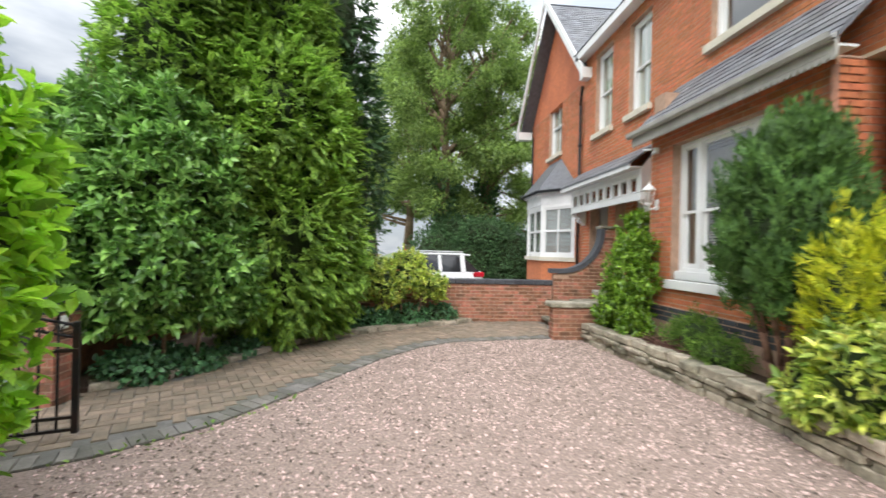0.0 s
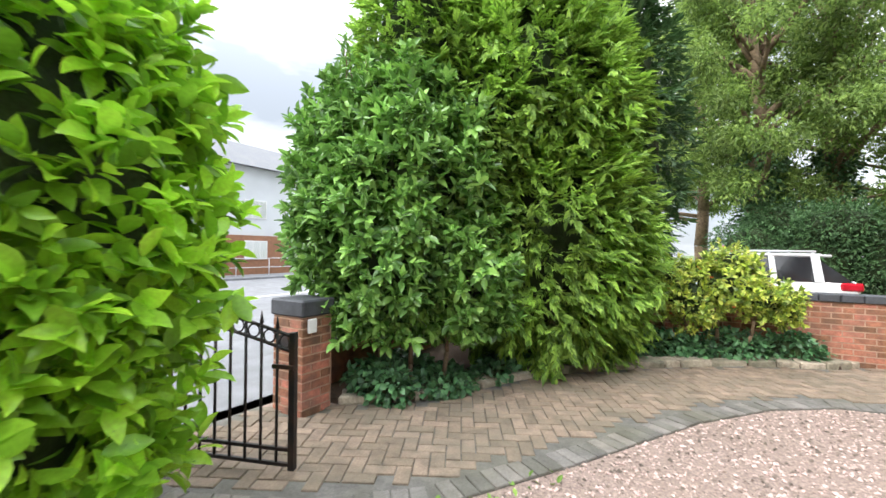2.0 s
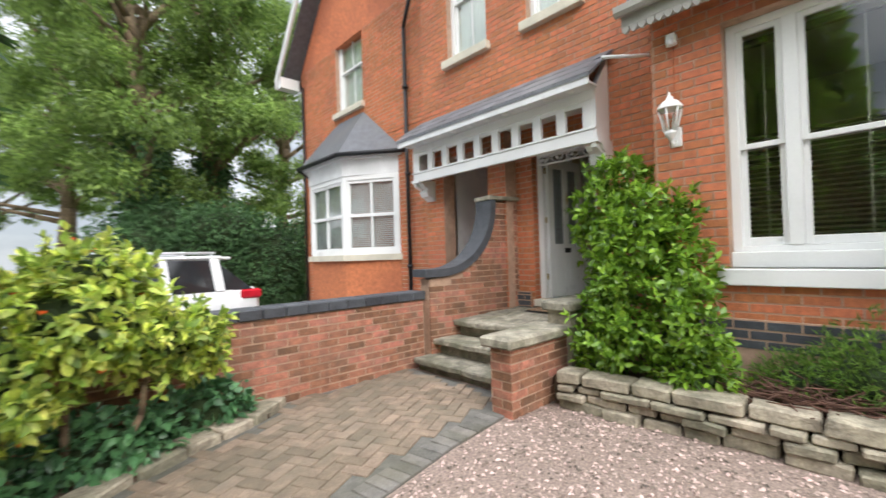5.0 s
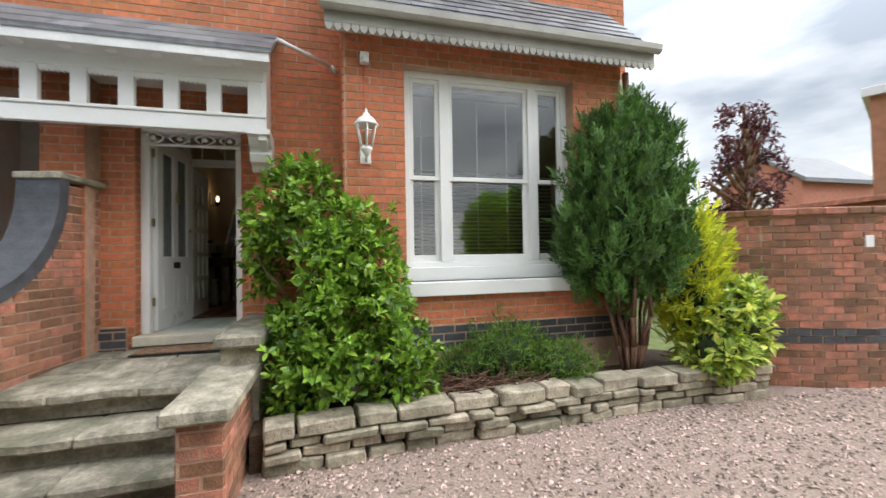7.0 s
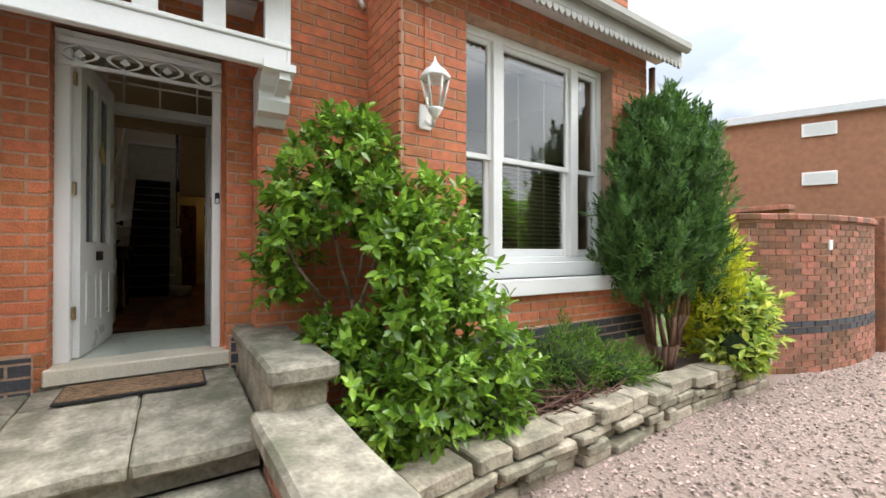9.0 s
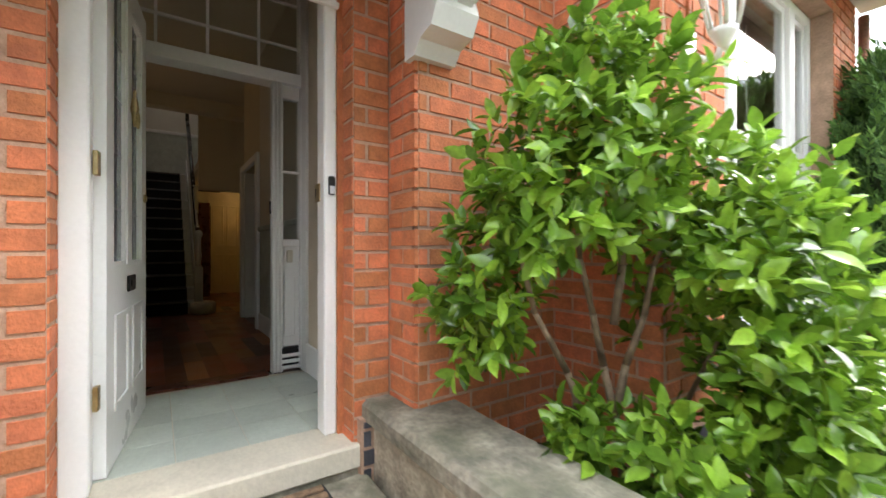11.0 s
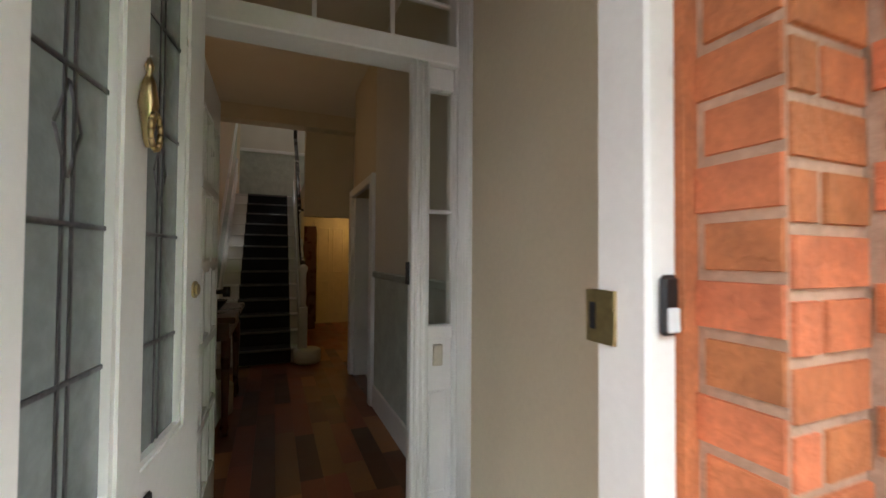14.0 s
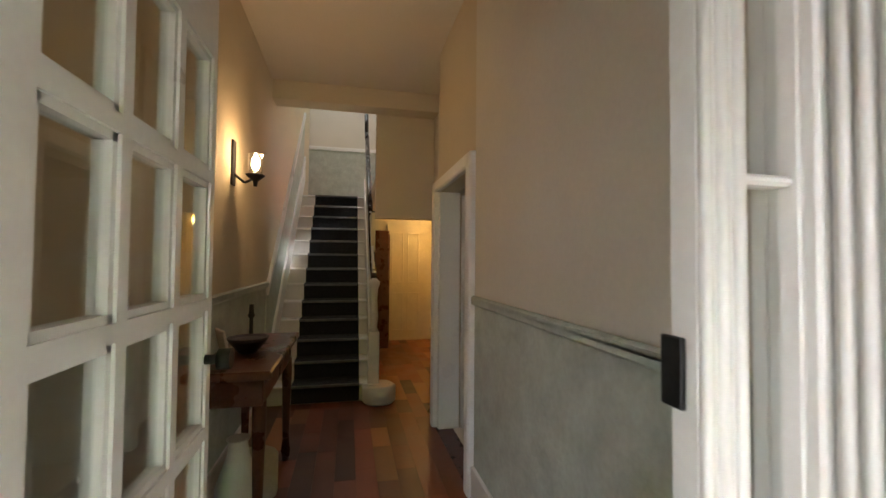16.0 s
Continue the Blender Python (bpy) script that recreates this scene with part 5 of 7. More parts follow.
tagged(solid("upper_panel", [(VX + 0.06, 7.86, 7.52, 7.523, 1.83, HC), (8.9, 9.8, 7.36, 7.363, 1.83, HC)], CREAM), "pale wall above the dado rail", "wall covering", kind="structure")
bm = bmesh.new()
for x0, x1, y0, y1 in ((VX + 0.06, 7.86, 7.52, 7.545), (8.9, 9.8, 7.36, 7.385), (VX + 0.06, 9.5, 8.845, 8.87)):
    box(bm, x0, x1, y0, y1, 1.78, 1.83, 0.008)
    box(bm, x0, x1, y0, y1, 1.80, 1.815, 0.004)
tagged(link_mesh("dado_rail", bm, SAGE), "moulded dado rail", "dado rail", kind="structure")
tagged(solid("baseboard", [(VX + 0.06, 7.86, 7.52, 7.54, Z_FLOOR, 0.93), (5.12, VX - 0.02, 7.56, 7.58, Z_FLOOR, 0.95), (VX + 0.06, 9.5, 8.85, 8.87, Z_FLOOR, 0.93), (8.9, 9.8, 7.36, 7.38, Z_FLOOR, 0.93)], WHITE, bevel=0.006), "white moulded skirting board", "skirting", kind="structure")
tagged(solid("ceiling", [(5.02, 9.6, 7.22, 8.98, HC, HC + 0.2)], CEIL), "cream painted hall ceiling", "ceiling", kind="structure")
tagged(solid("ceiling_upper", [(9.6, 13.6, 6.9, 9.1, 6.0, 6.2)], CREAM), "pale ceiling over the stairs", "ceiling", kind="structure")
tagged(solid("wall_18", [(9.8, 9.9, 7.22, 7.94, 2.43, HC), (9.6, 9.8, 7.22, 8.87, 3.45, 6.0), (9.9, 12.6, 6.5, 7.94, 2.75, 2.85)], BEIGE), "beige bulkhead beside the stairs", "wall", kind="structure")
tagged(solid("wall_19", [(13.0, 13.1, 7.38, 8.98, 2.9, 6.2)], CREAM), "pale landing wall above the stairs", "wall", kind="structure")
tagged(solid("landing_dado", [(12.99, 13.0, 7.5, 8.87, 2.9, 3.88)], SAGE), "grey-green landing dado", "wall covering", kind="structure")
tagged(solid("landing_rail", [(12.97, 13.0, 7.5, 8.87, 3.88, 3.94)], WHITE, bevel=0.006), "white dado rail on the landing", "dado rail", kind="structure")
tagged(solid("landing", [(11.95, 13.4, 7.4, 8.87, 2.72, 2.92)], CARPET), "dark carpeted landing", "floor", kind="structure")
tagged(solid("wall_20", [(9.6, 13.4, 7.3, 7.38, HC, 6.2)], CREAM), "pale stairwell wall", "wall", kind="structure")
tagged(solid("wall_21", [(12.36, 12.5, 6.5, 8.1, 0.6, 2.8), (9.95, 13.4, 7.93, 7.97, 0.6, 2.5), (9.9, 12.5, 6.5, 6.62, 0.6, 2.8), (9.8, 9.9, 6.5, 7.22, 0.6, 2.8)], YELLOWDOOR), "painted back passage wall", "wall", kind="structure")
tagged(solid("side_room", [(7.7, 9.2, 5.9, 6.0, 0.6, 3.6), (7.6, 7.7, 5.9, 7.4, 0.6, 3.6), (9.2, 9.3, 5.9, 7.4, 0.6, 3.6), (7.6, 9.3, 5.9, 7.4, 0.6, Z_FLOOR), (7.6, 9.3, 5.9, 7.4, 3.6, 3.65)], CREAM), "plain walls of the side room", "wall", kind="structure")
# architrave and open door lining in the hall's side wall
arch = thing("door_frame_2", "white moulded architrave of the side doorway", "door frame", kind="structure")
for b in ((7.86, 7.94, 7.50, 7.56, Z_FLOOR, 2.62), (8.82, 8.90, 7.50, 7.56, Z_FLOOR, 2.62), (7.94, 8.82, 7.50, 7.56, 2.54, 2.62)):
    bm = bmesh.new()
    box(bm, *b, 0.01)
    part("casing", bm, WHITE, arch)
bm = bmesh.new()
box(bm, 8.78, 8.82, 7.36, 7.52, Z_FLOOR, 2.54, 0.004)
box(bm, 7.94, 7.98, 7.36, 7.52, Z_FLOOR, 2.54, 0.004)
part("lining", bm, WHITE, arch)
side_door = leaf_door("door_2", "white panelled side door standing open", (8.77, 7.35, Z_FLOOR + 0.01), 262, 0.78, 1.75, [], WHITE, GLASS_IN)
# inner screen: posts, transom light, side light
screen = thing("door_frame_3", "white inner door screen with side light and fanlight", "door frame", kind="structure")
for nm, b in (("post", (VX, VX + 0.05, 7.702, 7.777, Z_FLOOR, 2.72)), ("post", (VX, VX + 0.1, 7.56, 7.59, Z_FLOOR, HC)), ("post", (VX, VX + 0.1, 8.54, 8.62, Z_FLOOR, HC)), ("post", (VX, VX + 0.1, 8.80, 8.87, Z_FLOOR, HC)),
              ("transom", (VX - 0.02, VX + 0.12, 7.57, 8.87, 2.72, 2.80)), ("head", (VX, VX + 0.1, 7.56, 8.87, HC - 0.08, HC)), ("architrave", (VX - 0.10, VX + 0.0, 7.56, 7.575, Z_FLOOR, 3.5)),
              ("sidelight_panel", (VX + 0.03, VX + 0.06, 7.59, 7.715, 0.92, 1.62)), ("sidelight_panel", (VX + 0.03, VX + 0.06, 8.62, 8.80, Z_FLOOR, 2.72)), ("sidelight_rail", (VX + 0.02, VX + 0.08, 7.59, 7.715, 1.61, 1.66)), ("sidelight_rail", (VX + 0.03, VX + 0.07, 7.59, 7.715, 2.12, 2.135)), ("sidelight_rail", (VX + 0.02, VX + 0.08, 7.59, 7.715, 2.63, 2.72)), ("sidelight_stile", (VX + 0.02, VX + 0.07, 7.586, 7.593, 1.66, 2.63))):
    bm = bmesh.new()
    box(bm, *b, 0.005)
    part(nm, bm, WHITE, screen)
bm = bmesh.new()
for x in (VX - 0.095, VX - 0.07, VX - 0.045, VX - 0.02):
    tube(bm, (x, 7.577, Z_FLOOR), (x, 7.577, 3.5), 0.010, sides=8)
for y in (7.72, 7.745, 7.77):
    tube(bm, (VX - 0.002, y, Z_FLOOR), (VX - 0.002, y, 2.72), 0.008, sides=8)
part("moulding", bm, WHITE, screen)
bm = bmesh.new()
for y in (7.85, 8.15, 8.42):
    box(bm, VX + 0.04, VX + 0.06, y - 0.008, y + 0.008, 2.78, HC - 0.08)
for z in (3.0, 3.3):
    box(bm, VX + 0.04, VX + 0.06, 7.60, 8.54, z - 0.008, z + 0.008)
part("fanlight_bar", bm, WHITE, screen)
bm = bmesh.new()
box(bm, VX + 0.048, VX + 0.052, 7.60, 8.54, 2.78, HC - 0.08)
part("fanlight_pane", bm, GLASS_IN, screen)
bm = bmesh.new()
box(bm, VX + 0.048, VX + 0.052, 7.592, 7.705, 1.66, 2.63)
part("sidelight_pane", bm, GLASS_IN, screen)
bm = bmesh.new()
box(bm, VX + 0.0, VX + 0.03, 7.60, 7.715, 0.77, 0.92)
part("vent_box", bm, DARK, screen)
for z in (0.775, 0.815, 0.855):
    bm = bmesh.new()
    box(bm, VX - 0.02, VX + 0.0, 7.595, 7.718, z, z + 0.022, 0.003)
    part("vent_slat", bm, WHITE, screen)
bm = bmesh.new()
for y0, y1, z0, z1 in ((7.612, 7.622, 0.99, 1.40), (7.684, 7.694, 0.99, 1.40), (7.622, 7.684, 0.99, 1.0), (7.622, 7.684, 1.39, 1.40)):
    box(bm, VX + 0.02, VX + 0.03, y0, y1, z0, z1, 0.003)
part("panel_moulding", bm, WHITE, screen)
bm = bmesh.new()
box(bm, VX + 0.015, VX + 0.03, 7.635, 7.675, 1.50, 1.585, 0.003)
part("switch", bm, SILLSTONE, screen, "cream bell switch")
bm = bmesh.new()
box(bm, VX + 0.022, VX + 0.058, 7.775, 7.784, 1.83, 1.92, 0.002)
part("strike_plate", bm, DARK, screen, "dark metal strike plate")
# fifteen-pane inner door
cols = [(0.11 + i * 0.21, 0.11 + i * 0.21 + 0.18) for i in range(3)]
rws = [(0.19 + i * 0.32, 0.19 + i * 0.32 + 0.29) for i in range(5)]
inner = leaf_door("door_3", "white fifteen-pane glazed inner door standing open", (VX + 0.02, 8.55, Z_FLOOR + 0.01), 0, 0.74, 1.93, [(c0, c1, r0, r1) for c0, c1 in cols for r0, r1 in rws], WHITE, GLASS_IN, thick=0.04)
bm = bmesh.new()
tube(bm, (0.70, -0.02, 1.0), (0.70, -0.05, 1.0), 0.012, sides=10)
tube(bm, (0.70, -0.05, 1.0), (0.70, -0.08, 1.0), 0.026, sides=14)
part("door_knob", bm, DARK, inner, "dark knob")

# floors
tagged(solid("floor_1", [(5.1, VX, 7.56, 8.87, 0.6, Z_FLOOR - 0.004)], SILLSTONE), "vestibule floor", "floor", kind="structure")
fl = bpy.data.objects["floor_1"]
for i in range(4):
    for j in range(5):
        bm = bmesh.new()
        x0, y0 = 5.1 + i * 0.24, 7.56 + j * 0.264
        box(bm, x0 + 0.002, min(x0 + 0.238, VX), y0 + 0.002, y0 + 0.262, Z_FLOOR - 0.004, Z_FLOOR + 0.002, 0.001)
        part("tile", bm, TILE, fl)
floor = tagged(solid("floor_2", [(VX, 13.0, 7.3, 8.98, 0.6, Z_FLOOR - 0.006), (9.9, 12.5, 6.5, 7.3, 0.6, Z_FLOOR - 0.006)], WOOD_DARK), "dark red-brown hardwood strip floor of the hall", "floor", kind="structure")
tagged(solid("threshold", [(VX - 0.02, VX + 0.10, 7.80, 8.54, Z_FLOOR - 0.01, Z_FLOOR + 0.012)], WOOD_DARK, bevel=0.003), "dark wooden threshold", "threshold", kind="structure")
g = random.Random(8)
plank_meshes = {}
y = 6.69
while y < 8.84:
    x = VX + 0.1 - g.uniform(0, 0.3)
    while x < 12.5:
        ln = g.choice((0.32, 0.45, 0.6, 0.8))
        tone = PLANK_PALE if g.random() < 0.24 else PLANK
        a, b = max(x, VX + 0.1), min(x + ln, 12.5)
        if b - a > 0.04:
            key, pick = round(b - a, 2), (round(b - a, 2), tone.name)
            if pick not in plank_meshes:
                bm = bmesh.new()
                box(bm, -key / 2 + 0.0003, key / 2 - 0.0003, -0.0597, 0.0597, -0.006, 0.001)
                me = bpy.data.meshes.new("plank")
                bm.to_mesh(me)
                bm.free()
                me.materials.append(tone)
                plank_meshes[pick] = me
            if not (x > 9.4 and y > 7.9) and not (x < 8.95 and y < 7.5):
                ob = new("plank", plank_meshes[pick])
                ob.parent = floor
                ob.location = ((a + b) / 2, y + 0.06, Z_FLOOR)
        x += ln
    y += 0.12

# staircase
stairs = thing("staircase", "white painted staircase with a dark carpet runner", "staircase", kind="structure")
N, X0, X1, ZT = 13, 9.55, 11.95, 2.92
for i in range(N):
    xa = X0 + (X1 - X0) * i / N
    za, zb = Z_FLOOR + (ZT - Z_FLOOR) * i / N, Z_FLOOR + (ZT - Z_FLOOR) * (i + 1) / N
    bm = bmesh.new()
    box(bm, xa, X1, 7.99, 8.86, za, zb - 0.025)
    box(bm, xa - 0.022, xa + 0.24, 7.99, 8.86, zb - 0.025, zb, 0.006)
    part("step", bm, WHITE, stairs)
    bm = bmesh.new()
    box(bm, xa - 0.006, xa + 0.002, 8.08, 8.66, za + 0.006, zb - 0.025)
    box(bm, xa - 0.034, xa + 0.20, 8.08, 8.66, zb - 0.028, zb + 0.008, 0.008)
    part("carpet", bm, CARPET, stairs, "dark grey carpet")
    # thin grey strip along the front edge of each carpeted step
    bm = bmesh.new()
    box(bm, xa - 0.040, xa - 0.030, 8.08, 8.66, zb - 0.022, zb + 0.004, 0.003)
    part("nosing", bm, EDGE_GREY, stairs, "thin grey strip along the step edge")
slope = (ZT - Z_FLOOR) / (X1 - X0)
bm = bmesh.new()
prism(bm, [(X0 - 0.1, Z_FLOOR + 0.12), (X0 - 0.1, Z_FLOOR + 0.36), (X1 + 0.2, Z_FLOOR + 0.36 + slope * (X1 + 0.3 - X0)), (X1 + 0.2, Z_FLOOR + slope * (X1 + 0.3 - X0))], "y", 8.835, 8.868)
part("wall_string", bm, WHITE, stairs)
bm = bmesh.new()
prism(bm, [(X0 - 0.1, Z_FLOOR + 0.34), (X0 - 0.1, Z_FLOOR + 0.98), (X1 + 0.2, Z_FLOOR + 0.98 + slope * (X1 + 0.3 - X0)), (X1 + 0.2, Z_FLOOR + 0.34 + slope * (X1 + 0.3 - X0))], "y", 8.858, 8.869)
part("stair_dado", bm, SAGE, stairs, "grey-green dado following the stairs")
bm = bmesh.new()
prism(bm, [(X0 - 0.1, Z_FLOOR + 0.96), (X0 - 0.1, Z_FLOOR + 1.02), (X1 + 0.2, Z_FLOOR + 1.02 + slope * (X1 + 0.3 - X0)), (X1 + 0.2, Z_FLOOR + 0.96 + slope * (X1 + 0.3 - X0))], "y", 8.84, 8.869)
part("dado_rail", bm, WHITE, stairs)
bm = bmesh.new()
prism(bm, [(X0 + 0.02, Z_FLOOR), (X0 + 0.02, Z_FLOOR + 0.3), (X1, ZT + 0.3), (X1, Z_FLOOR)], "y", 7.94, 7.985)
part("spandrel_panel", bm, WHITE, stairs)
bm = bmesh.new()
box(bm, X0 - 0.07, X0 + 0.03, 7.91, 8.01, Z_FLOOR, Z_FLOOR + 0.62, 0.008)
lathe(bm, [(0.045, 0.62), (0.03, 0.66), (0.04, 0.75), (0.03, 0.9), (0.035, 1.0), (0.05, 1.04), (0.05, 1.07), (0.02, 1.1)], (X0 - 0.02, 7.96, Z_FLOOR), 14)
part("newel_post", bm, WHITE, stairs)
bm = bmesh.new()
lathe(bm, [(0.13, 0.0), (0.15, 0.02), (0.15, 0.14), (0.12, 0.16)], (X0 - 0.05, 7.91, Z_FLOOR), 18)
part("curtail_step", bm, WHITE, stairs)
rail = [(X0 - 0.02, Z_FLOOR + 1.08), (X0 + 0.25, Z_FLOOR + 1.18), (X1 - 0.25, ZT + 0.82), (X1 + 0.0, ZT + 1.0), (X1 + 0.1, ZT + 1.3)]
bm = bmesh.new()
for a, b in zip(rail, rail[1:]):
    tube(bm, (a[0], 7.96, a[1]), (b[0], 7.96, b[1]), 0.03, sides=10)
part("handrail", bm, HANDRAIL, stairs, "black polished handrail")
for i in range(24):
    x = X0 + 0.08 + i * 0.098
    zt = Z_FLOOR + 1.1 + (x - X0) * (ZT + 0.9 - Z_FLOOR - 1.1) / (X1 - X0)
    bm = bmesh.new()
    tube(bm, (x, 7.96, Z_FLOOR + 0.28 + (x - X0) * slope), (x, 7.96, zt), 0.013, sides=8)
    part("baluster", bm, WHITE, stairs)

# back passage door, lit by a warm lamp
back = leaf_door("door_4", "cream panelled door in the warm-lit back passage", (12.33, 7.60, Z_FLOOR + 0.005), 270, 0.58, 1.82, [], YELLOWDOOR, GLASS_IN, thick=0.04)
for s0, s1, z0, z1 in ((0.07, 0.26, 0.15, 0.75), (0.32, 0.51, 0.15, 0.75), (0.07, 0.26, 0.9, 1.7), (0.32, 0.51, 0.9, 1.7)):
    bm = bmesh.new()
    for q in ((s0, s0 + 0.02, z0, z1), (s1 - 0.02, s1, z0, z1), (s0, s1, z0, z0 + 0.02), (s0, s1, z1 - 0.02, z1)):
        box(bm, q[0], q[1], -0.03, -0.02, q[2], q[3], 0.002)
    part("panel_moulding", bm, YELLOWDOOR, back)
lamp_b = thing("ceiling_lamp", "small warm ceiling lamp of the back passage", "ceiling lamp")
bm = bmesh.new()
lathe(bm, [(0.02, 0.0), (0.05, 0.03), (0.06, 0.08), (0.03, 0.10)], (11.6, 7.0, 2.64), 14)
part("bulb", bm, BULB, lamp_b)
lamp("passage_light", "POINT", 0.24, (1.0, 0.5, 0.1), Matrix.Translation((11.6, 7.0, 2.52)), 0.06)

# cupboard added to supply the dark strip left of the passage door
cab = thing("cupboard", "tall dark wooden cupboard added for the dark strip in the back passage", "cupboard")
bm = bmesh.new()
box(bm, 11.75, 12.3, 7.62, 7.92, Z_FLOOR, 2.45, 0.01)
part("body", bm, WOOD_DARK, cab)
bm = bmesh.new()
box(bm, 11.8, 12.25, 7.605, 7.62, Z_FLOOR + 0.1, 2.4, 0.006)
part("door", bm, WOOD_DARK, cab)

# wall sconce
sconce = thing("wall_sconce", "lit iron candle wall light with glass shade", "wall lamp")
bm = bmesh.new()
box(bm, 8.34, 8.40, 8.855, 8.87, 2.45, 2.72, 0.004)
part("back_plate", bm, DARK, sconce)
bm = bmesh.new()
tube(bm, (8.37, 8.86, 2.52), (8.37, 8.80, 2.47), 0.008, sides=8)
tube(bm, (8.37, 8.80, 2.47), (8.37, 8.74, 2.50), 0.008, sides=8)
lathe(bm, [(0.01, -0.06), (0.015, -0.03), (0.05, 0.0), (0.055, 0.01), (0.02, 0.012)], (8.37, 8.74, 2.51), 14)
part("bracket", bm, DARK, sconce)
bm = bmesh.new()
lathe(bm, [(0.014, 0.0), (0.024, 0.03), (0.022, 0.06), (0.008, 0.09), (0.002, 0.10)], (8.37, 8.74, 2.55), 12)
part("bulb", bm, BULB, sconce)
bm = bmesh.new()
lathe(bm, [(0.036, 0.0), (0.04, 0.05), (0.044, 0.12)], (8.37, 8.74, 2.522), 14)
sh = part("shade", bm, GLASS_IN, sconce)
sh.visible_shadow = False
lamp("sconce_light", "POINT", 0.2, (1.0, 0.62, 0.30), Matrix.Translation((8.37, 8.70, 2.66)), 0.03)
# unseen lamp added under the closed stairwell ceiling, standing in for daylight from above
lamp("stair_fill_light", "AREA", 0.6, (0.92, 0.96, 1.0), look((12.3, 8.3, 5.95), (12.3, 8.3, 0)), 0.9, 0.9)

# console table with its ornaments
table = thing("console_table", "dark polished wooden console table against the hall wall", "table")
bm = bmesh.new()
box(bm, 7.6, 8.6, 8.50, 8.85, 1.50, 1.54, 0.008)
part("tabletop", bm, WOOD_DARK, table)
bm = bmesh.new()
box(bm, 7.65, 8.55, 8.54, 8.83, 1.38, 1.50, 0.004)
part("apron", bm, WOOD_DARK, table)
for x in (7.68, 8.52):
    for y in (8.56, 8.80):
        bm = bmesh.new()
        lathe(bm, [(0.022, 0.0), (0.028, 0.06), (0.02, 0.12), (0.026, 0.4), (0.03, 0.5), (0.03, 0.64)], (x, y, Z_FLOOR), 12)
        part("leg", bm, WOOD_DARK, table)


def ornament(name, label, cat, x, y, z, prof, mat):
    bm = bmesh.new()
    lathe(bm, prof, (x, y, z), 14)
    tagged(link_mesh(name, bm, mat), label, cat)


ornament("candlestick", "small dark candlestick on the console table", "candlestick", 8.25, 8.72, 1.54, [(0.04, 0), (0.04, 0.01), (0.012, 0.03), (0.01, 0.14), (0.02, 0.16), (0.014, 0.17), (0.012, 0.22)], DARK)
ornament("bowl", "dark bowl on the console table", "bowl", 8.0, 8.68, 1.54, [(0.04, 0), (0.05, 0.01), (0.09, 0.06), (0.10, 0.08), (0.085, 0.07)], DARK)
bm = bmesh.new()
box(bm, -0.06, 0.06, -0.006, 0.006, 0, 0.16, 0.002)
pf = link_mesh("photo_frame", bm, SILLSTONE, m=Matrix.Translation((7.78, 8.72, 1.54)) @ Matrix.Rotation(radians(30), 4, "Z") @ Matrix.Rotation(radians(-12), 4, "X"))
tagged(pf, "small pale picture frame on the console table", "picture frame")
ornament("wire_basket", "pale round box under the console table", "basket", 8.1, 8.66, Z_FLOOR, [(0.10, 0), (0.12, 0.02), (0.12, 0.22), (0.11, 0.23)], SILLSTONE)
ornament("vase", "white vase standing under the console table", "vase", 7.85, 8.68, Z_FLOOR, [(0.05, 0), (0.09, 0.08), (0.10, 0.2), (0.05, 0.34), (0.04, 0.4), (0.055, 0.42)], WHITE)

# wall lantern and sensor on the front
lantern = thing("wall_lantern", "white metal and glass wall lantern on brick", "wall lamp")
bm = bmesh.new()
box(bm, 4.045, 4.066, 6.46, 6.56, 2.36, 2.54, 0.006)
tube(bm, (4.05, 6.51, 2.42), (3.95, 6.51, 2.36), 0.014, sides=8)
tube(bm, (3.95, 6.51, 2.36), (3.92, 6.51, 2.44), 0.014, sides=8)
part("bracket", bm, WHITE, lantern)
bm = bmesh.new()
lathe(bm, [(0.012, -0.06), (0.03, -0.03), (0.05, 0.0), (0.055, 0.02)], (3.92, 6.51, 2.46), 8)
lathe(bm, [(0.11, 0.22), (0.112, 0.235), (0.07, 0.29), (0.035, 0.31), (0.03, 0.33), (0.012, 0.35), (0.006, 0.385)], (3.92, 6.51, 2.46), 8)
for k in range(6):
    a = k * math.pi / 3
    tube(bm, (3.92 + 0.052 * math.cos(a), 6.51 + 0.052 * math.sin(a), 2.48), (3.92 + 0.098 * math.cos(a), 6.51 + 0.098 * math.sin(a), 2.69), 0.007, sides=6)
part("lantern_frame", bm, WHITE, lantern)
bm = bmesh.new()
lathe(bm, [(0.046, 0.02), (0.09, 0.225)], (3.92, 6.51, 2.46), 6)
part("glass", bm, GLASS_IN, lantern)
sensor = thing("security_sensor", "small white sensor box on brick under the eaves", "sensor")
bm = bmesh.new()
box(bm, 3.99, 4.064, 6.47, 6.55, 3.30, 3.40, 0.008)
part("body", bm, WHITE, sensor)
bm = bmesh.new()
tube(bm, (3.98, 6.51, 3.28), (3.98, 6.51, 3.34), 0.03, sides=12)
part("eye", bm, WHITE_OLD, sensor)
bm = bmesh.new()
tube(bm, (4.06, 6.51, 2.55), (4.06, 6.51, 3.3), 0.006, sides=6)
part("cable", bm, BRICK, sensor)
vent = tagged(solid("sensor_box", [(4.88, 4.945, 15.9, 16.05, 3.9, 4.15)], WHITE, bevel=0.008), "small white box on the gabled house", "alarm box")

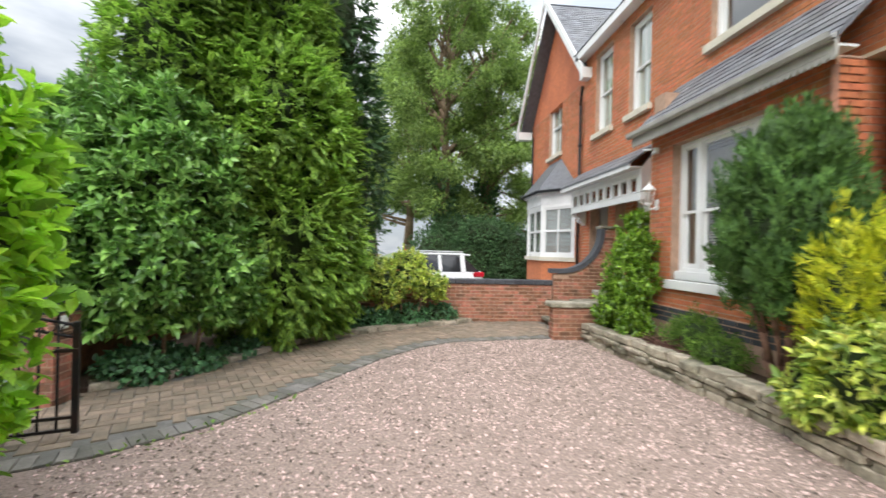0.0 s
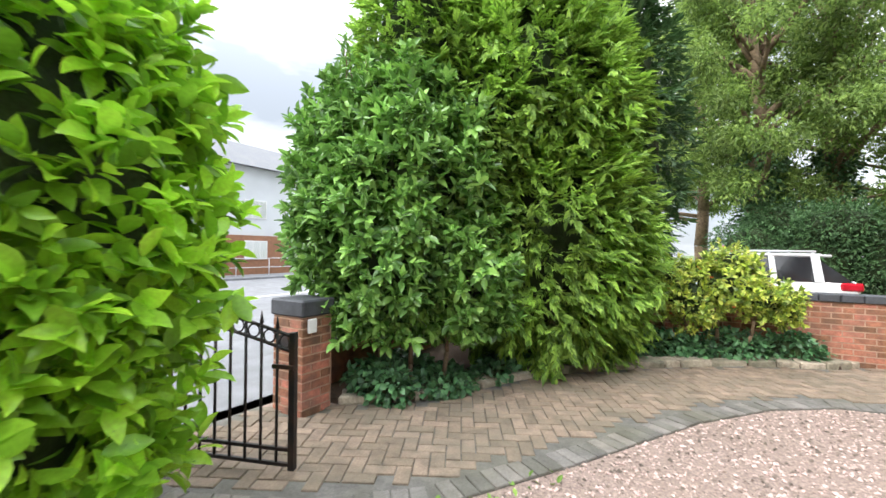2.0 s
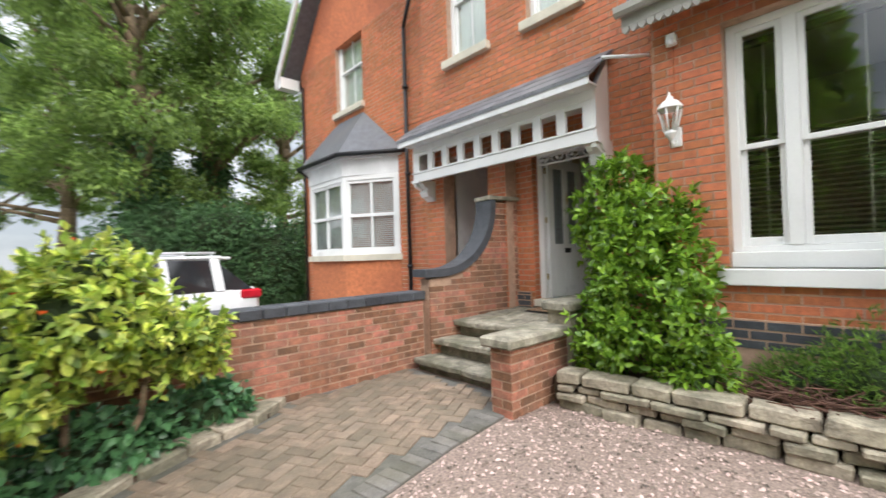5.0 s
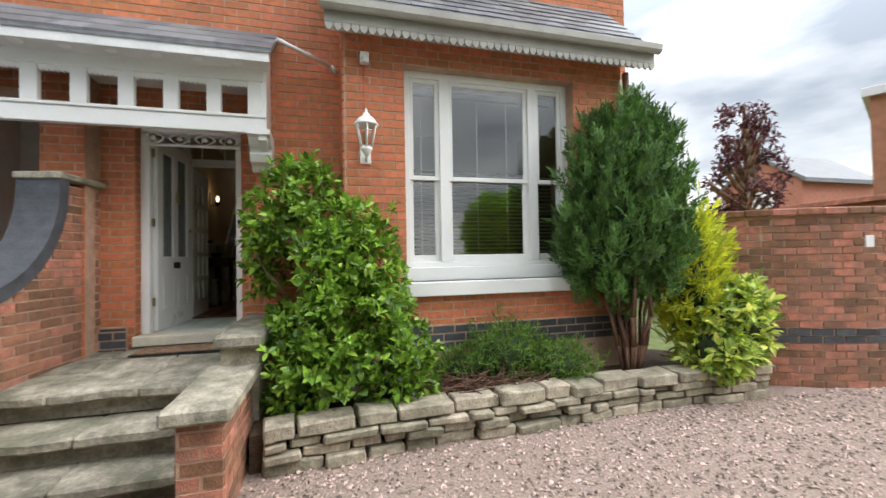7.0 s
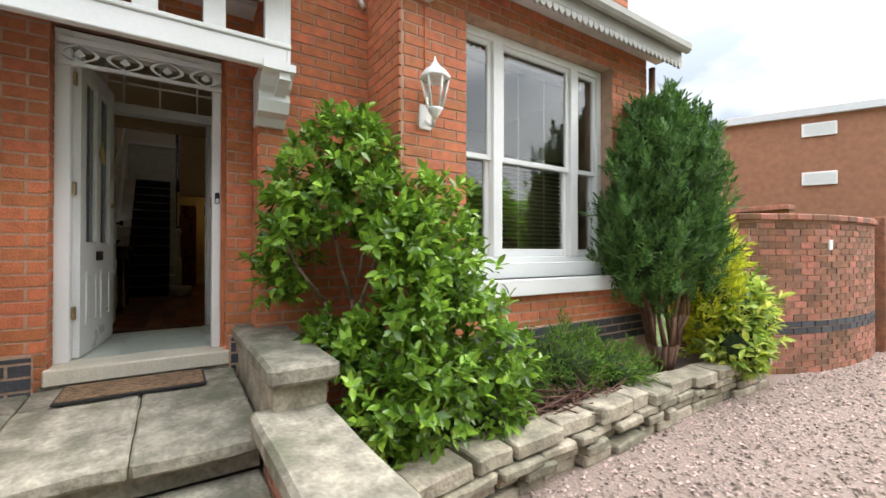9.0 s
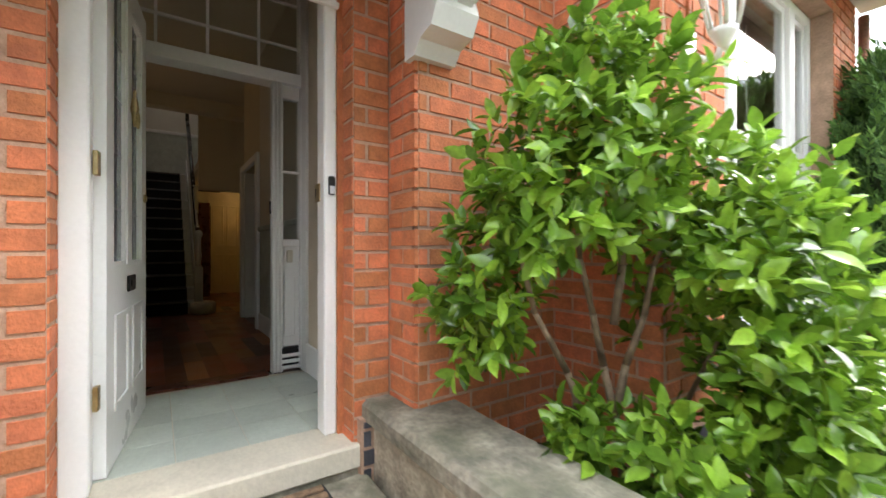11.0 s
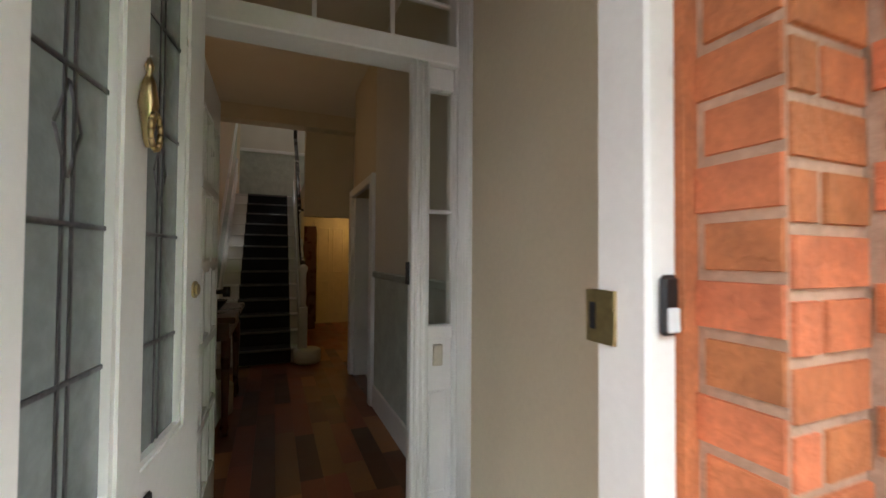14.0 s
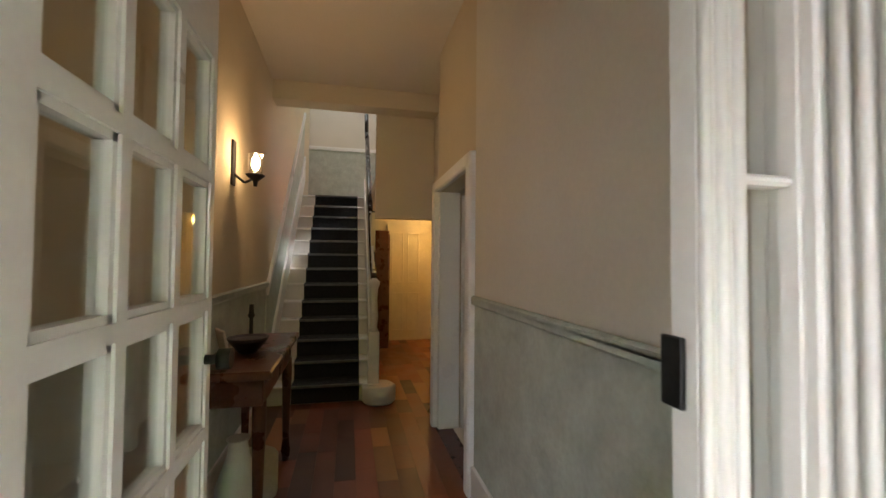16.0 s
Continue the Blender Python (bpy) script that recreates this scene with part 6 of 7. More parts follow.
# ---- planting ----
def shrub(name, label, cat, blobs, count, size, mat, seed, droop=0.15, wide=0.45, wild=0.7, rough=0.14, depth=0.28, stems=(), core_mat=None, shrink=0.72, fold=0.12, zmin=0.02, stem_mat=None, part_name="leaves", r_stem=0.03, per=0, lift=0.35, gaps=()):
    ob = thing(name, label, cat)
    p, o = on_blobs(blobs, count, seed, depth, rough, zmin)
    for c, r in gaps:
        clear = (((p - np.array(c)) / np.array(r)) ** 2).sum(1) > 1
        p, o = p[clear], o[clear]
    if per:
        q, a, n = whorls(p, o, per, seed, lift, reach=size * 0.35)
        leaves(part_name, q, q * 0, size, mat, ob, seed, 0, wide, 0, fold, 0.3, a, n)
    else:
        leaves(part_name, p, o, size, mat, ob, seed, droop, wide, wild, fold)
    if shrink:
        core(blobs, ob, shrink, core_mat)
    if stems:
        for i, (a, b) in enumerate(stems):
            bm = bmesh.new()
            limb(bm, a, b, r_stem, r_stem * 0.45, seed + i)
            part("stem", bm, stem_mat or BARK, ob)
    return ob


# bright laurel hedge along the road
hedge_blobs = [((-3.0, 2.0, 1.0), (0.85, 0.95, 1.1)), ((-3.05, 2.05, 2.3), (0.8, 0.85, 1.0)), ((-2.95, 0.9, 1.1), (0.85, 0.95, 1.3)), ((-3.0, 0.8, 2.6), (0.8, 1.0, 1.0)), ((-3.0, -0.5, 1.6), (0.8, 1.2, 1.9)), ((-3.0, -2.3, 1.6), (0.8, 1.4, 1.8)), ((-3.0, -4.8, 1.6), (0.8, 1.6, 1.8)), ((-3.0, -7.8, 1.6), (0.8, 1.8, 1.8)), ((-3.0, -10.5, 1.6), (0.8, 1.8, 1.8))]
shrub("laurel_hedge", "bright green glossy laurel hedge beside the gate", "hedge", [*hedge_blobs[:5], ((-2.72, 2.3, 1.7), (0.62, 0.68, 1.1))], 4600, 0.125, L_LAUREL, 31, per=7, droop=0.25, wide=0.5, rough=0.13, fold=0.08, shrink=0.7, stems=[((-3.1, 1.9, 0), (-3.0, 1.9, 1.6)), ((-3.1, 0.8, 0), (-3.0, 0.8, 1.6))])
shrub("laurel_hedge", "bright green glossy laurel hedge along the drive", "hedge", hedge_blobs[5:], 9000, 0.16, L_LAUREL, 32, droop=0.25, wide=0.5, fold=0.08)
# big dark laurel bush by the gate pillar
lb = [((-3.35, 5.25, 1.35), (0.85, 0.72, 0.95)), ((-2.85, 5.75, 1.25), (0.72, 0.66, 0.8)), ((-3.15, 5.5, 2.25), (0.85, 0.78, 0.9)), ((-2.7, 5.95, 0.9), (0.55, 0.5, 0.5)), ((-3.72, 5.15, 1.9), (0.66, 0.6, 0.85)), ((-3.78, 5.35, 2.75), (0.58, 0.6, 0.75)), ((-3.3, 5.75, 3.1), (0.6, 0.6, 0.6))]
laurel = shrub("laurel_bush", "dense dark green glossy laurel bush over the stone kerb", "bush", lb, 4600, 0.118, L_DARK, 33, per=7, wide=0.48, rough=0.2, depth=0.34, zmin=0.58, shrink=0.62, stems=[((-3.0, 5.3, 0.0), (-3.0, 5.3, 1.3)), ((-2.7, 5.5, 0), (-2.7, 5.5, 0.9)), ((-3.3, 5.2, 0.0), (-3.45, 5.15, 1.2))])
g = random.Random(63)
for i in range(12):
    a = (-3.75 + g.uniform(-0.3, 0.5), 5.35 + g.uniform(-0.3, 0.4), 2.7 + g.uniform(0, 0.5))
    b = (a[0] + g.uniform(-0.25, 0.15), a[1] + g.uniform(-0.2, 0.1), a[2] + g.uniform(0.4, 0.75))
    bm = bmesh.new()
    limb(bm, a, b, 0.008, 0.003, 300 + i)
    shoot = part("shoot", bm, STEM, laurel)
    f = np.linspace(0.25, 1.0, 7)[:, None]
    p = np.array(a) * (1 - f) + np.array(b) * f
    q, ax, nn = whorls(p, np.tile([0, 0, 1.0], (7, 1)), 3, 320 + i)
    leaves("leaves", q, q * 0, 0.13, L_DARK, shoot, 340 + i, 0, 0.34, 0, 0.1, 0.3, ax, nn)


def cypress(name, label, blobs, count, size, mat, seed, trunk, zmin=0.1):
    ob = thing(name, label, "conifer")
    p, o = on_blobs(blobs, count, seed, 0.2, 0.085, zmin)
    q, a, n = fronds(p, o, 11, size, seed, 0.1)
    leaves("foliage", q, q * 0, size * 0.42, mat, ob, seed, 0, 0.36, 0, 0.05, 0.35, a, n)
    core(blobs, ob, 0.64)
    bm = bmesh.new()
    limb(bm, *trunk, 0.14, 0.05, seed)
    part("trunk", bm, BARK, ob)
    return ob


cy = [((-2.4, 7.1, 1.7), (1.35, 1.15, 1.75)), ((-1.75, 7.55, 1.5), (0.95, 0.85, 1.55)), ((-2.6, 7.2, 3.6), (1.45, 1.3, 1.7)), ((-2.1, 7.5, 3.3), (1.1, 1.05, 1.5)), ((-2.7, 7.4, 5.2), (1.2, 1.1, 1.6)), ((-3.0, 6.5, 2.9), (1.1, 0.9, 1.6)), ((-3.55, 6.3, 4.1), (0.85, 0.85, 1.7)), ((-3.2, 6.6, 5.6), (0.9, 0.9, 1.4))]
cypress("cypress_tree", "huge bright green cypress with feathery sprays", cy, 14500, 0.24, L_CONIFER, 41, ((-2.5, 7.4, 0), (-2.6, 7.4, 5.5)))
dk = [((-1.5, 8.6, 3.2), (0.95, 0.9, 2.6)), ((-1.75, 8.7, 6.0), (0.85, 0.8, 1.9)), ((-3.4, 8.2, 5.6), (1.0, 1.0, 2.0))]
cypress("dark_cypress", "tall dark green conifer behind the cypress", dk, 3200, 0.28, L_DEEP, 42, ((-1.6, 8.7, 0), (-1.7, 8.7, 6.5)))
# yellow-green variegated shrub with orange berries
vb = [((-0.1, 8.65, 1.08), (0.46, 0.40, 0.38)), ((0.32, 8.82, 0.92), (0.42, 0.35, 0.30)), ((-0.5, 8.5, 0.85), (0.38, 0.34, 0.42)), ((0.0, 8.75, 1.36), (0.32, 0.30, 0.24)), ((-0.75, 8.55, 1.15), (0.3, 0.3, 0.3)), ((0.6, 8.9, 0.75), (0.22, 0.22, 0.2))]
var = shrub("variegated_shrub", "yellow and green variegated shrub with orange berries", "shrub", vb, 1000, 0.076, L_VARIEG, 43, per=6, wide=0.55, rough=0.24, shrink=0.6, stems=[((-0.1, 8.75, 0), (-0.15, 8.65, 0.9)), ((0.1, 8.75, 0), (0.35, 8.75, 0.8)), ((-0.3, 8.7, 0), (-0.6, 8.45, 0.8))])
pb, ob_ = on_blobs(vb, 60, 44, 0.05, 0.14)
for q in pb[:26]:
    bm = bmesh.new()
    for d in ((0, 0, 0), (0.014, 0.006, 0.004), (-0.008, 0.012, 0.006)):
        bmesh.ops.create_icosphere(bm, subdivisions=1, radius=0.011, matrix=Matrix.Translation(Vector(q) + Vector(d)))
    part("berry_cluster", bm, BERRY, var)
# ivy over the kerb
iv = [((-1.55, 8.05, 0.14), (0.45, 0.3, 0.2)), ((-0.75, 8.5, 0.16), (0.45, 0.3, 0.22)), ((0.0, 8.9, 0.16), (0.45, 0.25, 0.26)), ((0.7, 9.16, 0.15), (0.4, 0.16, 0.26)), ((-2.35, 7.05, 0.12), (0.3, 0.3, 0.18)), ((-3.15, 5.0, 0.16), (0.36, 0.2, 0.22)), ((-2.75, 5.6, 0.1), (0.3, 0.35, 0.14)), ((-2.45, 6.3, 0.1), (0.22, 0.3, 0.14)), ((-3.4, 5.7, 0.12), (0.35, 0.4, 0.16))]
shrub("ivy", "low dark green ivy spreading over the kerb stones", "ivy", iv, 6800, 0.075, L_IVY, 45, wide=0.7, shrink=0.6, zmin=0.01)
bm = bmesh.new()
prism(bm, KERB + [(1.45, 9.36), (-3.83, 9.36), (-3.83, 4.68)], "z", -0.05, 0.05)
tagged(link_mesh("shrub_bed", bm, SOIL), "dark leaf-littered soil under the shrubs", "soil", kind="structure")
kerb = thing("stone_kerb", "uneven flat sandstone kerb along the brick path", "kerb", kind="structure")
g = random.Random(17)
line = along(KERB, 0.02)
i = 0
while i < len(line) - 8:
    j = min(i + g.randint(10, 26), len(line) - 1)
    a, b = line[i], line[j]
    half = math.hypot(b[0] - a[0], b[1] - a[1]) / 2 - 0.008
    if half > 0.03:
        bm = bmesh.new()
        box(bm, -half, half, -0.03 + g.uniform(-0.02, 0.02), g.uniform(0.2, 0.3), -0.02, 0.065 + g.uniform(0, 0.04), 0.012)
        bmesh.ops.subdivide_edges(bm, edges=bm.edges[:], cuts=1, use_grid_fill=True)
        for q in bm.verts:
            q.co += noise.noise_vector(q.co * 7 + Vector((a[0] * 5, a[1] * 5, 0))) * 0.014
        st = part("kerb_stone", bm, STONE, kerb)
        st.matrix_basis = Matrix.Translation(((a[0] + b[0]) / 2, (a[1] + b[1]) / 2, 0)) @ Matrix.Rotation(math.atan2(b[1] - a[1], b[0] - a[0]), 4, "Z")
    i = j

# camellia beside the door
cb = [((4.1, 7.12, 1.95), (0.35, 0.40, 0.38)), ((4.12, 7.36, 1.77), (0.26, 0.24, 0.30)), ((4.36, 7.42, 1.42), (0.22, 0.2, 0.3)), ((3.64, 6.88, 1.5), (0.22, 0.22, 0.26)), ((3.56, 6.93, 1.12), (0.22, 0.22, 0.24)), ((3.86, 7.14, 0.9), (0.24, 0.22, 0.2)), ((4.02, 7.27, 0.98), (0.14, 0.14, 0.13)), ((3.86, 6.68, 1.62), (0.37, 0.38, 0.38)), ((3.72, 6.46, 1.2), (0.32, 0.30, 0.36)), ((3.55, 6.88, 0.66), (0.36, 0.38, 0.30)), ((3.58, 6.35, 0.75), (0.30, 0.34, 0.36)), ((4.08, 7.08, 2.24), (0.22, 0.24, 0.18))]
shrub("camellia", "glossy mid-green camellia shrub beside the front door", "shrub", cb, 1500, 0.076, L_CAMELLIA, 51, per=6, gaps=[((4.0, 7.17, 1.36), (0.26, 0.32, 0.25)), ((3.8, 7.25, 1.3), (0.24, 0.22, 0.2))], droop=0.22, wide=0.5, shrink=0, depth=0.75, rough=0.18, fold=0.07, zmin=0.3, stem_mat=BARK,
      stems=[((4.1, 6.95, 0.26), (4.08, 7.02, 1.0)), ((4.08, 7.02, 0.95), (4.12, 7.2, 1.75)), ((4.08, 7.02, 0.98), (3.95, 6.85, 1.7)), ((4.1, 6.92, 0.26), (3.85, 6.75, 1.25)), ((4.12, 6.96, 0.26), (4.12, 7.2, 1.1)), ((4.08, 6.9, 0.26), (3.8, 6.5, 0.9)), ((4.06, 6.93, 0.26), (3.6, 6.9, 0.7)), ((4.1, 7.0, 1.3), (4.05, 6.9, 2.2)), ((4.12, 7.0, 0.7), (4.1, 7.5, 1.6))], r_stem=0.017)
# yew-like conifer in the bed
yb = [((3.78, 3.86, 1.92), (0.47, 0.64, 0.82)), ((3.8, 3.84, 2.38), (0.40, 0.50, 0.55)), ((3.78, 3.74, 1.5), (0.40, 0.48, 0.45)), ((3.78, 4.16, 1.6), (0.36, 0.38, 0.55)), ((3.8, 3.72, 2.86), (0.15, 0.15, 0.26)), ((3.8, 4.1, 2.72), (0.13, 0.13, 0.22)), ((3.8, 3.46, 2.66), (0.14, 0.14, 0.25))]
yew = thing("yew", "dense dark green upright conifer on reddish bare stems", "conifer")
p, o = on_blobs(yb, 4600, 52, 0.32, 0.24, 0.75)
o = o * 0.6 + np.array([0, 0, 0.75])
q, a, n = fronds(p, o, 11, 0.17, 52, 0.0, 0.7)
leaves("foliage", q, q * 0, 0.06, L_YEW, yew, 52, 0, 0.3, 0, 0.03, 0.4, a, n)
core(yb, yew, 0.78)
for i in range(16):
    bm = bmesh.new()
    a = i * 0.7
    limb(bm, (3.78 + 0.06 * math.cos(a), 3.85 + 0.07 * math.sin(a), 0.24), (3.78 + 0.28 * math.cos(a), 3.86 + 0.32 * math.sin(a), 1.45), 0.022, 0.012, 60 + i)
    part("stem", bm, STEM, yew)
gb = [((3.72, 3.15, 1.15), (0.30, 0.32, 0.75)), ((3.8, 2.9, 1.35), (0.22, 0.22, 0.55))]
gold = thing("golden_conifer", "bright golden-yellow upright conifer in the bed", "conifer")
p, o = on_blobs(gb, 750, 53, 0.35, 0.2, 0.28)
q, a, n = fronds(p, o, 9, 0.2, 53, 0.0, 0.8)
leaves("foliage", q, q * 0, 0.08, L_GOLD, gold, 53, 0, 0.3, 0, 0.04, 0.4, a, n)
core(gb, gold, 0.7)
eb = [((3.50, 2.85, 0.72), (0.34, 0.40, 0.42)), ((3.42, 3.15, 0.5), (0.26, 0.26, 0.28)), ((3.62, 2.6, 0.95), (0.26, 0.26, 0.26))]
shrub("euonymus", "pale yellow-green variegated shrub over the stone edging", "shrub", eb, 420, 0.11, L_VARIEG, 54, per=6, wide=0.4, zmin=0.2)
hb = [((3.86, 5.2, 0.5), (0.26, 0.38, 0.30)), ((3.76, 4.72, 0.42), (0.26, 0.34, 0.2)), ((3.9, 5.6, 0.4), (0.2, 0.3, 0.2))]
shrub("heather", "low feathery green heather in the bed", "shrub", hb, 5200, 0.07, L_HEATH, 55, wide=0.16, rough=0.3, droop=-0.3, zmin=0.24)
shrub("low_fern", "small yellow-green plant beside the camellia", "plant", [((3.62, 7.1, 0.36), (0.18, 0.22, 0.16)), ((3.60, 6.3, 0.4), (0.22, 0.3, 0.22))], 900, 0.08, L_CAMELLIA, 56, zmin=0.24, shrink=0.5)
g = random.Random(9)
twigs = bmesh.new()
for i in range(320):
    a = (3.64 + g.uniform(-0.16, 0.14), 5.55 + g.gauss(0, 0.28), 0.28 + abs(g.gauss(0, 0.07)))
    th = g.uniform(0, 6.3)
    ln = g.uniform(0.12, 0.3)
    tube(twigs, a, (a[0] + ln * math.cos(th) * 0.7, a[1] + ln * math.sin(th), a[2] + g.uniform(-0.05, 0.09)), 0.007, 0.004, 5, False)
tagged(link_mesh("twig_heap", twigs, TWIG), "heap of dry brown twigs on the soil", "twigs", kind="stuff")
bm = bmesh.new()
tube(bm, (3.55, 6.3, 0.25), (3.55, 6.3, 0.46), 0.014, sides=8)
lathe(bm, [(0.03, 0.18), (0.034, 0.19), (0.03, 0.25), (0.01, 0.26)], (3.55, 6.3, 0.25), 12)
tagged(link_mesh("garden_light", bm, CLADDING), "small metal garden spike light in the soil", "garden light")


# ---- trees and distance ----
def tree(name, label, base, high, spread, count, size, mat, seed, trunk_r=0.28, low=0.3, ivy=False):
    """A broad tree: tapered trunk, limbs, and a crown of clumps of leaves with gaps between them."""
    ob = thing(name, label, "tree", group="trees" if name == "broadleaf_tree" else "")
    g = random.Random(seed)
    b = Vector(base)
    bm = bmesh.new()
    limb(bm, b, b + Vector((g.uniform(-0.4, 0.4), g.uniform(-0.4, 0.4), high * 0.85)), trunk_r, 0.06, seed, 0.06, 7)
    part("trunk", bm, BARK, ob)
    blobs = []
    for i in range(96):
        f = low + (0.98 - low) * (i + g.random()) / 96
        a = g.uniform(0, 6.283)
        r = spread * math.sin(min(max(0.25 + f * 0.7, 0), 1) * math.pi) ** 0.6 * g.uniform(0.35, 0.95)
        c = b + Vector((math.cos(a) * r, math.sin(a) * r, f * high))
        s = spread * g.uniform(0.10, 0.2)
        blobs.append((tuple(c), (s, s, s * 0.75)))
        if i % 3 == 0:
            bm = bmesh.new()
            limb(bm, b + Vector((0, 0, f * high * 0.8)), c, trunk_r * 0.35, 0.03, seed + i, 0.1, 3)
            part("limb", bm, BARK, ob)
    p, o = on_blobs(blobs, count, seed, 0.9, 0.25, 0.3)
    leaves("crown", p, o, size, mat, ob, seed, 0.25, 0.39, 0.9, 0.1)
    if ivy:
        ibl = [((b.x, b.y, b.z + k * 1.1 + 0.8), (trunk_r * 1.9, trunk_r * 1.9, 0.75)) for k in range(5)]
        p, o = on_blobs(ibl, 4500, seed + 5, 0.3, 0.15)
        leaves("climbing_ivy", p, o, 0.16, L_DEEP, ob, seed + 5, 0.3, 0.7, 0.6)
    return ob


tree("broadleaf_tree", "tall broadleaf tree with ivy-clad trunk", (2.0, 22.5, 0), 17, 4.8, 52000, 0.19, L_TREE, 71, 0.42, 0.22, True)
tree("broadleaf_tree", "tall broadleaf tree with ivy-clad trunk", (4.6, 24.5, 0), 17, 4.8, 50000, 0.19, L_TREE, 72, 0.42, 0.2, True)
tree("broadleaf_tree", "tall broadleaf tree behind the forecourt", (0.2, 29.0, 0), 16, 4.4, 32000, 0.22, L_TREE, 73, 0.38, 0.25)
tree("broadleaf_tree", "tall broadleaf tree behind the forecourt", (8.5, 27.0, 0), 15, 4.5, 30000, 0.22, L_TREE, 74, 0.4, 0.2)
tree("broadleaf_tree", "tall broadleaf tree beyond the road corner", (-2.6, 34.0, 0), 12, 3.4, 18000, 0.22, L_TREE, 75, 0.35, 0.3)
hb2 = [((x, 19.5 + 0.4 * math.sin(x), 1.3), (1.3, 0.9, 1.5)) for x in (1.4, 3.2, 5.0, 6.8, 8.6)] + [((3.6, 19.2, 2.4), (1.2, 0.8, 0.8)), ((2.4, 20.4, 2.2), (1.2, 0.9, 1.2))]
shrub("dark_shrubbery", "dark green overgrown shrubbery at the forecourt's end", "shrubs", hb2, 26000, 0.15, L_DEEP, 76, wide=0.38)
tree("copper_tree", "small purple-leaved tree beyond the garden wall", (6.3, -1.0, 0), 4.4, 0.8, 3600, 0.10, L_PURPLE, 77, 0.10, 0.4)
shrub("far_hedge", "clipped green hedge by the garden entrance", "hedge", [((7.5, -12.5, 1.0), (3.5, 0.7, 1.3)), ((5.0, -5.5, 0.9), (0.6, 1.2, 1.1))], 5000, 0.14, L_DARK, 78)
wt = [((9.5, -3.0, 1.5), (2.5, 1.6, 0.9)), ((6.8, -4.2, 1.4), (1.5, 1.2, 0.75))]
shrub("ivy_mound", "yellow-green creeper over a low roof", "creeper", wt, 4500, 0.12, L_HEATH, 79)

# houses
block = thing("flat_roofed_building", "brown brick flat-roofed building beyond the garden wall", "building")
A, B = Vector((8.1, -8.0, 0)), Vector((-1.5, -12.6, 0))
ba = math.atan2(B.y - A.y, B.x - A.x)
block.matrix_basis = Matrix.Translation(A) @ Matrix.Rotation(ba, 4, "Z")
bm = bmesh.new()
box(bm, 0, 10.5, 0, 6, -0.1, 5.85)
bw = part("wall", bm, FARBRICK, block)
bm = bmesh.new()
box(bm, -0.15, 10.6, -0.15, 6.1, 5.8, 6.05, 0.01)
part("roof", bm, CLADDING, block, "pale roof edge")
for x in (2.0, 5.0, 8.0):
    for z in (3.6, 5.15):
        bm = bmesh.new()
        box(bm, x, x + 0.85, -0.06, 0.04, z, z + 0.42, 0.01)
        wf_ = part("window", bm, WHITE, block)
        bm = bmesh.new()
        box(bm, x + 0.06, x + 0.79, -0.075, -0.055, z + 0.06, z + 0.36)
        part("pane", bm, GLASS, wf_)
low = thing("low_annexe", "low brown brick annexe beyond the garden wall", "building")
bm = bmesh.new()
box(bm, 5.5, 12, -5.2, -4.9, -0.1, 2.55)
part("wall", bm, FARBRICK, low)
bm = bmesh.new()
box(bm, 5.4, 12.1, -5.3, -4.8, 2.55, 2.68, 0.01)
part("coping", bm, BRICK_OLD, low)
hs = thing("far_house", "small gabled brick house far behind the garden", "house")
bm = bmesh.new()
prism(bm, [(14.5, -0.1), (18.5, -0.1), (18.5, 4.9), (16.5, 6.3), (14.5, 4.9)], "y", -20, -15)
part("wall", bm, FARBRICK, hs)
bm = bmesh.new()
prism(bm, [(14.2, 4.75), (16.5, 6.35), (18.8, 4.75), (18.8, 4.95), (16.5, 6.55), (14.2, 4.95)], "y", -20.2, -14.8)
part("roof", bm, SLATE, hs)
bm = bmesh.new()
box(bm, 15.8, 16.9, -15.0, -14.94, 3.6, 4.6, 0.01)
part("window", bm, WHITE, hs)

flats = thing("apartment_building", "three-storey red brick and pale clad flats across the road", "building")
bm = bmesh.new()
prism(bm, [(4.0, -0.1), (12.2, -0.1), (12.2, 6.6), (8.1, 9.4), (4.0, 6.6)], "x", -32, -22)
part("wall", bm, FARBRICK, flats, "red brick gable wing")
bm = bmesh.new()
box(bm, -31, -22.6, 12.2, 30, 2.3, 6.3)
part("upper_wall", bm, CLADDING, flats, "pale grey clad upper storeys")
bm = bmesh.new()
box(bm, -31, -22.5, 12.2, 30, -0.1, 2.3)
part("lower_wall", bm, FARBRICK, flats)
bm = bmesh.new()
prism(bm, [(3.6, 6.3), (8.1, 9.45), (12.6, 6.3), (12.6, 6.55), (8.1, 9.75), (3.6, 6.55)], "x", -32, -21.7)
prism(bm, [(-31.5, 6.3), (-22.2, 6.3), (-26.5, 8.6)], "y", 12.2, 30)
part("roof", bm, SLATE, flats, "grey slate roofs")
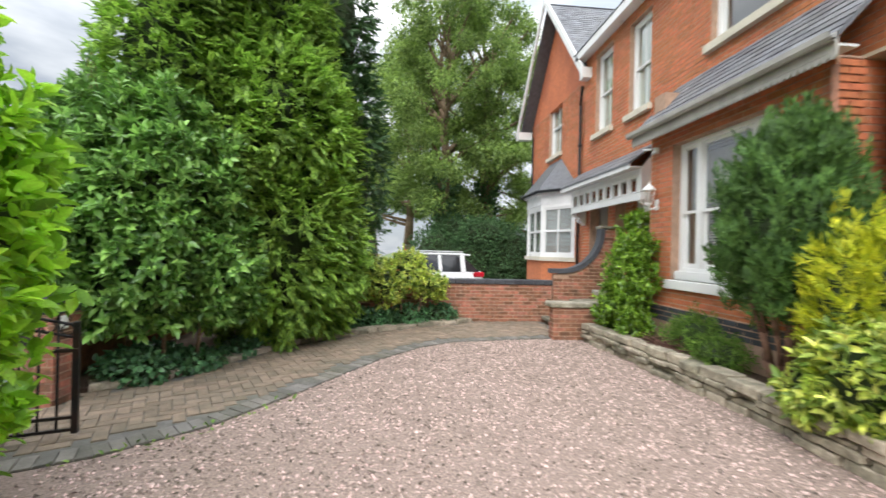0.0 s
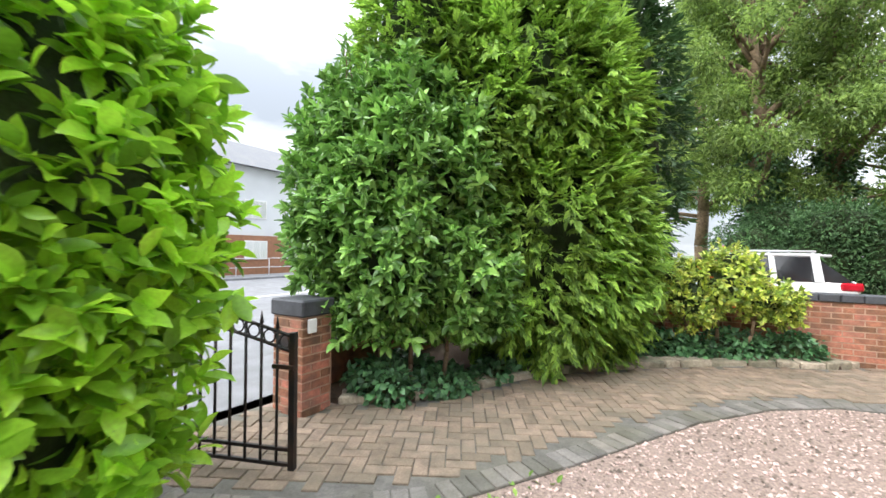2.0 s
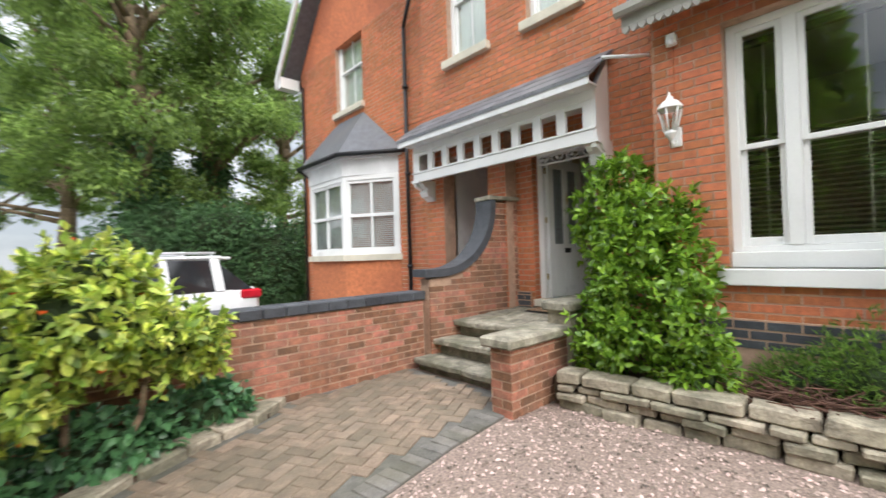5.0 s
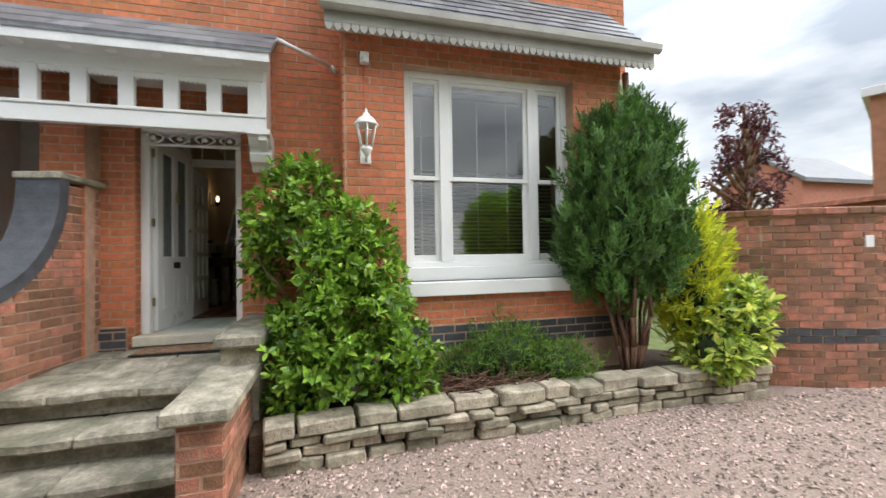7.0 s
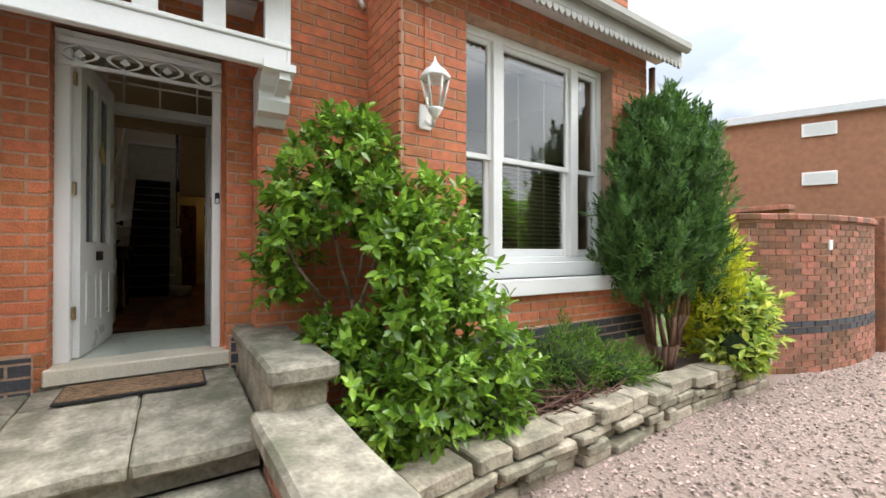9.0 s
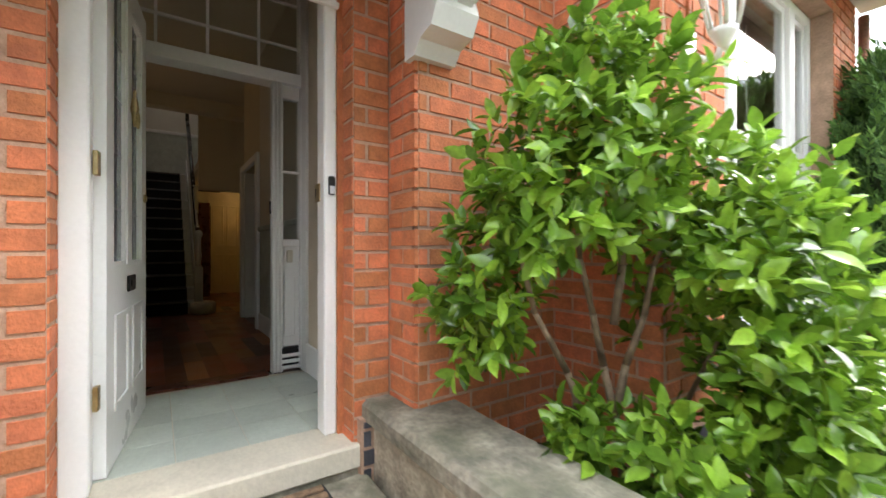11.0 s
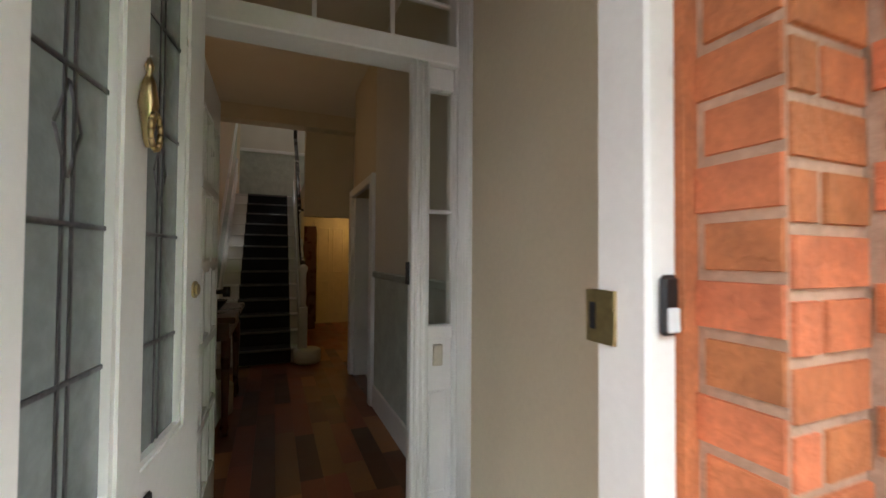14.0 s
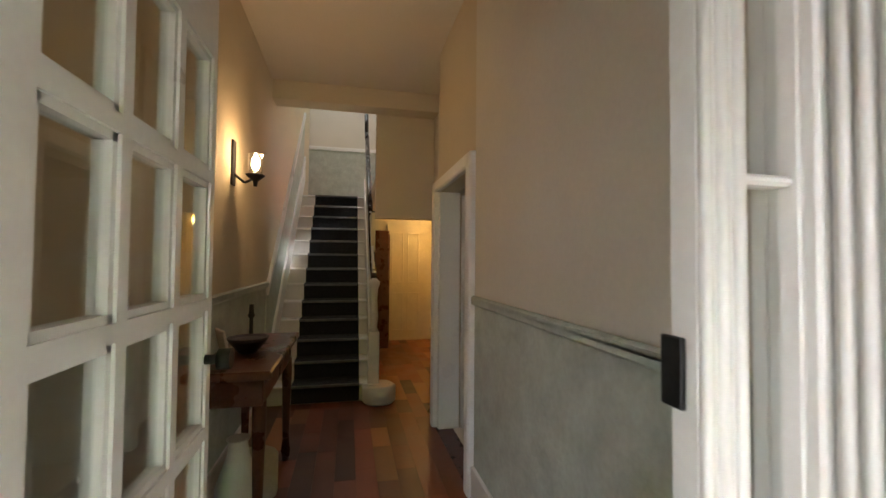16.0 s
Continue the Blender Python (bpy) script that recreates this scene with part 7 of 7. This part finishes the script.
for y, z, w in [(y, z, 0.44) for y in (9.5, 10.05, 11.2, 11.75) for z in (1.1, 3.1, 5.2)] + [(y, z, 1.5) for y in (13.7, 17.2, 21) for z in (0.9, 3.3)]:
    x = -22.0 if y < 12 else (-22.6 if z > 2.3 else -22.5)
    bm = bmesh.new()
    box(bm, x - 0.02, x + 0.06, y - w / 2, y + w / 2, z, z + 1.1, 0.01)
    wf_ = part("window", bm, WHITE, flats)
    n_ = 1 if w < 1 else 3
    for k in range(n_):
        a = y - w / 2 + 0.07 + k * (w - 0.07) / n_
        bm = bmesh.new()
        box(bm, x + 0.055, x + 0.07, a, a + (w - 0.07) / n_ - 0.07, z + 0.07, z + 1.03)
        part("pane", bm, GLASS, wf_)
bm = bmesh.new()
tube(bm, (-21.95, 12.1, 0), (-21.95, 12.1, 6.4), 0.06)
part("drainpipe", bm, DARK, flats)
rail_f = thing("railing", "grey metal railing in front of the flats", "railing")
for y in range(9, 26, 2):
    bm = bmesh.new()
    tube(bm, (-21.0, y, 0), (-21.0, y, 1.0), 0.025, sides=6)
    part("post", bm, CLADDING, rail_f)
bm = bmesh.new()
tube(bm, (-21.0, 9, 1.0), (-21.0, 25, 1.0), 0.02, sides=6)
tube(bm, (-21.0, 9, 0.5), (-21.0, 25, 0.5), 0.02, sides=6)
part("rail", bm, CLADDING, rail_f)

# ---- parked car, its tail to the house ----
car = thing("car", "white estate car parked on the forecourt", "car", place=Matrix.Translation((2.15, 13.1, -0.01)) @ Matrix.Rotation(radians(188), 4, "Z"))
sect = [(0.0, 0.45, 0.95, 0.80), (0.08, 0.36, 1.02, 0.86), (0.5, 0.26, 1.03, 0.89), (2.9, 0.24, 0.98, 0.90), (3.2, 0.24, 0.95, 0.90), (4.0, 0.27, 0.86, 0.86), (4.3, 0.36, 0.74, 0.76), (4.38, 0.45, 0.64, 0.66)]
bm = bmesh.new()
rings = []
for x, z0, z1, hw in sect:
    rings.append([bm.verts.new(p) for p in ((x, -hw * 0.95, z0), (x, -hw, (z0 + z1) / 2), (x, -hw * 0.97, z1 - 0.05), (x, -hw * 0.9, z1), (x, hw * 0.9, z1), (x, hw * 0.97, z1 - 0.05), (x, hw, (z0 + z1) / 2), (x, hw * 0.95, z0))])
for a, b in zip(rings, rings[1:]):
    for k in range(8):
        bm.faces.new((a[k], a[(k + 1) % 8], b[(k + 1) % 8], b[k])).smooth = True
bm.faces.new(rings[0][::-1])
bm.faces.new(rings[-1])
part("body", bm, CARPAINT, car)
bm = bmesh.new()
up = [(0.12, 1.0, 0.82), (0.62, 1.48, 0.62), (2.1, 1.52, 0.64), (3.05, 0.97, 0.80)]
base = [(0.10, 0.99, 0.84), (0.62, 0.99, 0.85), (2.1, 0.99, 0.85), (3.08, 0.96, 0.83)]
lo = [[bm.verts.new((x, s * w, z)) for s in (-1, 1)] for x, z, w in base]
hi = [[bm.verts.new((x, s * w, z)) for s in (-1, 1)] for x, z, w in up]
for i in range(3):
    for s in (0, 1):
        bm.faces.new((lo[i][s], lo[i + 1][s], hi[i + 1][s], hi[i][s]))
    bm.faces.new((hi[i][0], hi[i + 1][0], hi[i + 1][1], hi[i][1]))
bm.faces.new((lo[0][0], hi[0][0], hi[0][1], lo[0][1]))
part("cabin_glass", bm, material("dark_car_glass", (0.02, 0.022, 0.025), 0.06, vary=0.05, bump=0), car, "dark tinted windows")
bm = bmesh.new()
box(bm, 0.50, 2.25, -0.66, 0.66, 1.47, 1.54, 0.03)
part("roof", bm, CARPAINT, car)
bm = bmesh.new()
box(bm, 0.34, 0.56, -0.60, 0.60, 1.47, 1.52, 0.02)
part("spoiler", bm, CARPAINT, car)
for s in (-1, 1):
    bm = bmesh.new()
    tube(bm, (0.6, s * 0.62, 1.58), (2.1, s * 0.62, 1.59), 0.02, sides=8)
    for x in (0.65, 1.35, 2.05):
        tube(bm, (x, s * 0.62, 1.52), (x, s * 0.62, 1.58), 0.018, sides=6)
    part("roof_rail", bm, CLADDING, car)
    for x0, x1 in ((0.56, 0.70), (1.28, 1.38), (2.06, 2.14)):
        bm = bmesh.new()
        v4 = [bm.verts.new(p) for p in ((x0, s * 0.857, 0.99), (x1, s * 0.857, 0.99), (x1, s * 0.652, 1.49), (x0, s * 0.637, 1.48))]
        bm.faces.new(v4)
        q = part("pillar", bm, CARPAINT, car)
        q.modifiers.new("thickness", "SOLIDIFY").thickness = 0.02
    bm = bmesh.new()
    box(bm, -0.02, 0.32, min(s * 0.60, s * 0.885), max(s * 0.60, s * 0.885), 0.84, 0.99, 0.03)
    part("tail_lamp", bm, REDLENS, car, "red tail lamp")
    for x in (0.75, 3.5):
        bm = bmesh.new()
        tube(bm, (x, s * 0.70, 0.32), (x, s * 0.90, 0.32), 0.32, sides=24)
        wh = part("wheel", bm, TYRE, car)
        bm = bmesh.new()
        tube(bm, (x, s * 0.895, 0.32), (x, s * 0.91, 0.32), 0.21, sides=20)
        part("rim", bm, CLADDING, wh)
bm = bmesh.new()
box(bm, -0.015, 0.02, -0.26, 0.26, 0.66, 0.77, 0.004)
part("number_plate", bm, L_GOLD, car, "yellow number plate")
bm = bmesh.new()
box(bm, -0.05, 0.2, -0.84, 0.84, 0.36, 0.58, 0.04)
part("bumper", bm, CARPAINT, car)

# ---- loose gravel ----
g = np.random.default_rng(5)
k = 46000
x, y = g.uniform(-3.6, 3.4, k), g.uniform(-1.0, 7.9, k)
edge = np.interp(x, [p[0] for p in EDGE], [p[1] for p in EDGE])
keep = (y < edge - 0.02) & (x < np.interp(y, [p[1] for p in LINE[::-1]], [p[0] for p in LINE[::-1]]) - 0.12) & (x > -2.6)
x, y = x[keep], y[keep]
k = len(x)
s = g.uniform(0.006, 0.019, k)
base = np.array([(1, 0, 0), (-0.5, 0.87, 0), (-0.5, -0.87, 0), (0, 0, 0.9), (0.3, 0.4, 0.55), (0, 0, -0.6)])
v = base[None] * s[:, None, None] * g.uniform(0.7, 1.35, (k, 6, 1)) * np.stack([g.uniform(0.8, 1.5, k), g.uniform(0.8, 1.3, k), g.uniform(0.6, 1.0, k)], 1)[:, None, :]
th = g.uniform(0, 6.28, k)
c, n_ = np.cos(th)[:, None], np.sin(th)[:, None]
v = np.stack([v[:, :, 0] * c - v[:, :, 1] * n_, v[:, :, 0] * n_ + v[:, :, 1] * c, v[:, :, 2]], 2)
v += np.stack([x, y, s * 0.35], 1)[:, None, :]
fs = np.array([(0, 4, 3), (0, 1, 4), (4, 1, 3), (1, 2, 3), (2, 0, 3)])
f = (np.arange(k)[:, None, None] * 6 + fs[None]).reshape(-1, 3)
tagged(numpy_mesh("gravel_stones", v.reshape(-1, 3), f, PEBBLE), "loose pink, grey and white gravel stones", "gravel", kind="stuff")
# leaf litter and moss tufts along the edging
p = np.stack([g.uniform(-2.6, -1.2, 260), g.uniform(2.9, 4.6, 260), np.full(260, 0.02)], 1)
e2 = np.interp(p[:, 0], [q[0] for q in EDGE], [q[1] for q in EDGE])
p = p[np.abs(p[:, 1] - e2 + 0.1) < 0.16]
ob = leaves("fallen_leaves", p, np.tile([0, 0, 1.0], (len(p), 1)), 0.05, L_HEATH, None, 6, 0.4, 0.5)
tagged(ob, "small weeds and fallen leaves along the edging", "leaves", kind="stuff")

# ---- herringbone paving ----
pl, pw, gap = 0.215, 0.105, 0.005
paver_mesh = {}


def paver(name, half_l, half_w, mat):
    if (name, half_l) not in paver_mesh:
        bm = bmesh.new()
        box(bm, -half_l, half_l, -half_w, half_w, -0.04, 0.02, 0.005)
        me = bpy.data.meshes.new(name)
        bm.to_mesh(me)
        bm.free()
        me.materials.append(mat)
        paver_mesh[(name, half_l)] = me
    return paver_mesh[(name, half_l)]


rest_v, rest_f = [], []
made = 0
u = 0.11
rot = radians(28)
g = random.Random(4)
cells = []
for i in range(-60, 60):
    for j in range(-60, 60):
        m4 = (i - j) % 4
        if m4 == 0:
            cells.append(((i + 1) * u, (j + 0.5) * u, 0.0))
        elif m4 == 3:
            cells.append(((i + 0.5) * u, (j + 1) * u, math.pi / 2))
for a, b, th in cells:
    x, y = a * math.cos(rot) - b * math.sin(rot) - 0.6, a * math.sin(rot) + b * math.cos(rot) + 6.4
    if not inside(x, y, PATH_AREA) or far_from(x, y, EDGE) < 0.30 or far_from(x, y, KERB) < 0.09 or x > 2.98 or x < -3.9:
        continue
    dz = g.uniform(-0.003, 0.003)
    mt = Matrix.Translation((x, y, dz)) @ Matrix.Rotation(th + rot + g.uniform(-0.012, 0.012), 4, "Z")
    if made < 300 and -1.7 < x < 1.6 and y > 4.6:
        ob = new("paver", paver("paver", pl / 2 - 0.002, pw / 2 - 0.001, PAVER))
        ob.parent = paving
        ob.matrix_basis = mt
        made += 1
    else:
        k = len(rest_v)
        w, h, cc = pl / 2 - 0.002, pw / 2 - 0.001, 0.005
        for q in ((-w, -h, -0.02), (w, -h, -0.02), (w, h, -0.02), (-w, h, -0.02), (-w, -h, 0.015), (w, -h, 0.015), (w, h, 0.015), (-w, h, 0.015), (-w + cc, -h + cc, 0.02), (w - cc, -h + cc, 0.02), (w - cc, h - cc, 0.02), (-w + cc, h - cc, 0.02)):
            rest_v.append(tuple(mt @ Vector(q)))
        rest_f += [tuple(k + t for t in q) for q in ((8, 9, 10, 11), (4, 5, 9, 8), (5, 6, 10, 9), (6, 7, 11, 10), (7, 4, 8, 11), (0, 1, 5, 4), (1, 2, 6, 5), (2, 3, 7, 6), (3, 0, 4, 7))]
tagged(numpy_mesh("pavers", rest_v, rest_f, PAVER, paving), kind="stuff")
for x, y, a in along(EDGE, 0.112):
    nx, ny = -math.sin(a), math.cos(a)
    ob = new("edging_brick", paver("edging_brick", 0.104, 0.052, PAVER_DARK))
    ob.parent = paving
    ob.matrix_basis = Matrix.Translation((x + nx * 0.105, y + ny * 0.105, g.uniform(-0.002, 0.004))) @ Matrix.Rotation(a + math.pi / 2 + g.uniform(-0.02, 0.02), 4, "Z")
